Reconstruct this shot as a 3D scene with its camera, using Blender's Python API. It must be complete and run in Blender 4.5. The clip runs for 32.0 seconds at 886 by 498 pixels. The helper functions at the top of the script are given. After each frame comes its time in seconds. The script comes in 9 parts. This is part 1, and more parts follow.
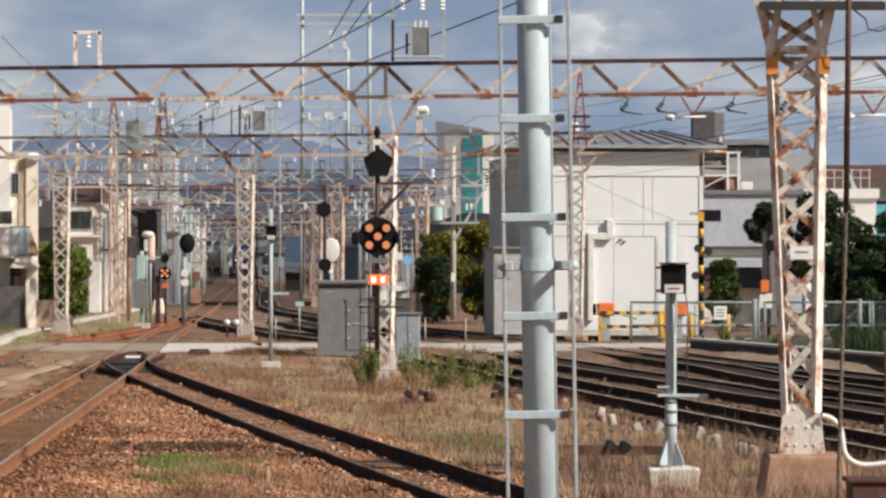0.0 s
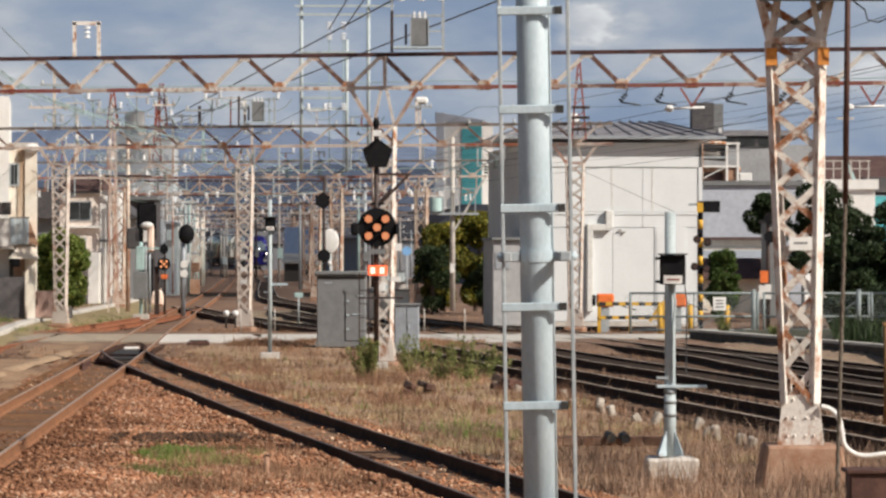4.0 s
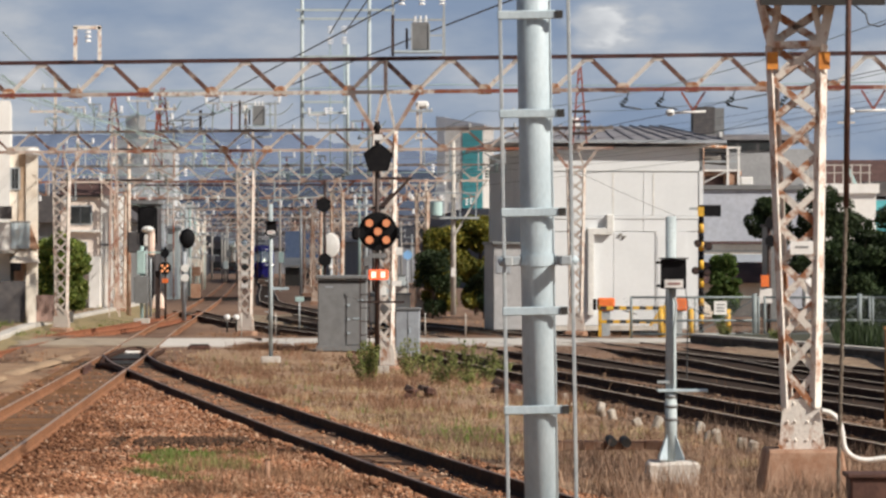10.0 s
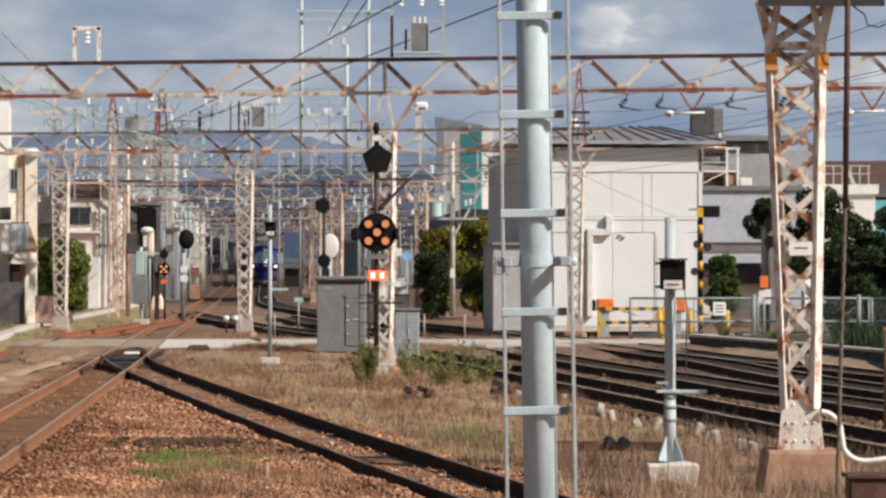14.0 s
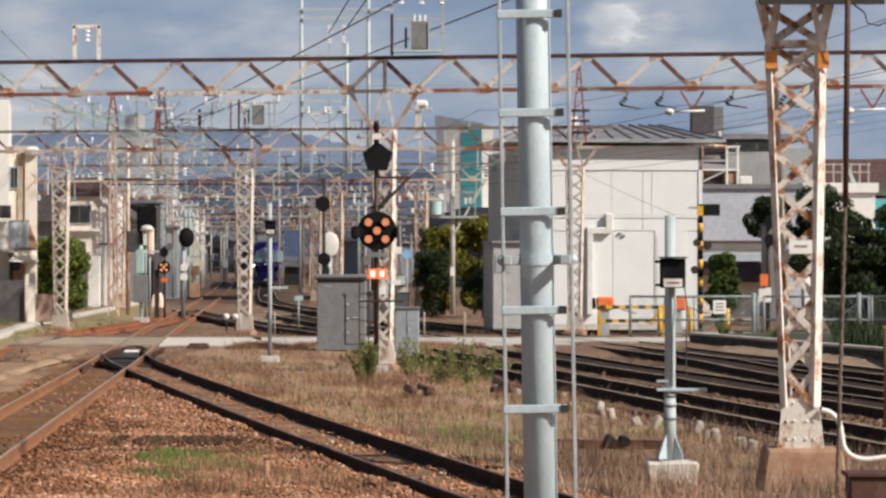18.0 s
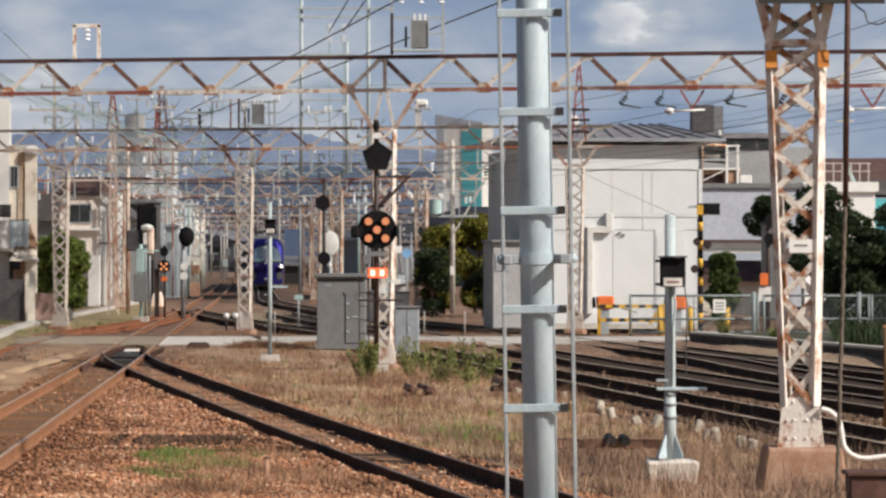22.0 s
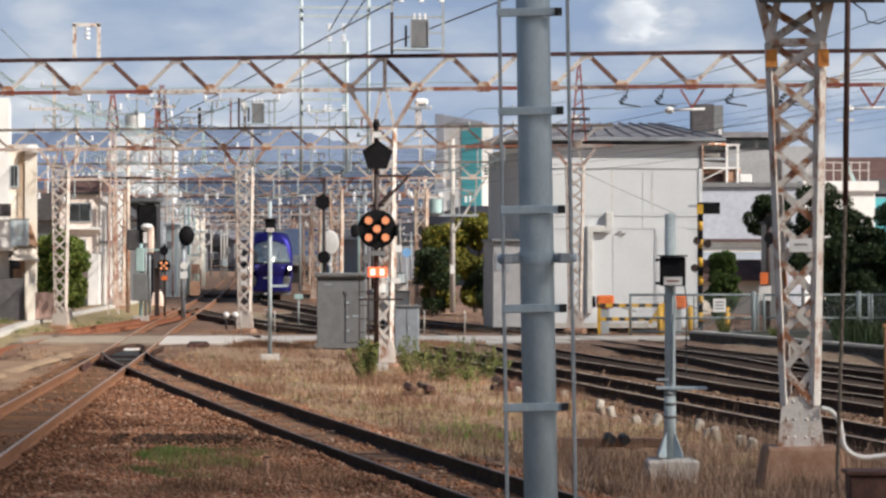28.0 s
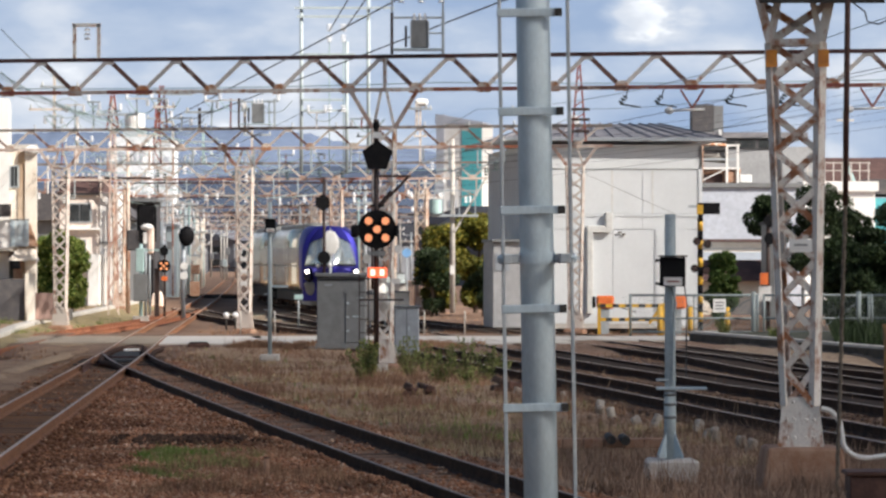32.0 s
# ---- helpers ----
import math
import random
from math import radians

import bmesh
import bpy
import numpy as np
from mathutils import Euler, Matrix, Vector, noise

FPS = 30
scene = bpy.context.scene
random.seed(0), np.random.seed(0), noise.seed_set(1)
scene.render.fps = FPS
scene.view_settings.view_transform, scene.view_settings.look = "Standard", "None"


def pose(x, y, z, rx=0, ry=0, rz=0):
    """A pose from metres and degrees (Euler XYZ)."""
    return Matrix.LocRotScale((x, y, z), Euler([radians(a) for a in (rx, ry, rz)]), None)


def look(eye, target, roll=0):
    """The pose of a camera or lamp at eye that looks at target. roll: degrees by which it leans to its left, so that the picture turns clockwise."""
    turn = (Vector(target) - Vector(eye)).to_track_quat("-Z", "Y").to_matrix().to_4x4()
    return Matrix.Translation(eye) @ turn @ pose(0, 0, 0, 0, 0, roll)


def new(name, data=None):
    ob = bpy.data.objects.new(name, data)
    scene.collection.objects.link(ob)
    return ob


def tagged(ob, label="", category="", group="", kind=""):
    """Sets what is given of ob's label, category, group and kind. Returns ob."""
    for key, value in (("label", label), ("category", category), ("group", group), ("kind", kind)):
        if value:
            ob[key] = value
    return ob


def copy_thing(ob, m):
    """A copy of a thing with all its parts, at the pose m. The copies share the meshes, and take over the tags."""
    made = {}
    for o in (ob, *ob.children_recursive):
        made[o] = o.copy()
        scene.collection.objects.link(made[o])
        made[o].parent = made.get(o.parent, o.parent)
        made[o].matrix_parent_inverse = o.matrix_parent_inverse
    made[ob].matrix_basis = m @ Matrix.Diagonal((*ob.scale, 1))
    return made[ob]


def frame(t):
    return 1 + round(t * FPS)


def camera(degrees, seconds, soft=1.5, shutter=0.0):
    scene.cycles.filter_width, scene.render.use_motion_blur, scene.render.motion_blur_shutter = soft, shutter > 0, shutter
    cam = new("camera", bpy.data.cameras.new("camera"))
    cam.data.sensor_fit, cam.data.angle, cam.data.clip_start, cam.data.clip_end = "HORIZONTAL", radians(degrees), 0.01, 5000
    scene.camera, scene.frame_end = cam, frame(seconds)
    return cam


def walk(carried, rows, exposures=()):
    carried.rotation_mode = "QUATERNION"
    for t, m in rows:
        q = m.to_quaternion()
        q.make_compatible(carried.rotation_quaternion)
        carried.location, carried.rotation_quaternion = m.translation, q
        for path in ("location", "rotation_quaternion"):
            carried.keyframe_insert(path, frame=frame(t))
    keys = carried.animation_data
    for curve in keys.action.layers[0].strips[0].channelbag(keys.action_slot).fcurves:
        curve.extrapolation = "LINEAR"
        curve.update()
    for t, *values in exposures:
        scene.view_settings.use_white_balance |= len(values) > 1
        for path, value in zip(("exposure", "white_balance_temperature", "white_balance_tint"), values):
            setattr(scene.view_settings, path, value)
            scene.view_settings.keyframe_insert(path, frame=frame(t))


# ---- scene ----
F_DEG = 14.41          # a long lens
cam = camera(F_DEG, 32.0, soft=2.6)
EYE = (0.0, 0.0, 2.5)
PATH = [(0, 90.238, 0.014), (0.5, 90.256, 0.000), (1, 90.200, 0.000), (1.5, 90.157, 0.000), (2, 90.141, 0.000), (2.5, 90.171, 0.000), (3, 90.157, 0.000), (3.5, 90.113, 0.000), (5.5, 90.072, 0.000), (6, 90.101, 0.000), (6.5, 90.143, 0.000), (7, 90.129, 0.000), (7.5, 90.101, 0.000), (8, 90.143, 0.000), (8.5, 90.171, 0.000), (9, 90.157, 0.004), (9.5, 90.157, 0.014), (10, 90.157, 0.014), (10.5, 90.143, 0.014), (11, 90.115, 0.000), (11.5, 90.115, 0.000), (12, 90.115, 0.000), (12.5, 90.129, 0.000), (13, 90.157, 0.000), (13.5, 90.171, 0.000), (14, 90.171, 0.000), (14.5, 90.165, 0.000), (16.5, 90.143, 0.000), (17, 90.129, 0.000), (17.5, 90.143, 0.000), (18, 90.143, 0.000), (18.5, 90.143, 0.000), (19, 90.143, 0.000), (19.5, 90.143, 0.000), (20, 90.143, 0.000), (20.5, 90.129, 0.000), (21, 90.129, 0.000), (21.5, 90.123, 0.000), (22, 90.129, 0.000), (22.5, 90.157, 0.000), (23, 90.155, 0.000), (23.5, 90.143, 0.000), (24, 90.147, 0.000), (24.5, 90.001, -0.014), (25, 90.030, 0.000), (25.5, 90.030, -0.014), (27.5, 90.048, 0.000), (28, 90.115, 0.000), (28.5, 90.129, 0.000), (29, 90.143, 0.000), (29.5, 90.157, 0.000), (30, 90.143, 0.000), (30.5, 90.157, 0.000), (31, 90.157, 0.004), (31.5, 90.123, 0.000), (32, 90.121, 0.000)]
walk(cam, [(t, pose(EYE[0], EYE[1], EYE[2], rx, 0, rz)) for t, rx, rz in PATH],
     exposures=[(0, 0.12, 6850, 10), (14, 0.12, 6850, 10), (22, 0.17, 6800, 10), (25, 0.29, 6750, 10), (28, 0.48, 6650, 10), (32, 0.73, 6680, 10)])

# ---- world, sun ----
SUN_EL, SUN_AZ = 38.0, 122.0     # degrees; azimuth from +Y towards +X
world = bpy.data.worlds.new("sky")
scene.world = world
world.use_nodes = True
wn = world.node_tree.nodes
sky = wn.new("ShaderNodeTexSky")
sky.sky_type, sky.sun_disc = "NISHITA", False
sky.sun_elevation, sky.sun_rotation = radians(SUN_EL), radians(SUN_AZ)
sky.dust_density, sky.air_density = 1.5, 1.0
wn["Background"].inputs["Strength"].default_value = 0.058
world.node_tree.links.new(sky.outputs[0], wn["Background"].inputs["Color"])
sun = new("sun", bpy.data.lights.new("sun", "SUN"))
sun.data.energy, sun.data.angle, sun.data.color = 4.75, radians(0.9), (1.0, 0.95, 0.88)
sv = Vector((math.sin(radians(SUN_AZ)) * math.cos(radians(SUN_EL)),
             math.cos(radians(SUN_AZ)) * math.cos(radians(SUN_EL)), math.sin(radians(SUN_EL))))
sun.matrix_world = look(sv * 60, (0, 0, 0))


# ---- materials ----
def mat(name, col, col2=None, rough=0.7, metal=0.0, scale=3.0, bump=0.15, split=(0.45, 0.65), fine=0.12,
        rnd=0.0, emit=None, power=0.0, stretch=(1, 1, 1), bscale=None, spec=0.5, obj=False):
    """Two colours mixed by noise at one scale, with a finer grain over them, and relief."""
    m = bpy.data.materials.new(name)
    m.use_nodes = True
    n, l = m.node_tree.nodes, m.node_tree.links
    b = n["Principled BSDF"]
    b.inputs["Roughness"].default_value, b.inputs["Metallic"].default_value = rough, metal
    b.inputs["Specular IOR Level"].default_value = spec
    if obj:
        src = n.new("ShaderNodeTexCoord").outputs["Object"]
    else:
        src = n.new("ShaderNodeNewGeometry").outputs["Position"]
    mp = n.new("ShaderNodeMapping")
    mp.inputs["Scale"].default_value = stretch
    l.new(src, mp.inputs["Vector"])
    big = n.new("ShaderNodeTexNoise")
    big.inputs["Scale"].default_value, big.inputs["Detail"].default_value = scale, 6
    big.inputs["Roughness"].default_value = 0.65
    l.new(mp.outputs[0], big.inputs["Vector"])
    ramp = n.new("ShaderNodeValToRGB")
    ramp.color_ramp.elements[0].position, ramp.color_ramp.elements[1].position = split
    ramp.color_ramp.elements[0].color = (*col, 1)
    ramp.color_ramp.elements[1].color = (*(col2 or [c * 0.75 for c in col]), 1)
    l.new(big.outputs["Fac"], ramp.inputs["Fac"])
    grain = n.new("ShaderNodeTexNoise")
    grain.inputs["Scale"].default_value, grain.inputs["Detail"].default_value = bscale or scale * 9, 4
    l.new(mp.outputs[0], grain.inputs["Vector"])
    hsv = n.new("ShaderNodeHueSaturation")
    mr = n.new("ShaderNodeMapRange")
    mr.inputs["To Min"].default_value, mr.inputs["To Max"].default_value = 1 - fine * 2, 1 + fine * 2
    l.new(grain.outputs["Fac"], mr.inputs["Value"])
    val = mr.outputs[0]
    if rnd:
        oi = n.new("ShaderNodeObjectInfo")
        mr2 = n.new("ShaderNodeMapRange")
        mr2.inputs["To Min"].default_value, mr2.inputs["To Max"].default_value = 1 - rnd, 1 + rnd
        l.new(oi.outputs["Random"], mr2.inputs["Value"])
        mu = n.new("ShaderNodeMath")
        mu.operation = "MULTIPLY"
        l.new(val, mu.inputs[0])
        l.new(mr2.outputs[0], mu.inputs[1])
        val = mu.outputs[0]
    l.new(val, hsv.inputs["Value"])
    l.new(ramp.outputs["Color"], hsv.inputs["Color"])
    l.new(hsv.outputs["Color"], b.inputs["Base Color"])
    if bump:
        bp = n.new("ShaderNodeBump")
        bp.inputs["Strength"].default_value, bp.inputs["Distance"].default_value = bump, 0.02
        l.new(grain.outputs["Fac"], bp.inputs["Height"])
        l.new(bp.outputs[0], b.inputs["Normal"])
    if emit:
        b.inputs["Emission Color"].default_value = (*emit, 1)
        b.inputs["Emission Strength"].default_value = power
    return m


def island(name, cols, rough=0.9, spread=0.25, trans=0.0):
    """For loose stuff: each piece takes its own shade of a ramp of colours."""
    m = bpy.data.materials.new(name)
    m.use_nodes = True
    n, l = m.node_tree.nodes, m.node_tree.links
    b = n["Principled BSDF"]
    b.inputs["Roughness"].default_value = rough
    b.inputs["Specular IOR Level"].default_value = 0.25
    ge = n.new("ShaderNodeNewGeometry")
    ramp = n.new("ShaderNodeValToRGB")
    el = ramp.color_ramp.elements
    while len(el) < len(cols):
        el.new(0.5)
    for i, c in enumerate(cols):
        el[i].position, el[i].color = i / (len(cols) - 1), (*c, 1)
    l.new(ge.outputs["Random Per Island"], ramp.inputs["Fac"])
    big = n.new("ShaderNodeTexNoise")
    big.inputs["Scale"].default_value, big.inputs["Detail"].default_value = 0.6, 3
    l.new(ge.outputs["Position"], big.inputs["Vector"])
    mr = n.new("ShaderNodeMapRange")
    mr.inputs["From Min"].default_value, mr.inputs["From Max"].default_value = 0.3, 0.7
    mr.inputs["To Min"].default_value, mr.inputs["To Max"].default_value = 1 - spread, 1 + spread
    l.new(big.outputs["Fac"], mr.inputs["Value"])
    hsv = n.new("ShaderNodeHueSaturation")
    l.new(mr.outputs[0], hsv.inputs["Value"])
    l.new(ramp.outputs["Color"], hsv.inputs["Color"])
    l.new(hsv.outputs["Color"], b.inputs["Base Color"])
    if trans:
        b.inputs["Transmission Weight"].default_value = 0.0
        tl = n.new("ShaderNodeBsdfTranslucent")
        mx = n.new("ShaderNodeMixShader")
        mx.inputs[0].default_value = trans
        l.new(hsv.outputs["Color"], tl.inputs["Color"])
        l.new(b.outputs[0], mx.inputs[1])
        l.new(tl.outputs[0], mx.inputs[2])
        l.new(mx.outputs[0], n["Material Output"].inputs["Surface"])
    return m


RUST = (0.30, 0.10, 0.035)
M_TRUSS = mat("truss_paint", (0.68, 0.61, 0.55), (0.35, 0.15, 0.085), 0.75, 0, 3.6, 0.2, (0.54, 0.67), 0.1, 0.12)
M_TRUSS_W = mat("truss_white", (0.76, 0.71, 0.66), (0.42, 0.22, 0.14), 0.75, 0, 4.5, 0.2, (0.57, 0.66), 0.1, 0.12)
M_TRUSS_R = mat("truss_paint_rusty", (0.68, 0.57, 0.50), (0.33, 0.115, 0.065), 0.8, 0, 0.55, 0.2, (0.44, 0.58), 0.1, 0.15)
M_CHORD = mat("chord_brown", (0.060, 0.030, 0.030), (0.12, 0.05, 0.045), 0.8, 0, 2.0, 0.2, (0.4, 0.65))
M_FENCE = mat("dull_fence_steel", (0.19, 0.225, 0.235), (0.25, 0.285, 0.29), 0.6, 0.1, 5, 0.05)
M_CHORD_G = mat("chord_grey_brown", (0.27, 0.235, 0.21), (0.14, 0.085, 0.07), 0.8, 0, 2.0, 0.2, (0.45, 0.65))
# Rust-brown, darkened to paint the shaded flanges of one set of diagonals.
M_RUST_SHADE = mat("truss_rust_shade", (0.17, 0.085, 0.065), (0.50, 0.40, 0.34), 0.8, 0, 3.0, 0.2, (0.52, 0.66), 0.1, 0.12)
M_TRUSS_D = mat("truss_weathered", (0.62, 0.53, 0.45), (0.36, 0.17, 0.10), 0.8, 0, 2.0, 0.2, (0.42, 0.64), 0.1, 0.12)
M_GUSSET = mat("gusset_rust", (0.47, 0.20, 0.09), (0.72, 0.62, 0.53), 0.8, 0, 4.2, 0.2, (0.45, 0.59), 0.1, 0.2)
M_COLUMN = mat("column_paint", (0.80, 0.755, 0.70), (0.38, 0.16, 0.07), 0.7, 0, 3.4, 0.25, (0.50, 0.63), 0.12, 0.08, stretch=(1.6, 1.6, 0.8))
M_LACE = mat("rusty_lacing", (0.74, 0.69, 0.63), (0.34, 0.14, 0.065), 0.75, 0, 5.5, 0.25, (0.47, 0.58), 0.15, 0.15)
M_ORANGE = mat("orange_band", (0.75, 0.30, 0.05), (0.55, 0.20, 0.05), 0.7, 0, 5, 0.1)
M_GALV = mat("galvanised_steel", (0.42, 0.515, 0.57), (0.53, 0.62, 0.67), 0.5, 0.0, 9, 0.06, (0.35, 0.65), 0.08, stretch=(1, 1, 0.45))
M_GALV_D = mat("dull_galvanised", (0.38, 0.42, 0.45), (0.48, 0.51, 0.52), 0.55, 0.2, 6, 0.06)
M_BLACK = mat("black_paint", (0.010, 0.010, 0.012), (0.016, 0.015, 0.016), 0.7, 0, 6, 0.05, spec=0.12)
M_DARKPOLE = mat("dark_brown_paint", (0.035, 0.02, 0.018), (0.06, 0.028, 0.02), 0.6, 0, 5, 0.1)
M_PIPE = mat("rusty_pipe", (0.07, 0.03, 0.022), (0.12, 0.055, 0.04), 0.7, 0, 5, 0.15)
M_ROPE = mat("stranded_cable", (0.17, 0.14, 0.11), (0.10, 0.07, 0.05), 0.8, 0, 20, 0.5)
M_RAIL = mat("rail_rust", (0.20, 0.085, 0.04), (0.33, 0.15, 0.07), 0.8, 0, 5, 0.2, (0.4, 0.65))
M_RAIL_RED = mat("rail_red_rust", (0.22, 0.075, 0.035), (0.34, 0.13, 0.06), 0.85, 0, 5, 0.2, (0.4, 0.65))
# Rust darkened almost to black, to paint the shaded rail sides.
M_RAIL_D = mat("rail_dark", (0.040, 0.022, 0.017), (0.080, 0.041, 0.027), 0.85, 0, 5, 0.2, (0.4, 0.65), spec=0.12)
M_RAILHEAD_B = mat("rail_head_brown", (0.13, 0.08, 0.06), (0.24, 0.16, 0.12), 0.45, 0.2, 3, 0.02, stretch=(1, 0.2, 1))
M_SHRUB = island("leaf_olive", [(0.081, 0.121, 0.034), (0.203, 0.243, 0.074), (0.405, 0.378, 0.162)], 0.7, 0.3, 0.3)
M_POST = mat("pale_post_paint", (0.46, 0.53, 0.55), (0.40, 0.46, 0.48), 0.6, 0, 4, 0.05)
# Pale diffuse colour paints the shine on the rail heads.
M_RAILPALE = mat("dusty_rail_head", (0.50, 0.41, 0.33), (0.66, 0.57, 0.48), 0.5, 0.1, 3, 0.02, stretch=(1, 0.2, 1))
M_RAILMID = mat("worn_rail_head", (0.46, 0.315, 0.22), (0.56, 0.41, 0.30), 0.40, 0.35, 3, 0.02, stretch=(1, 0.2, 1))
M_DIRT = mat("trodden_track_dirt", (0.26, 0.132, 0.066), (0.15, 0.076, 0.040), 0.95, 0, 1.4, 0.5, (0.35, 0.65), 0.2, bscale=12, spec=0.08)
M_FINES = mat("siding_fines", (0.31, 0.165, 0.085), (0.20, 0.10, 0.052), 0.95, 0, 1.4, 0.5, (0.35, 0.65), 0.2, bscale=14)
M_SLEEPER = mat("sleeper_wood", (0.10, 0.06, 0.04), (0.17, 0.10, 0.065), 0.9, 0, 4, 0.4, rnd=0.2)
M_SLEEPER_C = mat("sleeper_concrete", (0.42, 0.38, 0.33), (0.32, 0.27, 0.22), 0.9, 0, 5, 0.3, rnd=0.1)
M_GROUND = mat("earth_and_ballast", (0.13, 0.068, 0.043), (0.25, 0.155, 0.10), 0.95, 0, 0.35, 0.6, (0.35, 0.65), 0.25, bscale=14)
M_VERGE = mat("dry_earth", (0.38, 0.25, 0.16), (0.24, 0.15, 0.09), 0.95, 0, 0.9, 0.5, (0.35, 0.65), 0.2, bscale=10)
M_SAND = mat("sandy_trodden_earth", (0.36, 0.23, 0.14), (0.22, 0.132, 0.078), 0.95, 0, 1.1, 0.6, (0.35, 0.65), 0.25, bscale=14)
M_CONC = mat("concrete", (0.56, 0.53, 0.49), (0.42, 0.39, 0.35), 0.9, 0, 2.5, 0.25, (0.42, 0.7), 0.08)
M_CONC_W = mat("pale_concrete", (0.64, 0.595, 0.545), (0.52, 0.475, 0.43), 0.9, 0, 2.5, 0.2, (0.42, 0.7), 0.06)
M_CONC_B = mat("rust_stained_concrete", (0.30, 0.155, 0.095), (0.42, 0.27, 0.19), 0.9, 0, 4.5, 0.3, (0.4, 0.65))
M_ASPH = mat("crossing_paving", (0.37, 0.30, 0.225), (0.27, 0.215, 0.16), 0.9, 0, 1.1, 0.2, (0.4, 0.65), 0.12, 0.12)
M_WALL = mat("white_cladding", (0.69, 0.715, 0.735), (0.65, 0.675, 0.695), 0.6, 0, 0.9, 0.03, (0.4, 0.7), 0.02)
M_WALL_S = mat("pale_soffit", (0.66, 0.66, 0.64), (0.61, 0.61, 0.59), 0.7, 0, 0.9, 0.03)
M_ROOF = mat("grey_metal_roof", (0.27, 0.26, 0.28), (0.34, 0.32, 0.33), 0.5, 0.3, 1.2, 0.05)
M_DUCT = mat("duct_grey", (0.22, 0.20, 0.18), (0.17, 0.155, 0.14), 0.6, 0.1, 5, 0.1)
M_CAB = mat("cabinet_grey", (0.222, 0.228, 0.235), (0.18, 0.184, 0.188), 0.5, 0.1, 3, 0.05, (0.4, 0.65), 0.04)
M_CAB_L = mat("cabinet_blue_grey", (0.34, 0.37, 0.41), (0.29, 0.31, 0.34), 0.5, 0.1, 3, 0.05)
M_CREAM = mat("cream_render", (0.85, 0.785, 0.69), (0.66, 0.55, 0.44), 0.9, 0, 0.8, 0.1, (0.45, 0.7), 0.05)
M_PINK = mat("pinkish_render", (0.82, 0.72, 0.65), (0.70, 0.58, 0.50), 0.9, 0, 0.8, 0.1)
M_WHITE = mat("white_paint", (0.82, 0.81, 0.79), (0.74, 0.72, 0.69), 0.7, 0, 2, 0.05, (0.4, 0.7), 0.03)
M_DKWIN = mat("dark_glass", (0.03, 0.035, 0.04), (0.05, 0.055, 0.06), 0.12, 0, 2, 0.0)
M_TILE = mat("dark_roof_tile", (0.075, 0.07, 0.075), (0.11, 0.10, 0.10), 0.7, 0, 3, 0.2)
M_BROWNROOF = mat("brown_roof", (0.075, 0.04, 0.037), (0.11, 0.06, 0.052), 0.8, 0, 2, 0.2)
# Distance haze is painted into this pale blue-grey.
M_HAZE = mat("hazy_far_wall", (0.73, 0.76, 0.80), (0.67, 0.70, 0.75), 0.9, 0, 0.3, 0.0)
M_PALEG = mat("pale_grey_wall", (0.40, 0.40, 0.41), (0.34, 0.34, 0.35), 0.8, 0, 0.6, 0.05)
M_GREYW = mat("blue_grey_wall", (0.47, 0.50, 0.57), (0.42, 0.45, 0.52), 0.7, 0, 0.6, 0.05)
M_TEAL = mat("teal_panel", (0.09, 0.42, 0.47), (0.08, 0.37, 0.42), 0.6, 0, 1, 0.0)
M_TEALP = mat("pale_teal_paint", (0.42, 0.58, 0.57), (0.36, 0.50, 0.49), 0.6, 0, 3, 0.05)
M_YEL = mat("yellow_paint", (0.72, 0.42, 0.04), (0.62, 0.34, 0.04), 0.6, 0, 4, 0.05)
M_ORNG = mat("orange_machine", (0.85, 0.20, 0.05), (0.75, 0.16, 0.04), 0.5, 0, 4, 0.05)
M_REDSP = mat("red_primer", (0.27, 0.07, 0.055), (0.33, 0.15, 0.11), 0.8, 0, 4, 0.1)
M_INSUL = mat("porcelain", (0.80, 0.80, 0.80), (0.7, 0.7, 0.7), 0.25, 0, 4, 0.0)
M_INSUL_G = mat("dull_porcelain", (0.50, 0.52, 0.52), (0.40, 0.41, 0.41), 0.35, 0, 4, 0.0)
M_WIRE = mat("wire_dark", (0.06, 0.065, 0.07), (0.09, 0.09, 0.09), 0.6, 0.3, 4, 0.0)
M_WIRE_G = mat("wire_green", (0.30, 0.40, 0.38), (0.25, 0.33, 0.31), 0.6, 0.2, 4, 0.0)
M_LAMP = mat("signal_lamp_amber", (0.9, 0.4, 0.15), None, 0.4, 0, 3, 0, emit=(1.0, 0.36, 0.18), power=0.6)
M_LED = mat("red_led_panel", (0.8, 0.15, 0.05), None, 0.4, 0, 30, 0, emit=(1.0, 0.13, 0.05), power=0.85)
M_LEDW = mat("led_glyph", (0.9, 0.6, 0.5), None, 0.4, 0, 30, 0, emit=(1.0, 0.66, 0.56), power=1.1)
M_HEAD = mat("headlight", (0.9, 0.9, 0.85), None, 0.3, 0, 3, 0, emit=(1.0, 0.93, 0.8), power=4.0)
M_BLUE = mat("deep_blue_paint", (0.026, 0.024, 0.235), (0.023, 0.021, 0.21), 0.42, 0.7, 1, 0.0, fine=0.02, obj=True)
M_SILVER = mat("silver_body", (0.68, 0.64, 0.56), (0.62, 0.59, 0.52), 0.16, 0.9, 1, 0.0, fine=0.02, obj=True)
M_UNDER = mat("underframe_black", (0.03, 0.028, 0.027), (0.045, 0.04, 0.036), 0.8, 0, 2, 0.1, obj=True)
M_TINT = mat("tinted_side_glass", (0.70, 0.66, 0.56), (0.64, 0.60, 0.51), 0.14, 0.85, 1, 0.0, fine=0.02, obj=True)
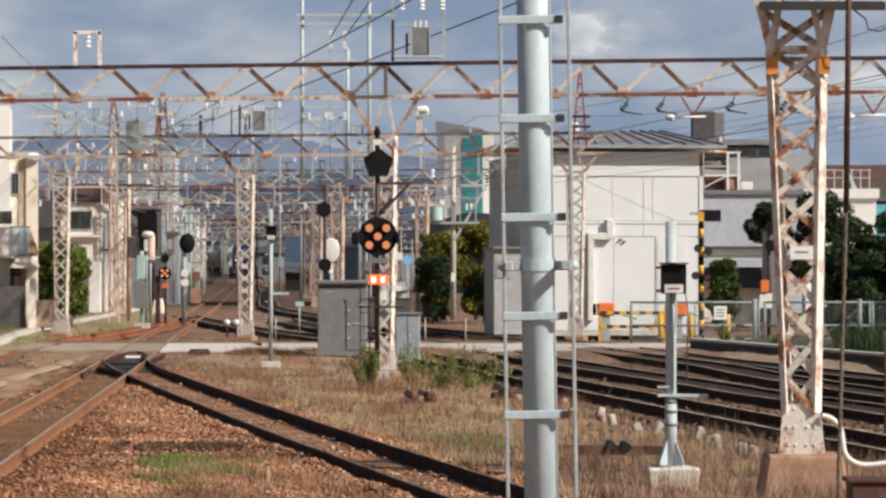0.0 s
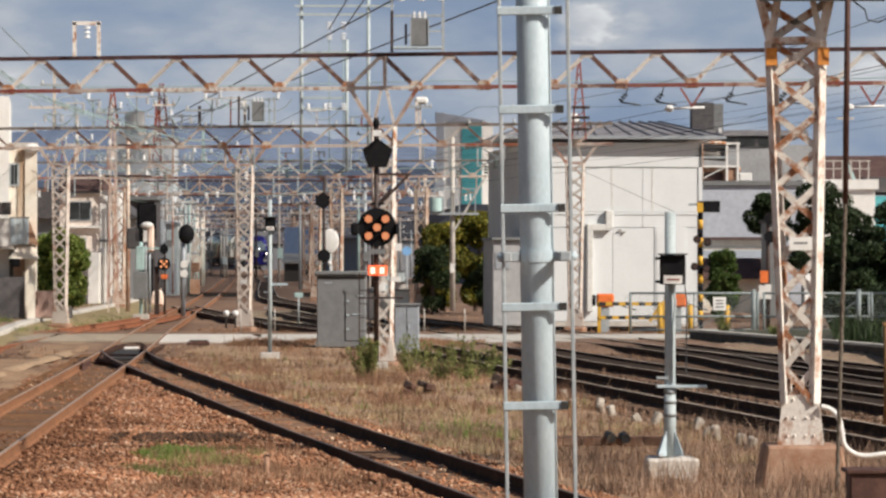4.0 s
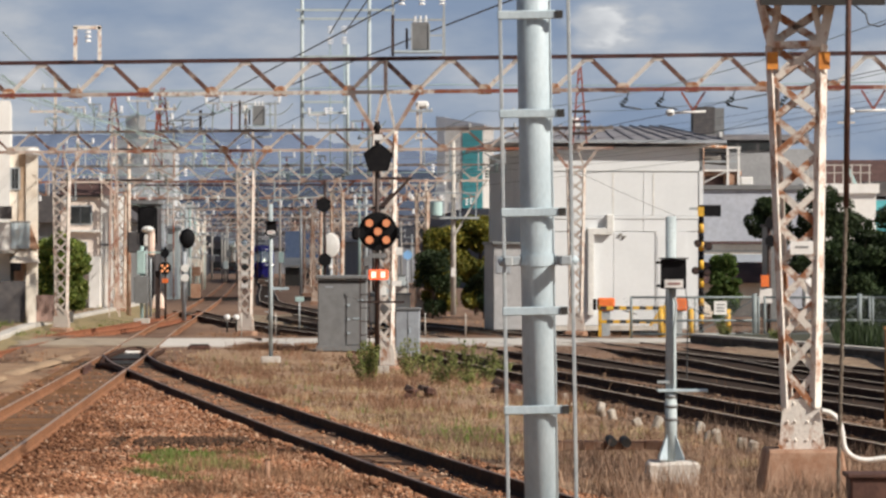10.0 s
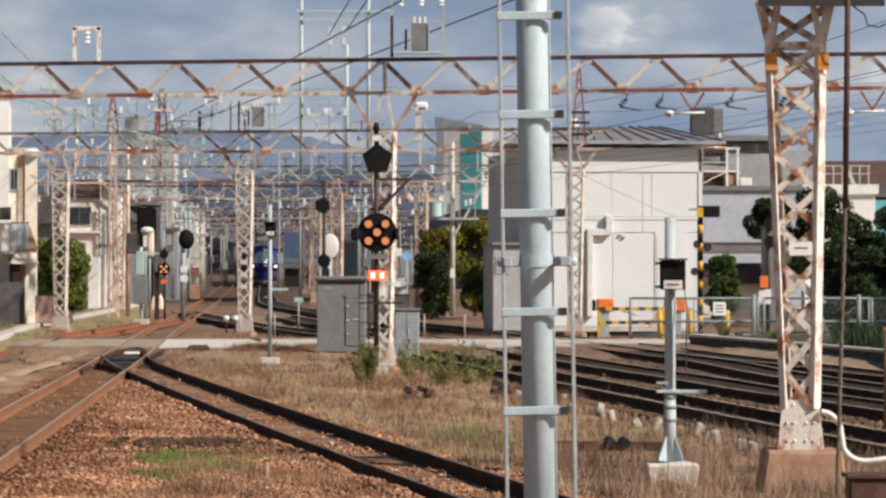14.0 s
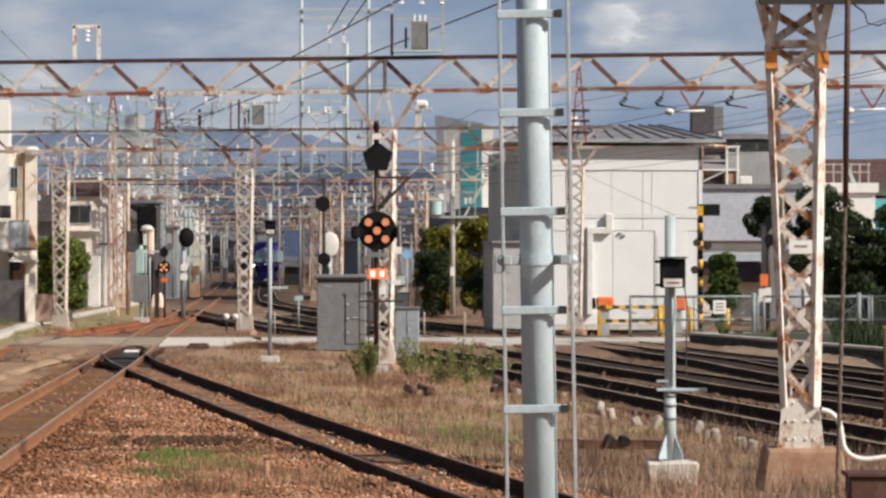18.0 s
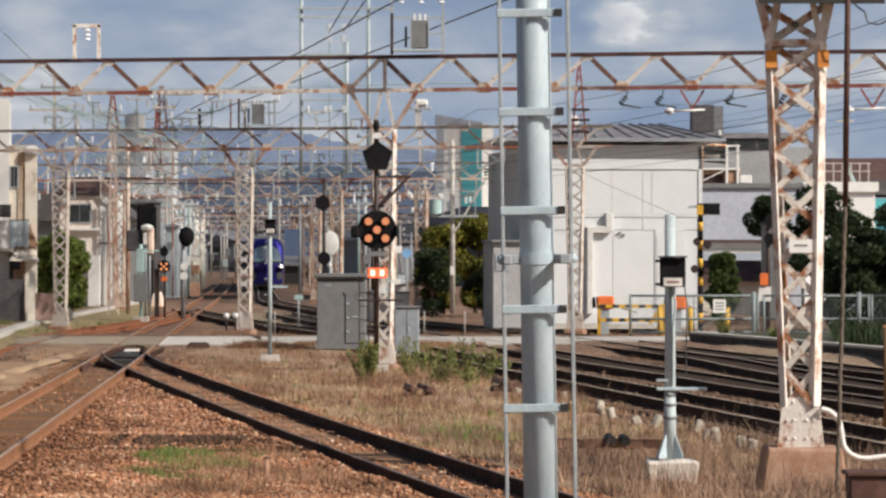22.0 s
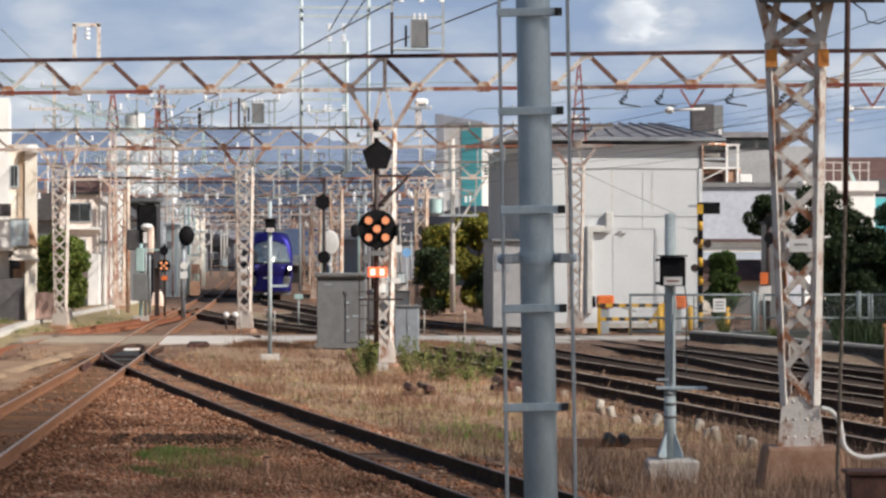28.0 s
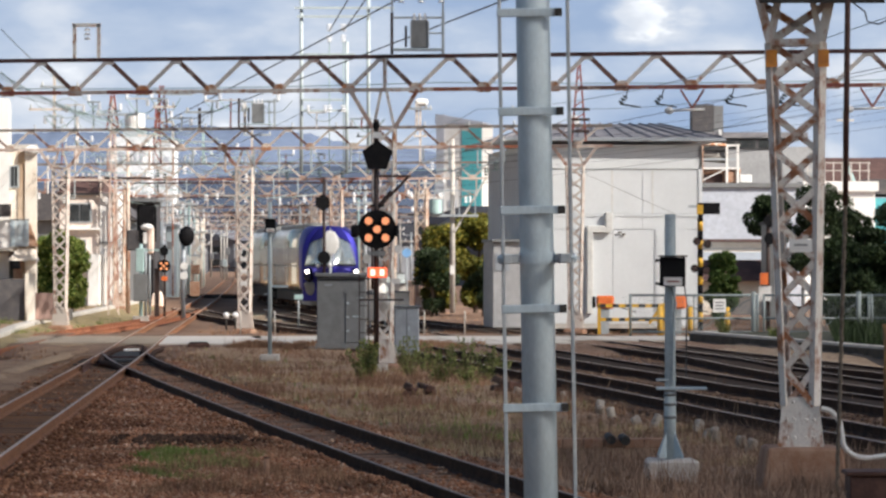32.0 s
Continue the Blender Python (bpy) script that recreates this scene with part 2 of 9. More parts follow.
# Stone colours darkened to paint a shadow lying on the ballast.
M_SHADOW_STONE = island("shadow_dark_stones", [(0.035, 0.02, 0.013), (0.075, 0.043, 0.028), (0.13, 0.072, 0.045)], 0.9, 0.3)
M_GLASS = mat("windscreen", (0.50, 0.55, 0.55), None, 0.19, 0.8, 1, 0.0, obj=True, spec=0.7)
M_MASK = mat("dark_front_mask", (0.010, 0.010, 0.028), None, 0.22, 0, 1, 0.0, obj=True, spec=0.4)
M_LEAF_D = island("leaf_dark", [(0.012, 0.022, 0.010), (0.03, 0.05, 0.018), (0.05, 0.075, 0.03)], 0.6, 0.3, 0.2)
M_LEAF = island("leaf_green", [(0.034, 0.075, 0.017), (0.081, 0.138, 0.034), (0.127, 0.172, 0.046)], 0.6, 0.3, 0.25)
M_LEAF_B = island("leaf_bright", [(0.078, 0.130, 0.029), (0.182, 0.247, 0.058), (0.351, 0.364, 0.098)], 0.6, 0.35, 0.3)
M_LEAF_Y = island("leaf_yellowing", [(0.05, 0.07, 0.015), (0.16, 0.16, 0.028), (0.33, 0.26, 0.04)], 0.6, 0.35, 0.25)
M_BARK = mat("bark", (0.09, 0.06, 0.045), (0.14, 0.10, 0.075), 0.9, 0, 8, 0.5)
M_STONE = island("ballast_stones", [(0.19, 0.086, 0.048), (0.31, 0.14, 0.076), (0.42, 0.205, 0.115), (0.36, 0.18, 0.103), (0.60, 0.42, 0.30)], 0.95, 0.4)
M_STONE_R = island("dark_red_stones", [(0.11, 0.050, 0.028), (0.19, 0.085, 0.046), (0.26, 0.125, 0.068), (0.15, 0.07, 0.04)], 0.95, 0.3)
M_STONE_D = island("dull_stones", [(0.10, 0.055, 0.035), (0.19, 0.115, 0.075), (0.27, 0.175, 0.12), (0.36, 0.26, 0.19)], 0.95, 0.25)
M_GRASS = island("dry_grass_blades", [(0.16, 0.078, 0.048), (0.37, 0.205, 0.125), (0.48, 0.31, 0.195), (0.26, 0.135, 0.082)], 0.9, 0.4, 0.2)
M_RUSSET = island("russet_weed_blades", [(0.15, 0.075, 0.05), (0.30, 0.165, 0.105), (0.42, 0.26, 0.17)], 0.9, 0.4, 0.3)
M_STRAW = island("straw_blades", [(0.30, 0.20, 0.115), (0.50, 0.37, 0.22), (0.62, 0.49, 0.32), (0.42, 0.37, 0.18)], 0.9, 0.35, 0.25)
M_REED = island("dull_reed_blades", [(0.132, 0.086, 0.066), (0.324, 0.210, 0.150), (0.504, 0.354, 0.258), (0.216, 0.138, 0.102)], 0.9, 0.4, 0.2)
M_WEED_D = island("dead_brown_weeds", [(0.066, 0.043, 0.032), (0.132, 0.084, 0.060), (0.228, 0.144, 0.102)], 0.9, 0.25, 0.2)
M_GRASS_G = island("green_grass_blades", [(0.09, 0.16, 0.035), (0.18, 0.28, 0.065), (0.32, 0.33, 0.12)], 0.9, 0.25, 0.25)
M_TOWN = mat("town_walls", (0.19, 0.195, 0.215), (0.12, 0.125, 0.145), 0.9, 0, 0.05, 0.0, rnd=0.45)
M_TOWNROOF = mat("town_roofs", (0.085, 0.09, 0.115), (0.15, 0.13, 0.135), 0.9, 0, 0.1, 0.0, rnd=0.35)


# ---- builders ----
def add_box(bm, c, s, bev=0.0, rz=0.0):
    r = bmesh.ops.create_cube(bm, size=1.0)
    bmesh.ops.scale(bm, vec=s, verts=r["verts"])
    if bev:
        es = list({e for v in r["verts"] for e in v.link_edges})
        out = bmesh.ops.bevel(bm, geom=es, offset=bev, segments=1, affect="EDGES")
        vs = list({v for f in out["faces"] for v in f.verts})
        vs = list({v for v in vs} | {v for v in r["verts"] if v.is_valid})
    else:
        vs = r["verts"]
    if rz:
        bmesh.ops.rotate(bm, verts=vs, matrix=Matrix.Rotation(radians(rz), 3, "Z"))
    bmesh.ops.translate(bm, vec=c, verts=vs)
    return vs


def add_cyl(bm, p, q, r1, r2=None, n=12):
    p, q = Vector(p), Vector(q)
    d = q - p
    m = Matrix.Translation((p + q) / 2) @ d.to_track_quat("Z", "Y").to_matrix().to_4x4()
    return bmesh.ops.create_cone(bm, cap_ends=True, segments=n, radius1=r1, radius2=r1 if r2 is None else r2,
                                 depth=d.length, matrix=m)["verts"]


def add_ball(bm, c, r, n=10, s=(1, 1, 1)):
    m = Matrix.Translation(c) @ Matrix.Diagonal((*s, 1))
    return bmesh.ops.create_uvsphere(bm, u_segments=n, v_segments=max(6, n * 2 // 3), radius=r, matrix=m)["verts"]


def link(name, bm, material, smooth=False):
    me = bpy.data.meshes.new(name)
    bm.to_mesh(me)
    bm.free()
    me.materials.append(material)
    if smooth:
        for p in me.polygons:
            p.use_smooth = True
    return new(name, me)


def part(name, bm, material, parent, label="", smooth=False):
    ob = link(name, bm, material, smooth)
    ob.parent = parent
    return tagged(ob, label)


def thing(name, at, label, category, group="", rz=0.0, kind=""):
    ob = new(name)
    ob.matrix_basis = pose(at[0], at[1], at[2], 0, 0, rz)
    ob.empty_display_size = 0.3
    return tagged(ob, label, category, group, kind)


def boxpart(name, c, s, material, parent, label="", bev=0.0, rz=0.0):
    bm = bmesh.new()
    add_box(bm, c, s, bev, rz)
    return part(name, bm, material, parent, label)


def cylpart(name, p, q, r, material, parent, label="", r2=None, n=14):
    bm = bmesh.new()
    add_cyl(bm, p, q, r, r2, n)
    return part(name, bm, material, parent, label, True)


def tube(name, pts, r, material, parent=None, label="", res=3):
    cu = bpy.data.curves.new(name, "CURVE")
    cu.dimensions, cu.bevel_depth, cu.bevel_resolution = "3D", r, res
    sp = cu.splines.new("POLY")
    sp.points.add(len(pts) - 1)
    for p, c in zip(sp.points, pts):
        p.co = (*c, 1)
    cu.materials.append(material)
    ob = new(name, cu)
    if parent:
        ob.parent = parent
    return tagged(ob, label)


def angle_iron():
    """A unit length of angle section along z, one metre across, to be scaled."""
    me = bpy.data.meshes.new("angle_iron")
    a = [(-0.5, -0.5), (0.5, -0.5), (0.5, -0.28), (-0.28, -0.28), (-0.28, 0.5), (-0.5, 0.5)]
    vs = [(x, y, z) for z in (0, 1) for x, y in a]
    fs = [(i, (i + 1) % 6, 6 + (i + 1) % 6, 6 + i) for i in range(6)] + [(5, 4, 3, 2, 1, 0), (6, 7, 8, 9, 10, 11)]
    me.from_pydata(vs, [], fs)
    return me


IRON = angle_iron()
IRONS = {}


def bar(name, p, q, w, material, parent, label="", h=None, out=None):
    """One bar of angle iron from p to q, in its thing's space."""
    key = material.name
    if key not in IRONS:
        me = IRON.copy()
        me.materials.append(material)
        IRONS[key] = me
    ob = new(name, IRONS[key])
    p, q = Vector(p), Vector(q)
    d = q - p
    z = d.normalized()
    y = Vector(out or (0, 1, 0))
    x = y.cross(z)
    if x.length < 0.05:
        x = Vector((1, 0, 0)).cross(z)
    x.normalize()
    y = z.cross(x)
    r = Matrix((x, y, z)).transposed().to_4x4()
    ob.parent = parent
    ob.matrix_basis = Matrix.Translation(p) @ r @ Matrix.Diagonal((w, h or w, d.length, 1))
    return tagged(ob, label)


def stuff_mesh(name, verts, faces, material):
    me = bpy.data.meshes.new(name)
    verts, faces = np.asarray(verts, dtype=np.float32), np.asarray(faces, dtype=np.int32)
    k = faces.shape[1]
    me.vertices.add(len(verts))
    me.vertices.foreach_set("co", verts.ravel())
    me.loops.add(faces.size)
    me.loops.foreach_set("vertex_index", faces.ravel())
    me.polygons.add(len(faces))
    me.polygons.foreach_set("loop_start", np.arange(0, faces.size, k, dtype=np.int32))
    me.polygons.foreach_set("loop_total", np.full(len(faces), k, dtype=np.int32))
    me.update(calc_edges=True)
    me.materials.append(material)
    return new(name, me)


# ---- the tracks' centre lines: distance ahead, then sideways ----
def spline(rows):
    ys = np.array([r[0] for r in rows], float)
    xs = np.array([r[1] for r in rows], float)
    o = np.argsort(ys)
    ys, xs = ys[o], xs[o]
    h = np.diff(ys)
    dl = np.diff(xs) / h
    m = np.empty(len(xs))
    m[0], m[-1] = dl[0], dl[-1]
    m[1:-1] = (dl[:-1] * h[1:] + dl[1:] * h[:-1]) / (h[1:] + h[:-1])

    def f(y):
        y = np.asarray(y, float)
        i = np.clip(np.searchsorted(ys, y) - 1, 0, len(h) - 1)
        t = (y - ys[i]) / h[i]
        t = np.clip(t, -50, 50)
        inside = (t >= 0) & (t <= 1)
        a = (1 + 2 * t) * (1 - t) ** 2 * xs[i] + t * (1 - t) ** 2 * h[i] * m[i] \
            + t * t * (3 - 2 * t) * xs[i + 1] + t * t * (t - 1) * h[i] * m[i + 1]
        b = np.where(t < 0, xs[i] + (y - ys[i]) * m[i], xs[i + 1] + (y - ys[i + 1]) * m[i + 1])
        return np.where(inside, a, b)
    return f


T0 = spline([(20, -5.0), (50, -6.4), (62, -6.95), (91, -8.3), (117, -9.65), (165, -11.9), (240, -15.6), (330, -20.4), (450, -27.0)])
T1 = spline([(20, 4.2), (30, 2.1), (38, 0.55), (41, 0.0), (45.7, -0.85), (51, -1.8), (57.6, -2.95), (68.5, -4.8), (78.7, -6.5), (85, -7.5), (91, -8.28)])
T2 = spline([(30, 9.2), (40, 7.6), (53, 5.6), (66, 3.7), (78.7, 1.85), (98, -0.95), (117, -3.65), (132, -6.7), (150, -9.7), (168, -12.3), (180, -13.9)])
T2B = spline([(40, 10.5), (55, 8.3), (62.3, 7.2), (67.4, 6.25), (74, 5.35), (82.5, 4.0), (90, 3.0), (100, 1.55), (117, -1.2), (132, -3.9), (150, -6.4), (160, -7.6), (200, -11.0)])
EDGE = spline([(50, 16.2), (79, 10.6), (98, 7.0), (110, 4.6), (119, 2.7)])
T3 = spline([(60, 12.9), (70, 11.0), (78.7, 9.35), (83.8, 8.6), (91, 7.3), (100, 6.05), (105, 5.35), (110, 4.5), (119, 2.7), (132, -0.1), (146, -2.80), (160, -4.98), (170.5, -6.32), (181, -7.64), (191.5, -8.88),
             (202, -9.9), (223, -11.15), (244, -12.3), (286, -14.4), (317.5, -16.0), (370, -19.1), (400, -20.9), (425, -22.6), (440, -24.2), (455, -26.6), (470, -29.4), (485, -31.4), (505, -32.9), (540, -34.4), (620, -38.0)])


def rise(y):
    """The main line climbs towards the far end of the yard."""
    u = np.clip((np.asarray(y, float) - 375) / 75, 0, 1)
    return 1.05 * u * u * (3 - 2 * u)

T2C = spline([(50, 11.4), (62, 9.45), (70, 8.3), (74, 7.8), (80, 7.2), (86, 6.75), (92, 5.95), (100, 4.75), (105, 3.95), (112, 2.75), (119, 1.9), (126, 0.75), (134, -0.75)])
TL = spline([(40, -12.9), (80, -12.6), (115, -12.4), (141, -11.6), (165, -11.95)])


# ---- ground ----
def ground_z(x, y):
    """The lie of the land: a verge on the left a step higher, a shallow ditch on the near right."""
    x, y = np.asarray(x, float), np.asarray(y, float)
    z = np.full(np.broadcast(x, y).shape, -0.225)
    ditch = np.exp(-((x - T2(y) + 3.2) / 1.6) ** 2) * np.clip((62 - y) / 8, 0, 1)
    z = z - 0.11 * ditch
    z = z + 0.19 * np.clip((y - 92.5) / 6, 0, 1) * np.clip((121 - y) / 6, 0, 1)
    z = z + 0.03 * np.sin(x * 1.7 + y * 0.6) * np.sin(y * 0.9 - x) * (np.abs(y) < 300)
    return z


def build_ground():
    xs = np.unique(np.concatenate([np.linspace(-4500, -60, 14), np.linspace(-60, -16, 24), np.linspace(-16, 16, 110),
                                   np.linspace(16, 60, 24), np.linspace(60, 4500, 14)]))
    ys = np.unique(np.concatenate([np.linspace(-1500, 20, 10), np.linspace(20, 130, 240), np.linspace(130, 300, 60),
                                   np.linspace(300, 4900, 24)]))
    gx, gy = np.meshgrid(xs, ys)
    v = np.stack([gx, gy, ground_z(gx, gy)], -1).reshape(-1, 3)
    nx, ny = len(xs), len(ys)
    i = (np.arange(ny - 1)[:, None] * nx + np.arange(nx - 1)[None, :]).ravel()
    f = np.stack([i, i + 1, i + nx + 1, i + nx], -1)
    g = stuff_mesh("ground", v, f, M_GROUND)
    tagged(g, "reddish-brown stony railway ground with dry earth", "ground", kind="structure")


build_ground()


def sweep(f, y0, y1, side, prof, step, zoff=0.0):
    """A section drawn along a track's line, side metres from its centre."""
    n = max(2, int((y1 - y0) / step) + 1)
    ys = np.linspace(y0, y1, n)
    xs = f(ys)
    sl = np.gradient(xs, ys)
    L = np.sqrt(1 + sl ** 2)
    nx, ny = 1 / L, -sl / L
    k = len(prof)
    v = []
    for a, b in prof:
        o = side + a
        v.append(np.stack([xs + nx * o, ys + ny * o, np.full(n, b + zoff)], -1))
    v = np.stack(v, 1).reshape(-1, 3)
    fs = []
    for j in range(n - 1):
        for i in range(k):
            fs.append((j * k + i, j * k + (i + 1) % k, (j + 1) * k + (i + 1) % k, (j + 1) * k + i))
    me = bpy.data.meshes.new("sweep")
    ends = [tuple(range(k - 1, -1, -1)), tuple(range((n - 1) * k, n * k))]
    me.from_pydata(v.tolist(), [], fs + ends)
    return me


RAIL_PROF = [(-0.062, -0.17), (0.062, -0.17), (0.055, -0.155), (0.012, -0.135), (0.010, -0.045), (0.032, -0.035),
             (0.032, -0.006), (0.026, 0.0), (-0.026, 0.0), (-0.032, -0.006), (-0.032, -0.035), (-0.010, -0.045), (-0.012, -0.135), (-0.055, -0.155)]


def shared_sleeper(material, half, w=0.2, h=0.16):
    bm = bmesh.new()
    add_box(bm, (0, 0, 0), (half * 2, w, h), 0.012)
    me = bpy.data.meshes.new("sleeper")
    bm.to_mesh(me)
    bm.free()
    me.materials.append(material)
    return me


SL_WOOD = shared_sleeper(M_SLEEPER, 1.05)


def track(f, y0, y1, sleepers, label, step=0.62, upto=130, drop=0.15, shiny=True, side_mat=M_RAIL_D, head=M_RAILPALE):
    tr = thing("railway_track", (0, 0, 0), label, "track", "tracks of the yard", kind="structure")
    for side in (-0.5665, 0.5665):
        me = sweep(f, y0, y1, side, RAIL_PROF, 1.2 if y1 < 200 else 3.0)
        me.materials.append(side_mat)
        me.materials.append(head)
        if shiny:
            k = len(RAIL_PROF)
            for p in me.polygons:
                if p.index < len(me.polygons) - 2 and p.index % k == 7:
                    p.material_index = 1
        rl = new("rail", me)
        rl.parent = tr
    y = y0
    rng = random.Random(int(y1 * 7))
    while y < min(y1, upto):
        x = float(f(y))
        sl = float(f(y + 0.5) - f(y - 0.5))
        s = new("sleeper", sleepers)
        s.parent = tr
        s.matrix_basis = pose(x, y, -0.165 - 0.08 + rng.uniform(-0.012, 0.006) - (drop - 0.15), 0, 0, -math.degrees(math.atan(sl)) + rng.uniform(-1, 1))
        y += step * rng.uniform(0.95, 1.05)
    return tr


track(T0, 34, 440, SL_WOOD, "straight track with rusty brown rails on worn sleepers", upto=112, side_mat=M_RAIL, head=M_RAILMID)
track(T1, 30, 91.5, SL_WOOD, "diverging siding track with dark rusty rails", upto=91, shiny=True, head=M_RAILHEAD_B)
track(T2, 36, 170, SL_WOOD, "curving running line with dark rails", upto=100)
track(T2B, 42, 158, SL_WOOD, "second running line with dark rails", upto=100)
track(T2C, 56, 133, SL_WOOD, "third running line with dark rails", upto=100)
MAIN = track(T3, 60, 600, SL_WOOD, "main line on which the train comes in", upto=100)
for rl in MAIN.children:
    if rl.name.startswith("rail"):
        for v in rl.data.vertices:
            v.co.z += float(rise(v.co.y))
track(TL, 60, 164, SL_WOOD, "rust-red siding rails beside the verge", upto=100, shiny=False, side_mat=M_RAIL_RED)


def dark_beds():
    """Dark fill between the rails of the running lines, painting rail shadow and dark sleepers."""
    # Near-black colour holds the rails' shadow as well as the sleepers.
    m = mat("oily_ballast", (0.030, 0.021, 0.017), (0.060, 0.040, 0.030), 0.95, 0, 3, 0.5, (0.35, 0.65), 0.2, bscale=25, spec=0.1)
    for f, spans in ((T3, ((60, 99.5), (121, 330))), (T2, ((119, 168),)), (T2B, ((52, 99.5), (119, 156))), (T2C, ((57, 99.5),))):
        for a, b in spans:
            top = -0.062 if f is T3 else (-0.066 if f is T2B else -0.07)
            me = sweep(f, a, b, 0.0, [(-0.53, -0.3), (0.53, -0.3), (0.53, top), (-0.53, top)], 1.5)
            me.materials.append(m)
            tagged(new("oily_ballast", me), "dark fill between the rails for rail shadow and dark sleepers", "ballast", kind="structure")
    me = sweep(T2C, 57, 99.5, 0.0, [(-1.9, -0.3), (2.5, -0.3), (2.5, -0.185), (-1.9, -0.185)], 1.5)
    me.materials.append(mat("sooty_bed", (0.075, 0.052, 0.042), (0.13, 0.09, 0.07), 0.95, 0, 2, 0.5, (0.35, 0.65), 0.2, bscale=20, spec=0.1))
    tagged(new("sooty_bed", me), "dark stone bed between the running lines", "ballast", kind="structure")
    # pale gravel between the lines beyond the crossing
    ys = np.linspace(121, 168, 60)
    rows = []
    for y in ys:
        a, b = float(T2(y)) + 0.9, float(T3(y)) - 0.9
        xs = np.linspace(a, max(b, a + 0.2), 12)
        rows.append(np.stack([xs, np.full(12, y), ground_z(xs, y) + 0.02 + 0.03 * np.sin(xs * 3 + y)], 1))
    i = (np.arange(59)[:, None] * 12 + np.arange(11)[None, :]).ravel()
    g = mat("olive_gravel", (0.30, 0.25, 0.17), (0.21, 0.165, 0.11), 0.95, 0, 1.2, 0.5, (0.35, 0.65), 0.2, bscale=9)
    tagged(stuff_mesh("gravel_strip", np.concatenate(rows), np.stack([i, i + 1, i + 13, i + 12], -1), g), "dull olive gravel between the running lines", "gravel", kind="structure")


dark_beds()


def turnout():
    """Frog, check rails and point blades where the siding leaves the straight track."""
    t = thing("turnout", (0, 0, 0), "rail crossing of the turnout with dark check rails and point blades", "turnout", kind="structure")
    for nm, f, s0, a, b in (("check_rail", T0, -0.49, 80.5, 84), ("wing_rail", T0, 0.50, 76, 80), ("wing_rail", T1, -0.50, 76, 80),
                            ("point_blade", T0, 0.53, 84, 91), ("point_blade", T1, -0.53, 84, 91)):
        me = sweep(f, a, b, s0, [(c * 0.7, d - 0.004) for c, d in RAIL_PROF], 0.8)
        me.materials.append(M_PIPE)
        o = new(nm, me)
        o.parent = t
    # the siding's rail ends in a long loop inside the straight track, its other rail in a hook
    pts = [(float(T1(y)) - 0.57, y) for y in np.linspace(79, 83.5, 5)]
    pts += [(float(T0(91.5 - 8.5 * math.cos(a))) - 0.45 * math.sin(a), 91.5 - 8.5 * math.cos(a)) for a in np.linspace(0.65, 4.6, 30)]
    tube("guard_loop", [(x, y, -0.075) for x, y in pts], 0.075, M_RAIL_D, t, "dark rail bent into a loop")
    pts = [(float(T1(y)) + 0.57, y) for y in np.linspace(80, 87, 6)] + [(float(T0(y)) + 0.70 + 0.018 * (y - 93) ** 2 * 0.5, y) for y in (91, 94, 96.5)] + [(float(T0(98.5)) + 0.86, 98.5)]
    tube("rail_hook", [(x, y, -0.08) for x, y in pts], 0.07, M_RAIL_D, t, "dark hooked rail end")
    boxpart("loop_plate", (float(T0(92.5)), 92.5, -0.125), (0.76, 9.0, 0.03), M_UNDER, t, rz=2.6)
    for y in (85, 87, 89):
        boxpart("slide_plate", (float(T0(y)), y, -0.12), (1.9, 0.25, 0.03), M_UNDER, t)
    boxpart("stretcher_bar", (float(T0(90)), 90, -0.09), (1.5, 0.08, 0.05), M_PIPE, t)
    m = thing("point_machine", (-6.85, 98.2, -0.12), "low dark steel point machine beside the track", "point machine")
    boxpart("casing", (0, 0, 0.09), (0.62, 0.36, 0.2), M_PIPE, m, bev=0.04)
    boxpart("lid", (0, 0, 0.205), (0.5, 0.3, 0.04), M_UNDER, m, bev=0.012)
    cylpart("throw_rod", (-0.45, 0, 0.1), (-2.3, -0.3, 0.06), 0.025, M_PIPE, m)
    s = thing("white_marker_stone", (-8.6, 96.8, -0.17), "small white-painted marker stone between the rails", "marker")
    boxpart("block", (0, 0, 0.06), (0.42, 0.25, 0.12), M_WHITE, s, bev=0.03)


turnout()


def crossing_road():
    r = thing("level_crossing_road", (0, 0, 0), "level crossing paved with grey slabs across the tracks", "road", kind="structure")
    # slabs between the rails of each line, with a gap left for the flanges
    cents = sorted(float(f(105)) for f in (TL, T0, T2, T2B, T2C, T3))
    cuts = []
    for c in cents:
        cuts += [(c - 0.5665, 0.09), (c + 0.5665, 0.09)]
    lo = -30.0
    for c, g in cuts + [(34.0, 0.0)]:
        hi = c - g / 2
        n = max(1, int((hi - lo) / 2.2))
        for i in range(n):
            a, b = lo + (hi - lo) * i / n, lo + (hi - lo) * (i + 1) / n
            bm = bmesh.new()
            mid = (a + b) / 2
            sl = 0.0
            for f in (TL, T0, T2, T2B, T2C, T3):
                if abs(float(f(105)) - mid) < 2.4:
                    sl = float(f(106) - f(105))
            near = 100.5 + 4.6 * min(1.0, max(0.0, (mid - 1.8) / 2.0)) + 1.0 * min(1.0, max(0.0, (-9.4 - mid) / 1.5))
            vs = add_box(bm, (mid, (near + 110.1) / 2, -0.075), (b - a - 0.015, 110.1 - near, 0.15))
            for v in vs:
                v.co.x += (v.co.y - 105.3) * sl
            pale = -7.3 < mid < -5.4
            part("slab", bm, M_CONC_W if pale else (M_CONC if -5.4 <= mid < 9.5 else M_ASPH), r)
        lo = c + g / 2
    return r


crossing_road()


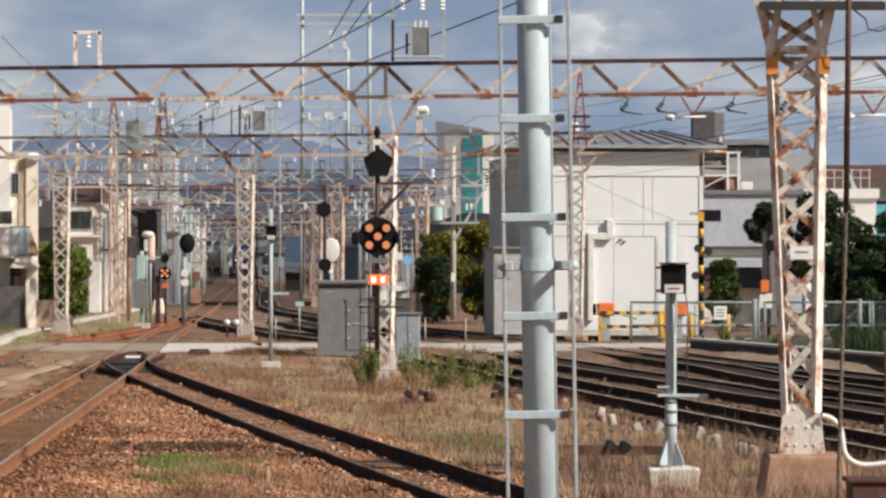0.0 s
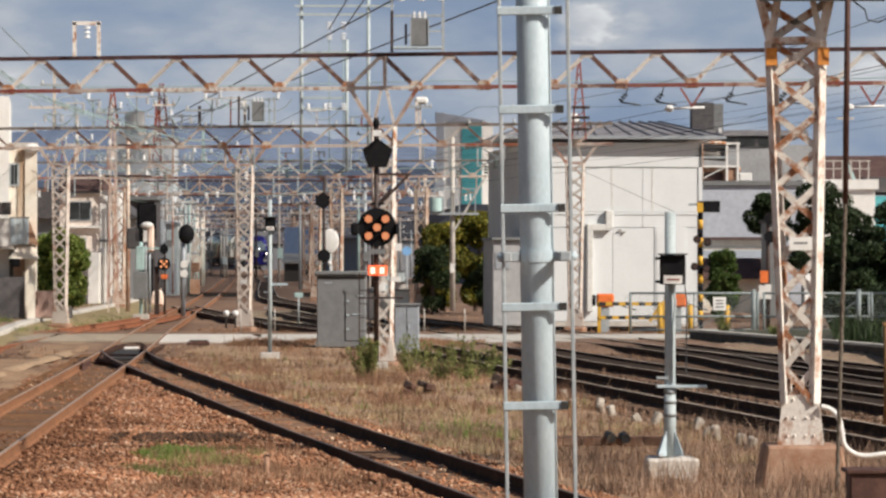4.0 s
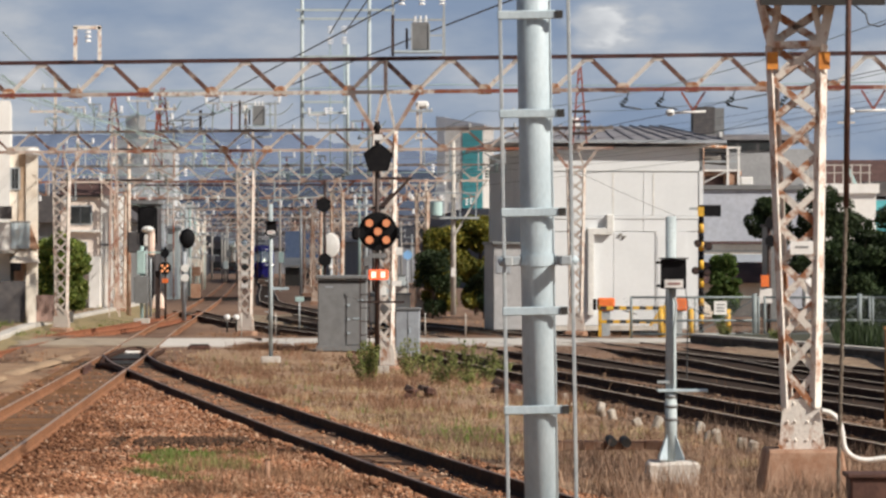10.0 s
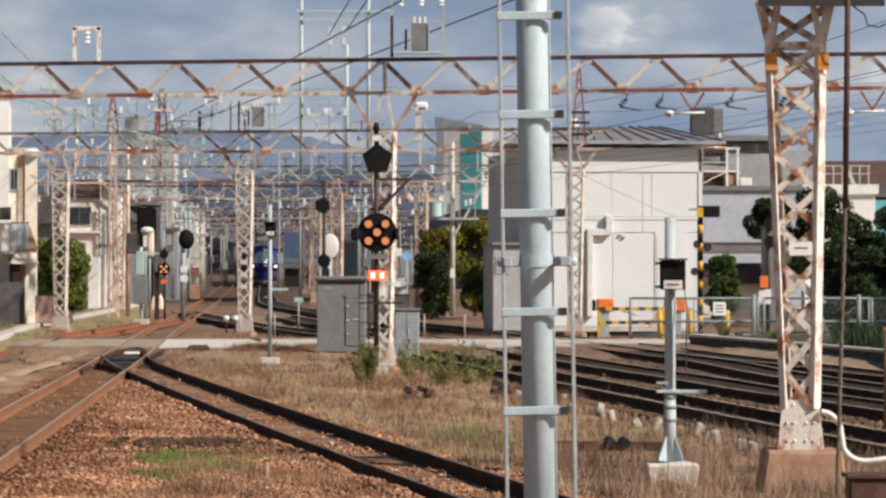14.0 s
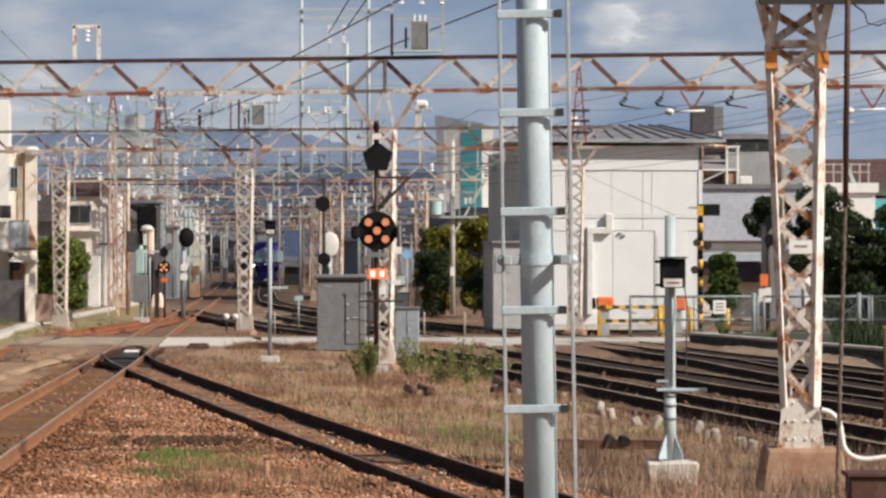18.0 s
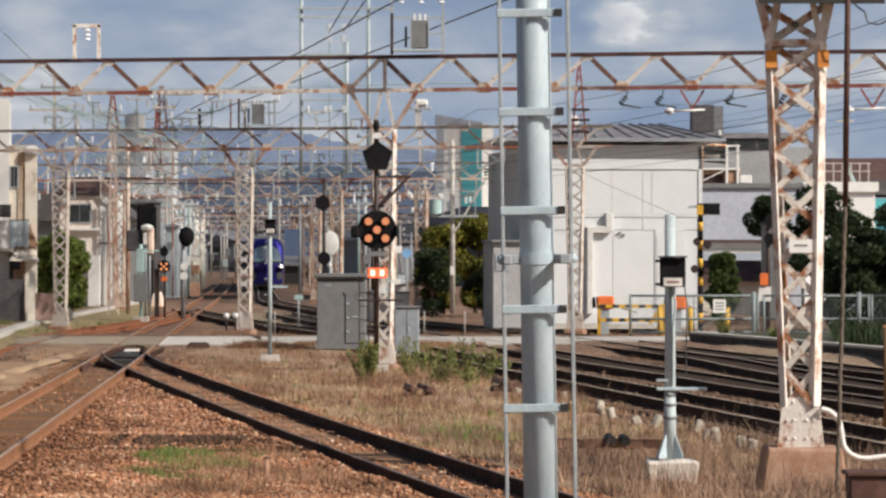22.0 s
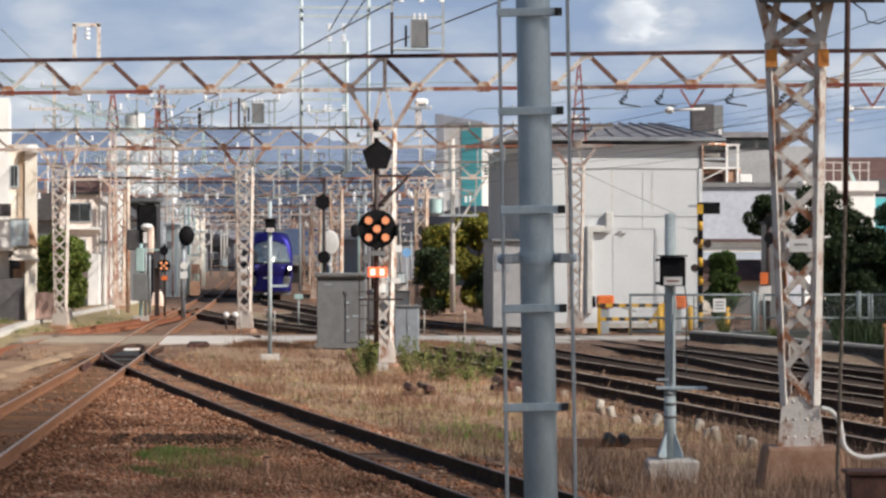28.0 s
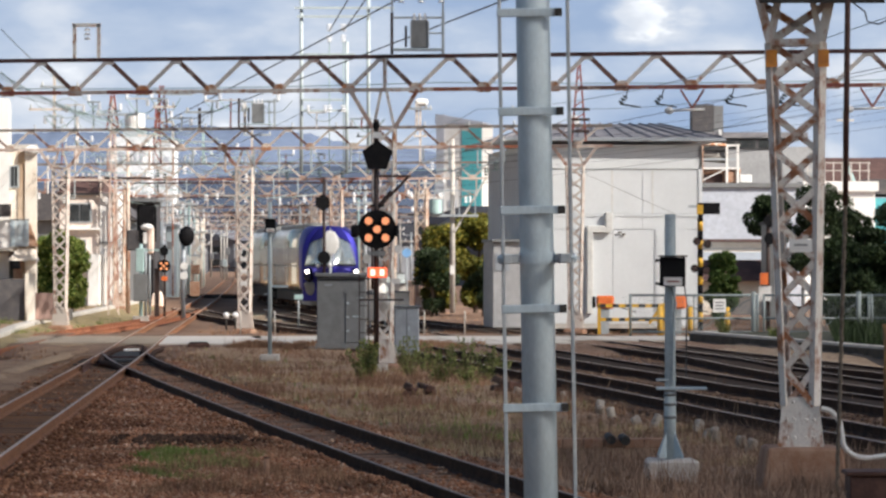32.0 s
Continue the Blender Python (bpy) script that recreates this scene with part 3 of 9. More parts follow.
def line_edge():
    """The raised paved ground beyond the last running line."""
    me = sweep(EDGE, 62, 104.9, 1.95, [(-0.15, -0.3), (0.15, -0.3), (0.15, 0.19), (-0.15, 0.19)], 2.0)
    me.materials.append(mat("dark_concrete", (0.075, 0.058, 0.048), (0.14, 0.11, 0.085), 0.95, 0, 2.5, 0.4, (0.4, 0.7)))
    tagged(new("retaining_wall", me), "dark low retaining wall along the running line", "wall", kind="structure")
    me = sweep(EDGE, 62, 104.9, 1.95, [(-0.19, 0.19), (0.2, 0.19), (0.2, 0.24), (0.16, 0.26), (-0.19, 0.26)], 2.0)
    me.materials.append(M_CONC)
    tagged(new("kerb", me), "weathered concrete kerb along the running line", "kerb", kind="structure")
    me = sweep(EDGE, 62, 104.9, 6.0, [(-3.84, -0.3), (6.0, -0.3), (6.0, 0.23), (-3.84, 0.23)], 2.0)
    # Weedy olive colour, darkened to hold the shade behind the kerb.
    me.materials.append(mat("shaded_weedy_paving", (0.055, 0.05, 0.03), (0.035, 0.04, 0.02), 0.95, 0, 1.4, 0.4, (0.4, 0.65), 0.2, bscale=12))
    tagged(new("pavement", me), "weedy paved strip behind the kerb, painted dark as in shade", "pavement", kind="structure")
    me = sweep(EDGE, 62, 99, 0.0, [(-2.4, -0.3), (1.79, -0.3), (1.79, -0.196), (-2.4, -0.196)], 2.0)
    me.materials.append(bpy.data.materials["sooty_bed"])
    tagged(new("sooty_bed", me), "dark stone bed at the foot of the wall", "ballast", kind="structure")
    # rubble banked against the wall
    rng = np.random.default_rng(61)
    ys = np.linspace(85.5, 100, 60)
    rows = []
    for y in ys:
        a, b = float(T3(y)) + 0.78 + 0.12 * math.sin(y * 1.9), float(EDGE(y)) + 1.82
        xs = np.linspace(a, max(b, a + 0.15), 14)
        u = np.linspace(0, 1, 14)
        end = min(1.0, (y - 85.5) / 2.5)
        rows.append(np.stack([xs, np.full(14, y), -0.2 + end * (0.06 + 0.16 * u + rng.uniform(-0.03, 0.03, 14))], 1))
    i = (np.arange(59)[:, None] * 14 + np.arange(13)[None, :]).ravel()
    m = mat("dusty_rubble", (0.35, 0.25, 0.17), (0.20, 0.135, 0.09), 0.95, 0, 2.2, 0.6, (0.35, 0.65), 0.25, bscale=16)
    tagged(stuff_mesh("rubble_bank", np.concatenate(rows), np.stack([i, i + 1, i + 15, i + 14], -1), m), "dusty brown rubble banked against the low wall", "rubble", kind="structure")


line_edge()


KERB = spline([(80, -12.7), (96, -13.0), (104.5, -13.3), (114, -14.0), (122.5, -14.5), (134, -14.8), (148, -15.1), (165, -15.5), (180, -15.9), (230, -18.0)])


def verge():
    v = thing("verge_edge", (0, 0, 0), "pale concrete edging of the weedy verge", "kerb", kind="structure")
    f = KERB
    for a in np.arange(92, 186, 4.0):
        me = sweep(f, a + 0.02, a + 3.98, 0.0, [(-0.22, -0.3), (0.15, -0.3), (0.15, 0.17), (0.12, 0.21), (-0.22, 0.21)], 2.0)
        me.materials.append(M_CONC)
        o = new("kerb_stone", me)
        o.parent = v
    me = sweep(f, 92, 200, -6.0, [(-6, -0.3), (5.78, -0.3), (5.78, 0.18), (-6, 0.22)], 2.0)
    me.materials.append(M_VERGE)
    tagged(new("verge", me), "weedy earth verge behind the concrete edge", "verge", kind="structure")
    # a grassy bank falls from the edging to the siding
    ys = np.linspace(93, 186, 80)
    rows = []
    for y in ys:
        a, b = float(KERB(y)) + 0.10, max(float(KERB(y)) + 0.8, min(float(TL(min(y, 150))), float(T0(y)) - 1.4) - 0.75)
        u = np.linspace(0, 1, 12)
        xs = a + (b - a) * u
        rows.append(np.stack([xs, np.full(12, y), ground_z(xs, y) * u + (1 - u) * 0.06 + 0.02 + 0.03 * np.sin(xs * 4 + y * 1.3) * u * (1 - u) * 4], 1))
    i = (np.arange(79)[:, None] * 12 + np.arange(11)[None, :]).ravel()
    m = mat("yellowing_turf", (0.31, 0.235, 0.12), (0.19, 0.15, 0.075), 0.95, 0, 0.9, 0.5, (0.35, 0.65), 0.25, bscale=9)
    tagged(stuff_mesh("grass_bank", np.concatenate(rows), np.stack([i, i + 1, i + 13, i + 12], -1), m), "yellowing turf bank below the concrete edging", "grass", kind="structure")


verge()


def dry_verge():
    """The strip of dry earth between the siding and the running lines."""
    ys = np.linspace(36, 99, 90)
    rows = []
    for y in ys:
        a, b = float(T1(min(y, 91))) + 1.5 + 0.25 * math.sin(y * 1.3), float(T2(y)) - 1.7 + 0.2 * math.sin(y * 0.9)
        xs = np.linspace(a, max(b, a + 0.3), 22)
        rows.append(np.stack([xs, np.full(22, y), ground_z(xs, y) + 0.014], 1))
    v = np.concatenate(rows)
    i = (np.arange(89)[:, None] * 22 + np.arange(21)[None, :]).ravel()
    tagged(stuff_mesh("dry_verge", v, np.stack([i, i + 1, i + 23, i + 22], -1), M_VERGE), "pale dry earth strip between the tracks", "verge", kind="structure")


dry_verge()


def dirt_strip():
    """Trodden pale earth between the straight track and the siding by the verge."""
    ys = np.linspace(50, 99, 90)
    rows = []
    for y in ys:
        a, b = float(TL(y)) + 1.2 + 0.2 * math.sin(y * 1.1), float(T0(y)) - 1.35 + 0.18 * math.sin(y * 0.8)
        xs = np.linspace(a, max(b, a + 0.3), 22)
        lump = np.array([max(0.0, noise.noise((x * 0.8, y * 0.35, 2.0))) * 0.22 for x in xs])
        lump[:2] = lump[-2:] = 0
        rows.append(np.stack([xs, np.full(22, y), ground_z(xs, y) + 0.016 + lump], 1))
    v = np.concatenate(rows)
    i = (np.arange(89)[:, None] * 22 + np.arange(21)[None, :]).ravel()
    tagged(stuff_mesh("dirt_strip", v, np.stack([i, i + 1, i + 23, i + 22], -1), M_SAND), "trodden pale earth with low mounds beside the track", "verge", kind="structure")


dirt_strip()


def pale_path():
    """A pale trodden ridge that runs along the straight track to the crossing."""
    f = spline([(60, -9.3), (70, -9.75), (79, -9.95), (90, -10.1), (101, -10.2)])
    ys = np.linspace(62, 101, 90)
    rng = np.random.default_rng(62)
    rows = []
    for y in ys:
        u = np.linspace(-1, 1, 9)
        w = 0.26 + 0.04 * math.sin(y * 0.5)
        rows.append(np.stack([f(y) + u * w, np.full(9, y), -0.2 + 0.02 + 0.07 * (1 - u * u) + rng.uniform(-0.015, 0.015, 9) * (np.abs(u) < 0.9)], 1))
    i = (np.arange(89)[:, None] * 9 + np.arange(8)[None, :]).ravel()
    m = mat("pale_trodden_sand", (0.43, 0.30, 0.19), (0.32, 0.21, 0.13), 0.95, 0, 1.6, 0.4, (0.35, 0.65), 0.2, bscale=12)
    tagged(stuff_mesh("trodden_path", np.concatenate(rows), np.stack([i, i + 1, i + 10, i + 9], -1), m), "pale trodden ridge of earth beside the track", "path", kind="structure")


pale_path()


def track_dirt():
    """Earth trodden in between the rails of the two near tracks, a little under the sleepers."""
    for f, y0, y1 in ((T0, 34, 99), (T1, 32, 88)):
        for a, b in ((-0.49, 0.49), (-1.25, -0.66), (0.66, 1.25)):
            if a > 0.6 or (f is T1 and a < -0.6):
                continue
            me = sweep(f, y0, y1, 0.0, [(a, -0.3), (b, -0.3), (b, -0.171), (a, -0.171)], 1.2)
            me.materials.append(M_DIRT if f is T0 else M_FINES)
            tagged(new("trodden_earth", me), "brown trodden earth filling between the rails", "earth", kind="structure")


track_dirt()


# ---- lattice columns and portals ----
def lattice_column(pt, at, z0, z1, w0, w1, dp, mat_l, mat_b, pitch=0.62, leg=0.09, back=True, base=0.5, brace=0.06):
    """Four angle legs with crossed lacing. w0 at the foot, w1 at the head, dp deep."""
    x0, y0 = at
    fz = z0 + base
    def hw(z):
        return (w0 + (w1 - w0) * (z - z0) / (z1 - z0)) / 2
    for sx in (-1, 1):
        for sy in (-1, 1):
            bar("leg", (x0 + sx * hw(fz), y0 + sy * dp / 2, fz), (x0 + sx * hw(z1), y0 + sy * dp / 2, z1), leg, mat_l, pt, out=(-sx, -sy, 0))
    n = max(2, int(round((z1 - fz) / pitch)))
    for i in range(n):
        za, zb = fz + (z1 - fz) * i / n, fz + (z1 - fz) * (i + 1) / n
        for sy in ((-1, 1) if back else (-1,)):
            y = y0 + sy * (dp / 2 + 0.004)
            if i % 2 == 0:
                bar("lacing", (x0 - hw(za), y, za), (x0 + hw(zb), y, zb), brace, mat_b, pt, h=0.02)
            else:
                bar("lacing", (x0 + hw(za), y, za), (x0 - hw(zb), y, zb), brace, mat_b, pt, h=0.02)
            if sy == -1 or back:
                if i % 2 == 0:
                    bar("lacing", (x0 + hw(za), y + 0.03 * sy, za), (x0 - hw(zb), y + 0.03 * sy, zb), brace, mat_b, pt, h=0.02)
                else:
                    bar("lacing", (x0 - hw(za), y + 0.03 * sy, za), (x0 + hw(zb), y + 0.03 * sy, zb), brace, mat_b, pt, h=0.02)
        for sx in ((-1, 1) if back else ()):
            s = 1 if i % 2 else -1
            bar("lacing", (x0 + sx * hw(za), y0 - s * dp / 2, za), (x0 + sx * hw(zb), y0 + s * dp / 2, zb), brace, mat_b, pt, h=0.02, out=(1, 0, 0))
    # foot plates
    for sy in (-1, 1):
        bm = bmesh.new()
        a, b = hw(z0) + 0.12, hw(fz) + 0.045
        y = y0 + sy * (dp / 2 + 0.012)
        vs = [bm.verts.new(c) for c in ((x0 - a, y - 0.008, z0), (x0 + a, y - 0.008, z0), (x0 + b, y - 0.008, fz + 0.1), (x0 - b, y - 0.008, fz + 0.1))]
        fa = bm.faces.new(vs)
        ex = bmesh.ops.extrude_face_region(bm, geom=[fa])
        bmesh.ops.translate(bm, vec=(0, 0.016, 0), verts=[v for v in ex["geom"] if isinstance(v, bmesh.types.BMVert)])
        bmesh.ops.recalc_face_normals(bm, faces=bm.faces)
        part("foot_plate", bm, mat_l, pt)
    for sx in (-1, 1):
        boxpart("foot_side", (x0 + sx * (hw(z0) + 0.03), y0, z0 + base / 2), (0.016, dp, base), mat_l, pt)


def gusset(p, x, y, z, m, k=1.0):
    """A riveted joint plate, cut to the lie of the bars that meet on it."""
    bm = bmesh.new()
    pts = ((-0.17, -0.08), (0.17, -0.08), (0.19, 0.02), (0.11, 0.15), (0.045, 0.17), (-0.045, 0.17), (-0.11, 0.15), (-0.19, 0.02))
    fa = bm.faces.new([bm.verts.new((x + a * k, y - 0.008, z + b * k)) for a, b in pts])
    ex = bmesh.ops.extrude_face_region(bm, geom=[fa])
    bmesh.ops.translate(bm, vec=(0, 0.016, 0), verts=[v for v in ex["geom"] if isinstance(v, bmesh.types.BMVert)])
    for a, b in ((-0.12, -0.04), (0.12, -0.04), (0, -0.04), (-0.09, 0.08), (0.09, 0.08)):
        add_cyl(bm, (x + a, y - 0.008, z + b), (x + a, y - 0.022, z + b), 0.018, n=6)
    bmesh.ops.recalc_face_normals(bm, faces=bm.faces)
    return part("gusset", bm, m, p)


def portal(name, at, rz, xl, xr, zb, zt, panel, cols, label, phase=0.0, deep=0.5, chord=0.10, diag=0.075, mt=M_TRUSS, mb=M_TRUSS_R,
           mtop=M_CHORD, both=True, colw=(0.38, 0.55), colm=None, pitch=0.62, back=True, vee=0.85, footing=True, leg=0.09, brace=0.06, coldp=0.30, side=None, joint=M_TRUSS_D, widen=0.0, seg=3.0, mixed=(), plate=1.0, spread=0.5, lace=None):
    """A warren girder on lattice columns. at: a point under the girder; along its own x."""
    p = thing(name, (at[0], at[1], 0), label, "gantry", "overhead line portals", rz)
    ys = (-deep / 2, deep / 2) if both else (0.0,)
    for y in ys:
        bar("top_chord", (xl, y, zt), (xr, y, zt), chord, mtop, p, out=(0, 1, 0))
        x = xl
        while x < xr:
            b = min(x + panel * seg, xr)
            k = int(round((x - xl) / (panel * seg)))
            bar("bottom_chord", (x, y, zb), (b, y, zb), chord * 0.95, mixed[k % len(mixed)] if mixed else mb, p, out=(0, 1, 0))
            x = b
    at_x = lambda x: x + widen * min(0.0, x + 1.0)
    n0 = int(math.floor((xl - phase) / panel)) + 1
    n1 = int(math.floor((xr - phase) / panel))
    for i in range(n0, n1 + 1):
        xb, xn, xp = (at_x(phase + (i + q) * panel) for q in (0, 0.5, -0.5))
        for y in ys:
            if xn < xr:
                bar("diagonal", (xb, y, zb), (xn, y, zt), diag, mt, p, h=0.05)
            # Falling diagonals take the side colour, which has flange shade painted in.
            if xp > xl:
                bar("diagonal", (xb, y, zb), (xp, y, zt), diag * 1.05, side or mt, p, h=0.05)
            gusset(p, xb, y - 0.03, zb, joint, plate) if y == ys[0] else None
            if y == ys[0] and xn < xr:
                boxpart("gusset", (xn, y - 0.03, zt - 0.07 * plate), (0.26 * plate, 0.016, 0.12 * plate), mt, p)
        if both:
            bar("tie", (xb, ys[0], zb), (xb, ys[1], zb), 0.05, mb, p)
    for cx, z0 in cols:
        wl, wh = colw
        zh = zb - vee
        lattice_column(p, (cx, 0), z0, zh, wl, wh, coldp, colm or mt, lace or colm or mt, pitch=pitch, back=back, leg=leg, brace=brace)
        if vee > 0.2:
            for sx in (-1, 1):
                for y in ys:
                    bar("vee_strut", (cx + sx * wh / 2, y * 0.8, zh), (cx + sx * panel * spread, y, zb), 0.10, mb, p)
                    bar("vee_strut", (cx + sx * wh / 2, y * 0.8, zh), (cx + sx * 0.06, y, zb), 0.07, mt, p)
            for y in ys:
                bar("head_beam", (cx - wh / 2, y * 0.8, zh), (cx + wh / 2, y * 0.8, zh), 0.08, mb, p)
        if footing:
            bm = bmesh.new()
            add_box(bm, (cx, 0, z0 - 0.32), (0.70, 0.66, 0.6), 0.04)
            part("footing", bm, M_CONC_B, p)
    return p


# the gantry over the sidings, its girder just over the view
P0 = portal("overhead_gantry", (4.36, 42.65), -8.0, -22, 9, 6.45, 7.2, 1.7, [(0.0, 0.19)], "white-painted rust-streaked lattice column of an overhead gantry",
            phase=0.85, colw=(0.31, 0.61), colm=M_COLUMN, lace=M_LACE, spread=0.36, vee=1.35, mt=M_COLUMN, pitch=0.44, mb=M_COLUMN, footing=False, leg=0.10, brace=0.08, coldp=0.24)
P0.matrix_basis = P0.matrix_basis @ pose(0, 0, 0, 0, -0.75, 0)
for s in (-1, 1):
    for yy in (-0.12, 0.12):
        bar("head_lacing", (-s * 0.28, yy, 5.14), (s * 0.44, yy, 5.60), 0.085, M_LACE, P0, h=0.02)
bm = bmesh.new()
add_cyl(bm, (0, 0.0, 0), (0, -0.013, 0), 0.021, 0.013, 8)
RIVET = bpy.data.meshes.new("rivet")
bm.to_mesh(RIVET)
bm.free()
RIVET.materials.append(M_COLUMN)
for k in range(22):
    z = 0.30 + k * 0.22
    w = (0.31 + 0.30 * (z - 0.19) / 4.91) / 2
    for sx in (-1, 1):
        for off in ((0.0,) if z > 0.78 else (0.0, -0.09)):
            rv = new("rivet", RIVET)
            rv.parent = P0
            rv.matrix_basis = pose(sx * (w + off), -0.176 if z > 0.78 else -0.142, z)
P1 = portal("overhead_gantry", (-1.44, 85.6), -11.5, -16.5, 16, 6.57, 7.38, 1.69, [(0.0, -0.1), (-15.5, -0.1), (15.2, -0.1)],
            "rust-streaked cream lattice gantry over the tracks", phase=0.80, widen=0.033, joint=M_GUSSET, plate=1.0, diag=0.105, seg=0.7, mixed=(M_TRUSS_R,) * 5 + (M_REDSP, M_REDSP, M_TRUSS_R, M_REDSP) + (M_COLUMN, M_COLUMN, M_TRUSS, M_COLUMN, M_TRUSS_R, M_COLUMN) + (M_TRUSS_R, M_REDSP, M_TRUSS_R, M_RUST_SHADE, M_REDSP, M_REDSP, M_TRUSS_R) * 2, both=False, mt=M_TRUSS_W, side=M_RUST_SHADE, colm=M_COLUMN, vee=0.95, pitch=0.42, colw=(0.33, 0.53), leg=0.06, brace=0.075, coldp=0.18, back=False)
P2 = portal("overhead_gantry", (-6.90, 122), -13.0, -13, 13.0, 6.26, 6.95, 1.57, [(0.0, 0.0), (-6.75, 0.08), (11.7, 0.05)],
            "rusty cream lattice gantry beyond the level crossing", mtop=M_CHORD_G, side=M_RUST_SHADE, both=False, phase=0.785, vee=0.65, pitch=0.43, colw=(0.36, 0.58), leg=0.06, brace=0.075, coldp=0.16, back=False)
bar("king_post", (0.03, -0.02, 6.60), (0.03, -0.02, 7.34), 0.09, M_COLUMN, P1)
for x in (-0.785, 0.785):
    gusset(P2, x, -0.05, 6.26, M_GUSSET)
for z in (1.55, 1.98, 2.40):
    boxpart("tie_plate", (0.0, -0.125, z), (0.26, 0.012, 0.14), M_WHITE, P2, "white number plate")
for i in range(15):
    x = -12.4 + i * 1.57
    bm = bmesh.new()
    for k in range(2):
        add_cyl(bm, (x, -0.06, 7.0 + k * 0.08), (x, -0.06, 7.05 + k * 0.08), 0.05, 0.035, 8)
    part("insulator", bm, M_INSUL_G, P2)
P3 = portal("overhead_gantry", (-1.0, 162), -10.0, -19, 4, 6.1, 6.83, 1.6, [(0.0, 0.0), (-4.0, 0.0), (-14.4, 0.2)],
            "rusty lattice gantry across the yard throat", mtop=M_CHORD_G, colm=M_TRUSS_D, both=False, phase=0.8, vee=0.5, pitch=0.6, back=False)


def hangers(p, x0, x1, step, zb, seed):
    """Slanting brackets with insulators that hang under a girder."""
    rng = random.Random(seed)
    x = x0
    while x < x1:
        s = rng.choice((-1, 1))
        drop = rng.uniform(0.5, 0.95)
        m = rng.choice((M_GALV_D, M_TRUSS, M_POST, M_TRUSS_D))
        bar("hanger", (x, -0.06, zb), (x, -0.06, zb - drop), 0.05, m, p)
        bar("hanger_arm", (x, -0.06, zb - drop), (x + s * 0.7, -0.06, zb - drop + rng.uniform(0.1, 0.4)), 0.045, m, p)
        bm = bmesh.new()
        for k in range(3):
            add_cyl(bm, (x + s * 0.3, -0.06, zb - drop + 0.02 - k * 0.1), (x + s * 0.3, -0.06, zb - drop - 0.04 - k * 0.1), 0.05, 0.085, 8)
        part("insulator", bm, M_INSUL if rng.random() < 0.6 else M_GLAZE, p)
        x += step * rng.uniform(0.6, 1.4)


M_GLAZE = mat("glazed_green", (0.04, 0.06, 0.055), (0.07, 0.09, 0.08), 0.3)
def top_gear(p, xs, zt, seed):
    """Short brackets on a girder's top chord: crossarms, white insulators and slack jumper cables."""
    rng = random.Random(seed)
    for x in xs:
        h, w = rng.uniform(0.35, 1.15), rng.uniform(0.45, 0.95)
        m = rng.choice((M_GALV_D, M_WHITE, M_POST, M_REDSP))
        bar("bracket", (x, -0.03, zt), (x + rng.uniform(-0.05, 0.05), -0.03, zt + h), 0.055, m, p)
        bar("crossarm", (x - w / 2, -0.06, zt + h - 0.06), (x + w / 2, -0.06, zt + h - 0.06), 0.05, rng.choice((M_POST, M_WHITE, M_GALV_D)), p)
        ends = [(x + s * w * 0.44, zt + h - 0.06) for s in (-1, 1)]
        for ex, ez in ends:
            up = rng.choice((1, -1))
            bm = bmesh.new()
            for k in range(3):
                add_cyl(bm, (ex, -0.06, ez + up * (0.05 + 0.075 * k)), (ex, -0.06, ez + up * (0.10 + 0.075 * k)), 0.075, 0.05, 8)
            part("insulator", bm, M_INSUL, p)
        sag, a, b = rng.uniform(0.2, 0.55), ends[0], ends[1]
        pts = [(a[0] + (b[0] + 0.5 - a[0]) * t, -0.08, a[1] - sag * 4 * t * (1 - t)) for t in np.linspace(0, 1, 9)]
        tube("jumper_cable", pts, 0.016, rng.choice((M_TEALP, M_WIRE_G, M_POST)), p)


top_gear(P2, (-7.0, -6.2, -5.5, -4.9, -3.9, -3.1, -2.3, -1.2, -0.5, 0.9, 2.6, 4.2), 6.95, 51)
top_gear(P3, (-17.2, -16.1, -15.3, -14.0, -13.1, -12.3, -11.0, -10.2, -9.1, -8.0, -6.4, -4.8, -2.9), 6.83, 52)
hangers(P2, -6.2, 10, 1.1, 6.26, 3)
hangers(P3, -18, 3, 1.0, 6.1, 4)
for d, x, xl, xr, cs, ph in ((207, -8.0, -14, 8, (-12, 0.5, 5), 0.8), (258, -12, -14, 10, (-10, 2, 8), 0.4), (305, -15, -14, 12, (-10, 4), 0.8),
                             (354, -18, -15, 14, (-11, 3, 10), 0.5), (405, -21, -18, 18, (-13, 6), 0.8), (455, -24, -20, 22, (-14, 10), 0.8)):
    far_p = portal("overhead_gantry", (x, d), -6.0, xl, xr, 6.1, 6.85, 1.6, [(c, 0.0) for c in cs], "distant rusty lattice gantry over the yard",
                   phase=ph, colm=M_TRUSS_D, mt=M_TRUSS_D, vee=0.5, pitch=0.75, back=False, both=False)
    hangers(far_p, xl + 1, xr - 1, 1.5, 6.1, d)


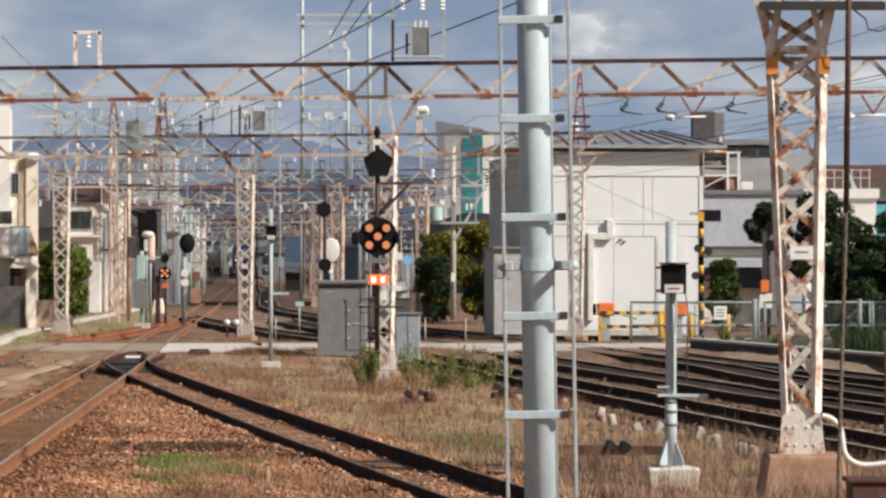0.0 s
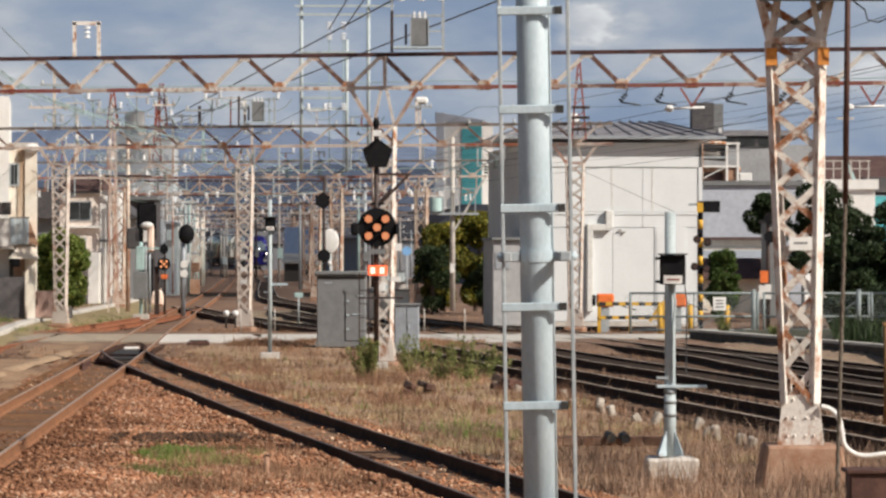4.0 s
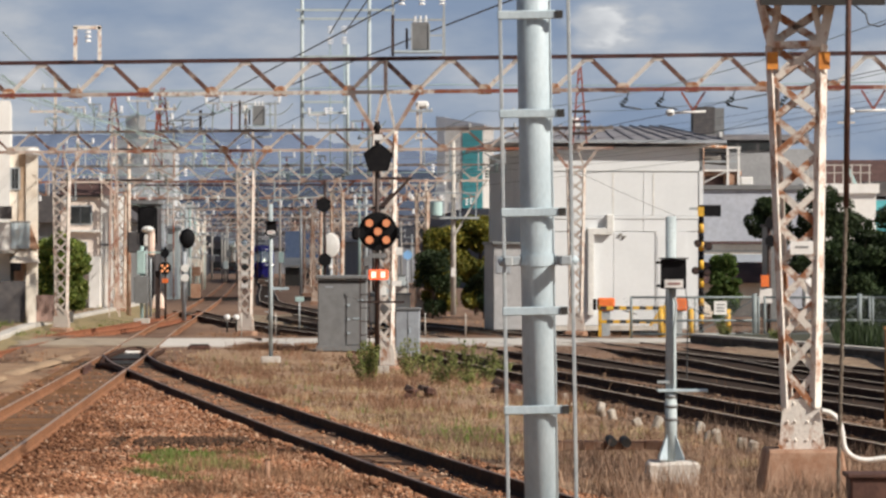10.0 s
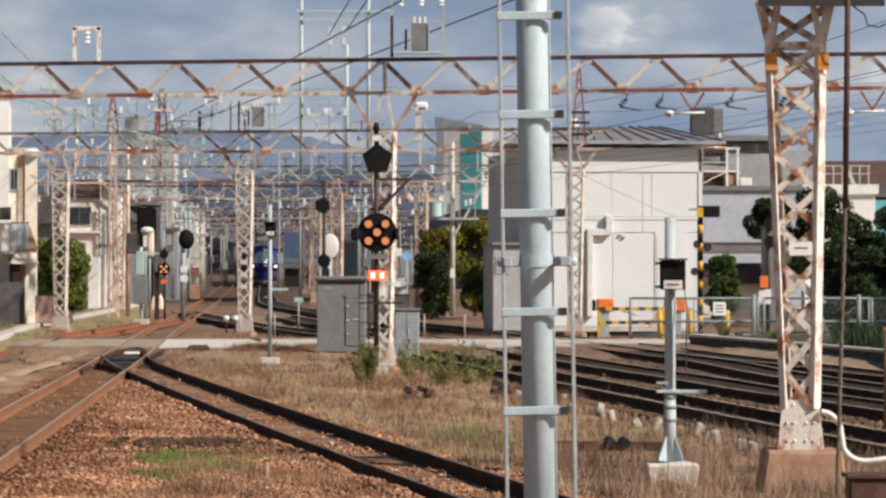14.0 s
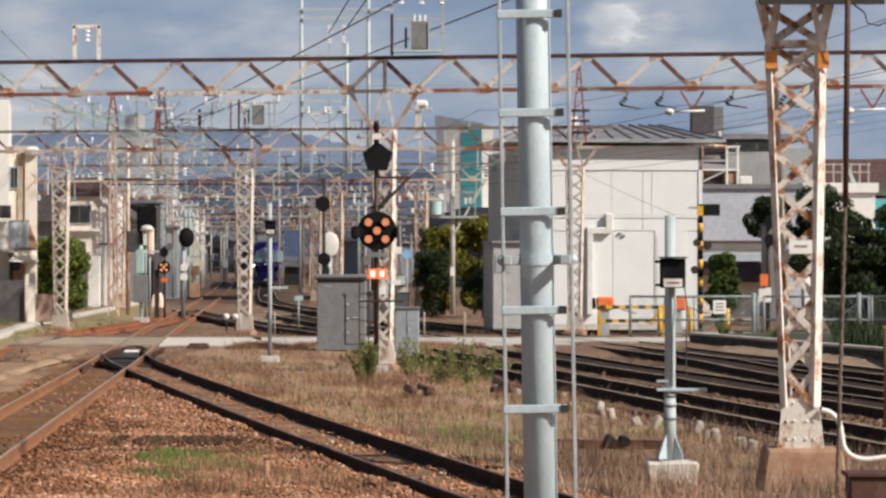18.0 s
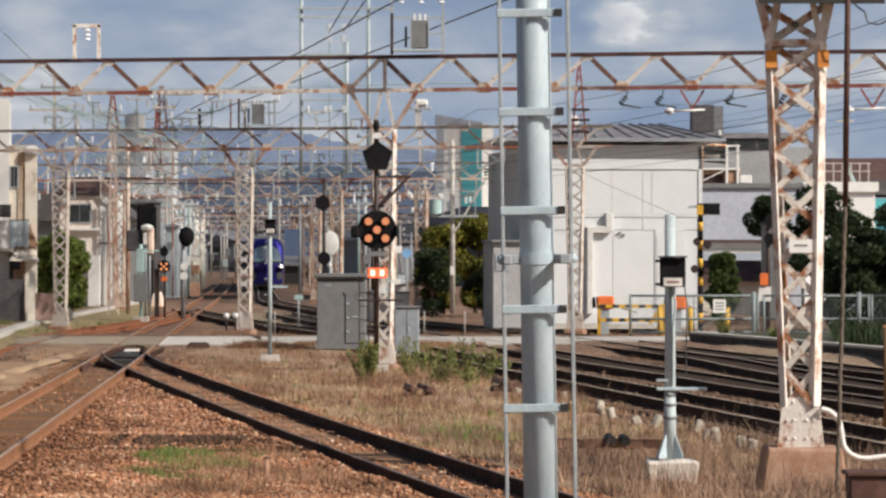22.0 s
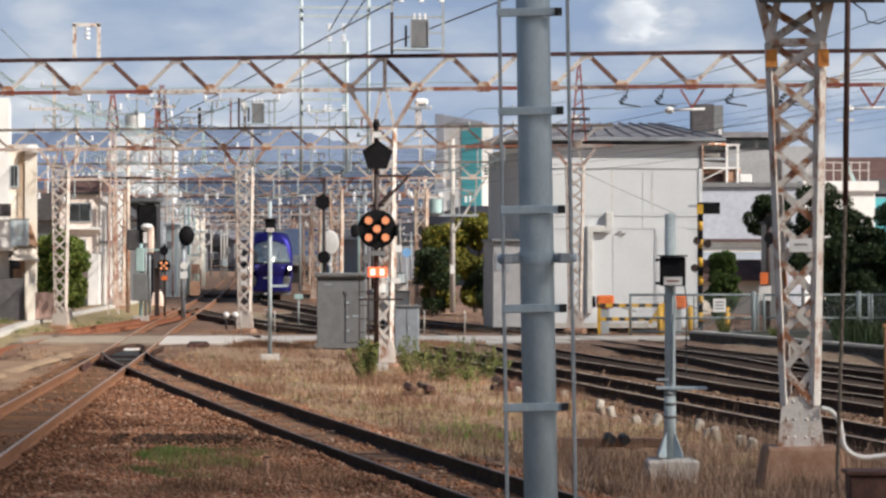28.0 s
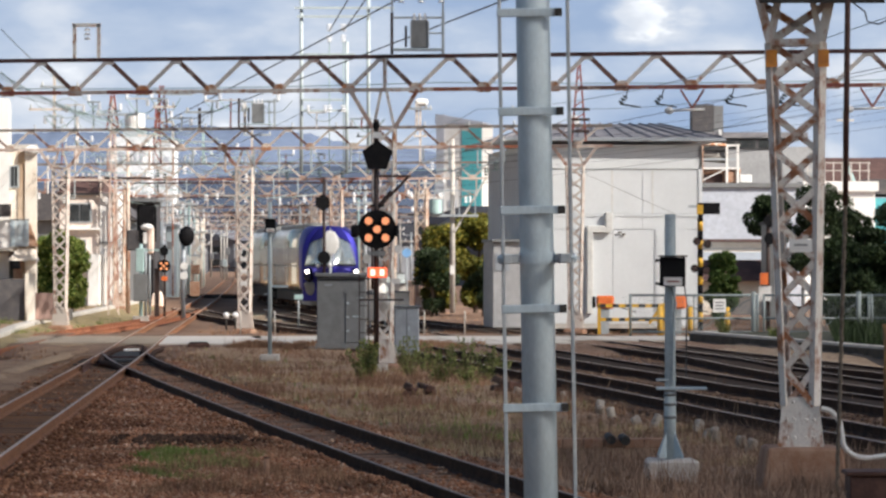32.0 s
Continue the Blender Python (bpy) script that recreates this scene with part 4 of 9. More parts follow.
# ---- the near pole with its ladder ----
def near_pole():
    p = thing("signal_pole", (0.4335, 16.3, -0.2), "galvanised round steel pole with a narrow climbing ladder", "pole")
    p.matrix_basis = pose(0.4335 + 0.048, 16.3, -0.2, 0, -0.95, 0)
    H = 6.2
    cylpart("shaft", (0, 0, 0), (0, 0, H), 0.079, M_GALV, p, n=40)
    for sx in (-0.158, 0.158):
        bm = bmesh.new()
        add_box(bm, (sx, -0.088, H / 2 + 0.4), (0.017, 0.012, H - 0.8), 0.003)
        part("ladder_rail", bm, M_GALV_D, p)
    z = 0.63
    while z < H - 0.1:
        bm = bmesh.new()
        add_box(bm, (-0.02, -0.094, z), (0.30, 0.010, 0.040), 0.004)
        part("rung", bm, M_GALV, p)
        boxpart("rung_end", (0.115, -0.094, z), (0.034, 0.024, 0.036), M_UNDER, p)
        z += 0.457
    bm = bmesh.new()
    add_cyl(bm, (0, 0, 2.665), (0, 0, 2.72), 0.085, n=40)
    part("clamp_band", bm, M_GALV, p, smooth=False)
    boxpart("clamp_lug", (0.125, -0.03, 2.69), (0.09, 0.03, 0.045), M_GALV_D, p, bev=0.005)
    boxpart("stand_off", (0.125, -0.115, 2.69), (0.05, 0.17, 0.045), M_GALV_D, p, bev=0.005)
    boxpart("stand_off", (-0.14, -0.115, 2.69), (0.04, 0.17, 0.045), M_GALV_D, p, bev=0.005)
    boxpart("clamp_lug", (-0.12, -0.03, 2.69), (0.085, 0.03, 0.045), M_GALV_D, p, bev=0.005)
    for sx in (-0.165, 0.165):
        add = bmesh.new()
        add_ball(add, (sx, -0.075, 2.69), 0.024, 10)
        part("clamp_bolt", add, M_GALV, p)


near_pole()


def near_column_fittings():
    """What hangs on the near gantry's column: footing, plates, pipe, conduit."""
    b = thing("gantry_footing", (4.36, 42.65, -0.35), "rust-stained concrete footing block under the column", "footing")
    bm = bmesh.new()
    vs = add_box(bm, (0, 0, 0.27), (1.06, 1.0, 0.54), 0.03)
    for v in vs:
        if v.co.z > 0.3:
            v.co.x *= 0.86
            v.co.y *= 0.9
    part("block", bm, M_CONC_B, b)
    n = thing("number_plate", (4.335, 42.455, 2.63), "small white enamel plate with an unreadable marking on the column", "plate")
    boxpart("plate", (0.0, 0, 0), (0.28, 0.012, 0.16), M_WHITE, n)
    boxpart("marking_bar", (0.0, -0.009, 0.01), (0.16, 0.004, 0.02), M_CAB, n)
    for sx in (-1, 1):
        o = thing("orange_marker_band", (4.295 + sx * 0.31, 42.455 - sx * 0.04, 4.90), "orange painted marker band on the column leg", "marker band")
        boxpart("band", (0, 0, 0), (0.135, 0.02, 0.21), M_ORANGE, o)
    t = thing("walkway_plate", (4.55, 42.4, 5.62), "dark steel walkway plate on brackets at the column head", "walkway")
    boxpart("plate", (0.0, 0, 0), (1.45, 0.7, 0.06), M_PIPE, t)
    boxpart("edge_rail", (0.0, -0.36, -0.03), (1.5, 0.03, 0.10), M_UNDER, t)
    tube("hanging_wire", [(0.35, -0.3, -0.05), (0.52, -0.3, -0.18), (0.55, -0.3, -0.30), (0.68, -0.3, -0.33), (0.8, -0.3, -0.28), (0.83, -0.3, -0.12)], 0.010, M_WIRE, t)
    c = thing("cable_pipe", (4.70, 41.2, -0.3), "rusty brown vertical cable pipe with a stranded cable below", "pipe")
    cylpart("pipe", (0.03, 0, 3.4), (0.075, 0, 7.2), 0.034, M_PIPE, c)
    tube("stranded_cable", [(-0.07 + 0.1 * i / 60 + 0.006 * math.sin(i * 2.2), 0.006 * math.cos(i * 2.2), 3.42 * i / 60) for i in range(61)], 0.024, M_ROPE, c)
    h = thing("white_conduit", (4.7, 42.44, 0.0), "white plastic conduit bending from the column to the ground", "conduit")
    pts = [(-0.12, 0, 0.66), (0.0, 0, 0.62), (0.10, 0, 0.50), (0.13, 0, 0.35), (0.16, 0, 0.2), (0.26, 0, 0.1), (0.42, 0, 0.06), (0.7, 0, 0.09), (1.2, 0, 0.12)]
    sm = []
    for i in range(len(pts) - 1):
        for k in range(6):
            u = k / 6
            p0, p1, p2, p3 = [Vector(pts[max(0, min(len(pts) - 1, i + j))]) for j in (-1, 0, 1, 2)]
            sm.append(0.5 * ((2 * p1) + (p2 - p0) * u + (2 * p0 - 5 * p1 + 4 * p2 - p3) * u * u + (3 * p1 - p0 - 3 * p2 + p3) * u ** 3))
    tube("conduit", [tuple(v) for v in sm], 0.032, M_WHITE, h)
    k = thing("trackside_box", (4.9, 39.6, -0.3), "dark steel trackside junction box with a flat lid", "junction box")
    boxpart("casing", (0, 0, 0.17), (0.66, 0.5, 0.34), M_PIPE, k, bev=0.02)
    boxpart("lid", (0, 0, 0.36), (0.74, 0.58, 0.05), M_PIPE, k, bev=0.01)


near_column_fittings()


def post_with_box(at, h, r, bz, bw, bh, label):
    p = thing("equipment_post", at, label, "post")
    cylpart("pole", (0, 0, 0.0), (0, 0, h), r, M_POST, p, n=24)
    boxpart("signal_box", (0.02, -r - 0.09, bz - bh * 0.14), (bw, 0.16, bh * 1.28), M_BLACK, p, "black weatherproof box", bev=0.012)
    boxpart("box_hood", (0.02, -r - 0.12, bz + bh / 2 + 0.012), (bw * 1.12, 0.24, 0.02), M_BLACK, p)
    boxpart("label_plate", (0.02, -r - 0.178, bz - bh * 0.56), (bw * 0.74, 0.014, bh * 0.36), M_WHITE, p, "white label plate with a red line")
    boxpart("label_line", (0.02, -r - 0.188, bz - bh * 0.56), (bw * 0.5, 0.004, bh * 0.07), M_REDSP, p)
    for z in (bz + bh * 0.36, bz - bh * 0.66):
        boxpart("side_lug", (0.02 - bw * 0.58, -r - 0.08, z), (bw * 0.2, 0.06, bh * 0.12), M_BLACK, p)
    for s in (-1, 1):
        boxpart("clamp", (0, 0, bz + s * bh * 0.35), (r * 2.6, r * 2.6, 0.03), M_GALV_D, p)
    return p


def posts():
    p = post_with_box((2.80, 43.2, -0.28), 3.3, 0.067, 2.63, 0.31, 0.28, "galvanised post with a black box on a concrete foot")
    cylpart("lower_sleeve", (0, 0, 0.35), (0, 0, 1.13), 0.073, M_POST, p, n=24)
    for a in range(4):
        bm = bmesh.new()
        vs = [bm.verts.new(c) for c in ((0.05, -0.006, 0.66), (0.05, -0.006, 0.30), (0.21, -0.006, 0.30), (0.21, -0.006, 0.34))]
        fa = bm.faces.new(vs)
        ex = bmesh.ops.extrude_face_region(bm, geom=[fa])
        bmesh.ops.translate(bm, vec=(0, 0.012, 0), verts=[v for v in ex["geom"] if isinstance(v, bmesh.types.BMVert)])
        bmesh.ops.rotate(bm, verts=bm.verts, matrix=Matrix.Rotation(radians(45 + 90 * a), 3, "Z"))
        bmesh.ops.recalc_face_normals(bm, faces=bm.faces)
        part("gusset_fin", bm, M_GALV, p)
    boxpart("arm_plate", (0.14, -0.02, 1.155), (0.62, 0.16, 0.035), M_GALV, p, "flat galvanised bracket", bev=0.006)
    for z in (0.78, 0.94, 1.06):
        cylpart("band", (0, 0, z), (0, 0, z + 0.035), 0.080, M_CAB, p, n=24)
    boxpart("arm_plate", (-0.10, -0.02, 1.26), (0.14, 0.1, 0.03), M_GALV_D, p)
    tube("conduit", [(0.02, -0.09, 2.4), (0.06, -0.1, 2.2), (0.03, -0.085, 1.9), (0.03, -0.08, 1.2)], 0.014, M_POST, p)
    tube("cable", [(0.17, -0.12, 2.42), (0.2, -0.1, 2.2), (0.19, -0.08, 1.3)], 0.008, M_WIRE, p)
    bm = bmesh.new()
    add_box(bm, (0.01, 0, 0.11), (0.64, 0.6, 0.34), 0.03)
    bmesh.ops.subdivide_edges(bm, edges=bm.edges, cuts=3, use_grid_fill=True)
    for v in bm.verts:
        v.co += Vector((noise.noise(v.co * 6), noise.noise(v.co * 6 + Vector((9, 0, 0))), noise.noise(v.co * 5))) * 0.03
    part("concrete_foot", bm, M_CONC_W, p, "rough pale concrete foot")
    q = post_with_box((-4.41, 89.3, -0.16), 4.05, 0.052, 3.47, 0.27, 0.26, "slim pale post with a black box in dry grass")
    boxpart("arm", (0.23, 0, 1.90), (0.46, 0.06, 0.06), M_GALV, q)
    boxpart("foot", (0.0, 0, 0.08), (0.5, 0.45, 0.18), M_CONC_W, q, bev=0.03)
    for z in (0.9, 1.3, 1.7, 2.1, 2.5, 2.9):
        boxpart("step_bolt", (-0.08, 0, z), (0.14, 0.03, 0.03), M_GALV_D, q)


posts()


# ---- the signal in the middle ----
def main_signal():
    s = thing("route_signal", (-1.58, 83.0, -0.15), "dark signal mast with five amber lamps and a lit red panel", "signal")
    cylpart("mast", (0, 0, 0), (0, 0, 5.9), 0.062, M_DARKPOLE, s, n=18)
    bm = bmesh.new()
    pent = [(0.03 + 0.38 * math.sin(radians(72 * i)), 5.02 + 0.38 * math.cos(radians(72 * i))) for i in range(5)]
    fr, bk = [bm.verts.new((x, -0.17, z)) for x, z in pent], [bm.verts.new((x, -0.07, z)) for x, z in pent]
    bm.faces.new(fr)
    bm.faces.new(bk[::-1])
    for i in range(5):
        bm.faces.new((fr[i], bk[i], bk[(i + 1) % 5], fr[(i + 1) % 5]))
    bmesh.ops.recalc_face_normals(bm, faces=bm.faces)
    part("backboard", bm, M_BLACK, s, "black five-sided signal back")
    bm = bmesh.new()
    add_ball(bm, (0.0, -0.05, 5.75), 0.085, 12, (1, 1, 1.3))
    part("finial", bm, M_BLACK, s)
    boxpart("junction_box", (0.03, -0.05, 5.52), (0.2, 0.16, 0.14), M_INSUL, s)
    bm = bmesh.new()
    add_cyl(bm, (0.02, -0.06, 3.29), (0.02, -0.16, 3.29), 0.46, n=36)
    head = part("signal_head", bm, M_BLACK, s, "round black signal head")
    for dx, dz in ((-0.2, 0.2), (0.2, 0.2), (0, 0), (-0.2, -0.2), (0.2, -0.2)):
        bm = bmesh.new()
        add_cyl(bm, (0.02 + dx, -0.165, 3.29 + dz), (0.02 + dx, -0.185, 3.29 + dz), 0.092, n=20)
        part("lamp", bm, M_LAMP, head, "lit amber lamp")
        bm = bmesh.new()
        bmesh.ops.create_cone(bm, cap_ends=False, segments=20, radius1=0.135, radius2=0.135, depth=0.14,
                                    matrix=Matrix.Translation((0.02 + dx, -0.235, 3.29 + dz)) @ Matrix.Rotation(radians(90), 4, "X"))
        bmesh.ops.delete(bm, geom=[v for v in bm.verts if v.co.z < 3.29 + dz - 0.05], context="VERTS")
        part("hood", bm, M_BLACK, head)
    for sx, w in ((-1, 0.2), (1, 0.09)):
        bm = bmesh.new()
        add_box(bm, (0.02 + sx * (0.42 + w / 2), -0.15, 3.25), (w, 0.2, 0.3), 0.05)
        part("side_lamp_case", bm, M_BLACK, s)
    boxpart("bracket", (0.02, 0, 3.85), (0.34, 0.1, 0.06), M_BLACK, s)
    boxpart("bracket", (0.02, -0.05, 2.72), (0.4, 0.2, 0.12), M_CAB, s)
    led = boxpart("route_panel", (0.03, -0.14, 2.27), (0.46, 0.10, 0.24), M_LED, s, "glowing red route indicator panel", bev=0.02)
    for dx in (-0.11, 0.11):
        boxpart("lit_glyph", (0.03 + dx, -0.195, 2.27), (0.11, 0.006, 0.15), M_LEDW, led, bev=0.002)
    # service platform, ladder and bracing
    boxpart("platform", (0.12, 0.15, 1.62), (1.05, 0.5, 0.04), M_DARKPOLE, s)
    boxpart("arm", (0.42, 0, 4.55), (0.8, 0.06, 0.06), M_DARKPOLE, s)
    bar("strut", (0.0, 0, 3.75), (0.75, 0, 4.52), 0.07, M_DARKPOLE, s)
    bar("strut", (-0.05, 0, 3.75), (0.35, 0, 4.2), 0.06, M_DARKPOLE, s)
    lad = [-0.40, -0.18]
    for x in lad:
        boxpart("ladder_rail", (x, -0.08, 1.05), (0.03, 0.03, 2.3), M_DARKPOLE, s)
    for z in np.arange(0.2, 2.2, 0.32):
        boxpart("ladder_rung", (-0.29, -0.08, float(z)), (0.22, 0.022, 0.022), M_DARKPOLE, s)
    boxpart("footing", (0.03, 0, 0.0), (0.5, 0.5, 0.2), M_CONC, s)
    t = thing("column_notice", (-1.15, 85.05, 1.9), "pink and white paper notice on the column", "notice")
    boxpart("sheet", (0, 0, 0), (0.24, 0.012, 0.13), M_WHITE, t)
    t = thing("column_notice", (-1.08, 85.05, 2.68), "white plate fixed to the column", "notice")
    boxpart("plate", (0, 0, 0), (0.16, 0.012, 0.18), M_WHITE, t)


main_signal()


def cabinets():
    c = thing("relay_cabinet", (-2.80, 97.0, 0.0), "grey sheet-steel relay cabinet with a flat overhanging roof", "cabinet")
    boxpart("body", (0, 0, 1.0), (1.34, 1.1, 1.86), M_CAB, c, bev=0.02)
    # Dark strip paints the shade under the roof's overhang.
    boxpart("eave_shade_strip", (0, -0.556, 1.86), (1.3, 0.012, 0.05), M_UNDER, c)
    boxpart("vent_label", (-0.36, -0.556, 1.72), (0.22, 0.008, 0.05), M_CAB_L, c)
    boxpart("roof", (0, -0.03, 1.99), (1.46, 1.26, 0.1), M_CAB, c, bev=0.02)
    boxpart("plinth", (0, 0, 0.03), (1.42, 1.2, 0.14), M_CAB, c)
    boxpart("door_panel", (0.38, -0.565, 0.85), (0.52, 0.03, 1.45), M_CAB, c, "raised arched panel", bev=0.01)
    bm = bmesh.new()
    add_cyl(bm, (0.38, -0.55, 1.52), (0.38, -0.585, 1.52), 0.30, n=24)
    bmesh.ops.scale(bm, vec=(1, 1, 0.35), space=Matrix.Translation((0, 0, -1.52)), verts=bm.verts)
    part("arched_head", bm, M_CAB, c)
    for z in (0.45, 0.83, 1.22):
        boxpart("hinge", (0.18, -0.59, z), (0.07, 0.03, 0.045), M_GALV, c)
    boxpart("handle", (0.42, -0.59, 0.85), (0.22, 0.03, 0.03), M_GALV, c, "pale handle bar")
    boxpart("handle", (0.52, -0.59, 1.36), (0.14, 0.03, 0.025), M_GALV, c)
    d = thing("junction_cabinet", (-0.96, 93.0, -0.1), "smaller blue-grey steel junction cabinet", "cabinet")
    boxpart("body", (0, 0, 0.66), (0.66, 0.5, 1.18), M_CAB_L, d, bev=0.03)
    boxpart("lid", (0, -0.01, 1.27), (0.72, 0.56, 0.06), M_CAB, d, bev=0.015)
    boxpart("plinth", (0, 0, 0.04), (0.7, 0.54, 0.1), M_CONC, d)
    boxpart("door_seam", (0.0, -0.254, 0.66), (0.012, 0.008, 1.1), M_UNDER, d)
    boxpart("latch", (0.06, -0.262, 0.7), (0.03, 0.02, 0.12), M_GALV, d)


cabinets()


# ---- the white building ----
def white_building():
    rz = 7.0
    b = thing("white_substation_building", (5.95, 123.0, 0.0), "white clad two-storey railway building with a grey metal roof", "building", rz=rz)
    W, D, H = 6.35, 9.0, 6.35
    w = part("wall", (lambda bm: (add_box(bm, (0, D / 2, H / 2), (W, D, H)), bm)[1])(bmesh.new()), M_WALL, b)
    # cladding courses, proud of the wall
    for z0, z1, n in ((0.16, 3.42, 2), (3.45, 3.89, 3), (4.01, 5.55, 3)):
        for j in range(n):
            x = -W / 2 + W / n * (j + 0.5)
            boxpart("cladding_panel", (x, -0.018, (z0 + z1) / 2), (W / n - 0.012, 0.03, z1 - z0), M_WALL, w, bev=0.008)
    for k in range(14):
        boxpart("side_rib", (-W / 2 - 0.03, 0.35 + k * 0.62, 3.1), (0.06, 0.16, 6.1), M_WALL, w)
    boxpart("band", (0, -0.03, 3.95), (W + 0.06, 0.06, 0.10), M_WALL, w)
    boxpart("plinth", (0, -0.02, 0.06), (W + 0.08, 0.08, 0.16), M_CONC, w)
    for x in (-0.02, 1.42):
        boxpart("vertical_trim", (x, -0.036, 4.75), (0.06, 0.012, 1.55), M_WALL_S, w)
    boxpart("corner_trim", (W / 2 - 0.05, -0.04, H / 2), (0.14, 0.06, H), M_WALL, w)
    boxpart("door_frame", (2.05, -0.04, 1.75), (1.1, 0.05, 3.4), M_WALL, w)
    boxpart("door_leaf", (2.05, -0.06, 1.7), (0.98, 0.04, 3.2), M_WALL, w)
    # roof: low hip with standing seams
    bm = bmesh.new()
    o, e = 0.75, H + 0.28
    co = [(-W / 2 - o, -0.52, e), (W / 2 + o, -0.52, e), (W / 2 + o, D + o, e), (-W / 2 - o, D + o, e)]
    vb = [bm.verts.new(c) for c in co]
    vt = [bm.verts.new((c[0] * 0.55, (c[1] - D / 2) * 0.35 + D / 2, e + 0.62)) for c in co]
    for i in range(4):
        bm.faces.new((vb[i], vb[(i + 1) % 4], vt[(i + 1) % 4], vt[i]))
    bm.faces.new(vt)
    bm.faces.new(vb[::-1])
    r = part("roof", bm, M_ROOF, b, "low grey standing-seam roof")
    for i in range(13):
        u = -1 + 2 * i / 12
        x0, x1 = u * (W / 2 + o - 0.05), u * (W / 2 + o) * 0.55
        bar("roof_seam", (x0, -0.5, e + 0.02), (x1, (-0.52 - D / 2) * 0.35 + D / 2, e + 0.64), 0.07, M_ROOF, r)
    boxpart("fascia", (0, -0.54, e - 0.03), (W + 2 * o + 0.04, 0.05, 0.11), M_CAB_L, r)
    boxpart("fascia", (-W / 2 - o - 0.02, D / 2, e - 0.06), (0.05, D + 2 * o, 0.18), M_WALL_S, r)
    boxpart("soffit", (0, D / 2 + 0.12, e - 0.06), (W + 2 * o - 0.1, D + o + 0.46, 0.06), M_WALL, r)
    boxpart("frieze", (0, -0.03, H - 0.35), (W + 0.02, 0.08, 0.85), M_WALL, w)
    # duct on the front
    dct = part("duct", (lambda bm: (add_box(bm, (-0.84, -0.16, 1.95), (0.22, 0.22, 2.9), 0.02), bm)[1])(bmesh.new()), M_WALL_S, b, "pale sheet-metal duct with two bends")
    boxpart("duct_bend", (-0.52, -0.16, 3.45), (0.86, 0.22, 0.24), M_WALL_S, dct, bev=0.02)
    boxpart("duct_cap", (-0.16, -0.16, 3.72), (0.26, 0.24, 0.66), M_WALL_S, dct, bev=0.03)
    bm = bmesh.new()
    add_ball(bm, (-0.9, 3.0, e + 0.75), 0.22, 10)
    add_cyl(bm, (-0.9, 3.0, e + 0.4), (-0.9, 3.0, e + 0.7), 0.08)
    part("roof_vent", bm, M_INSUL, b)
    for x, z in ((0.25, 3.35), (0.38, 3.28)):
        boxpart("wall_bracket", (x, -0.08, z), (0.1, 0.1, 0.05), M_DUCT, w)
    # lean-to cabinet beside it
    k = thing("substation_annex", (2.35, 122.6, 0.0), "plain grey lean-to cabinet against the white building", "annex", rz=rz)
    boxpart("body", (0, 1.0, 1.5), (1.3, 2.4, 3.0), M_PALEG, k, bev=0.03)
    boxpart("roof", (0, 0.95, 3.04), (1.42, 2.6, 0.1), M_CAB, k, bev=0.02)
    boxpart("vent", (-0.3, -0.215, 2.3), (0.5, 0.03, 0.6), M_CAB_L, k)


white_building()


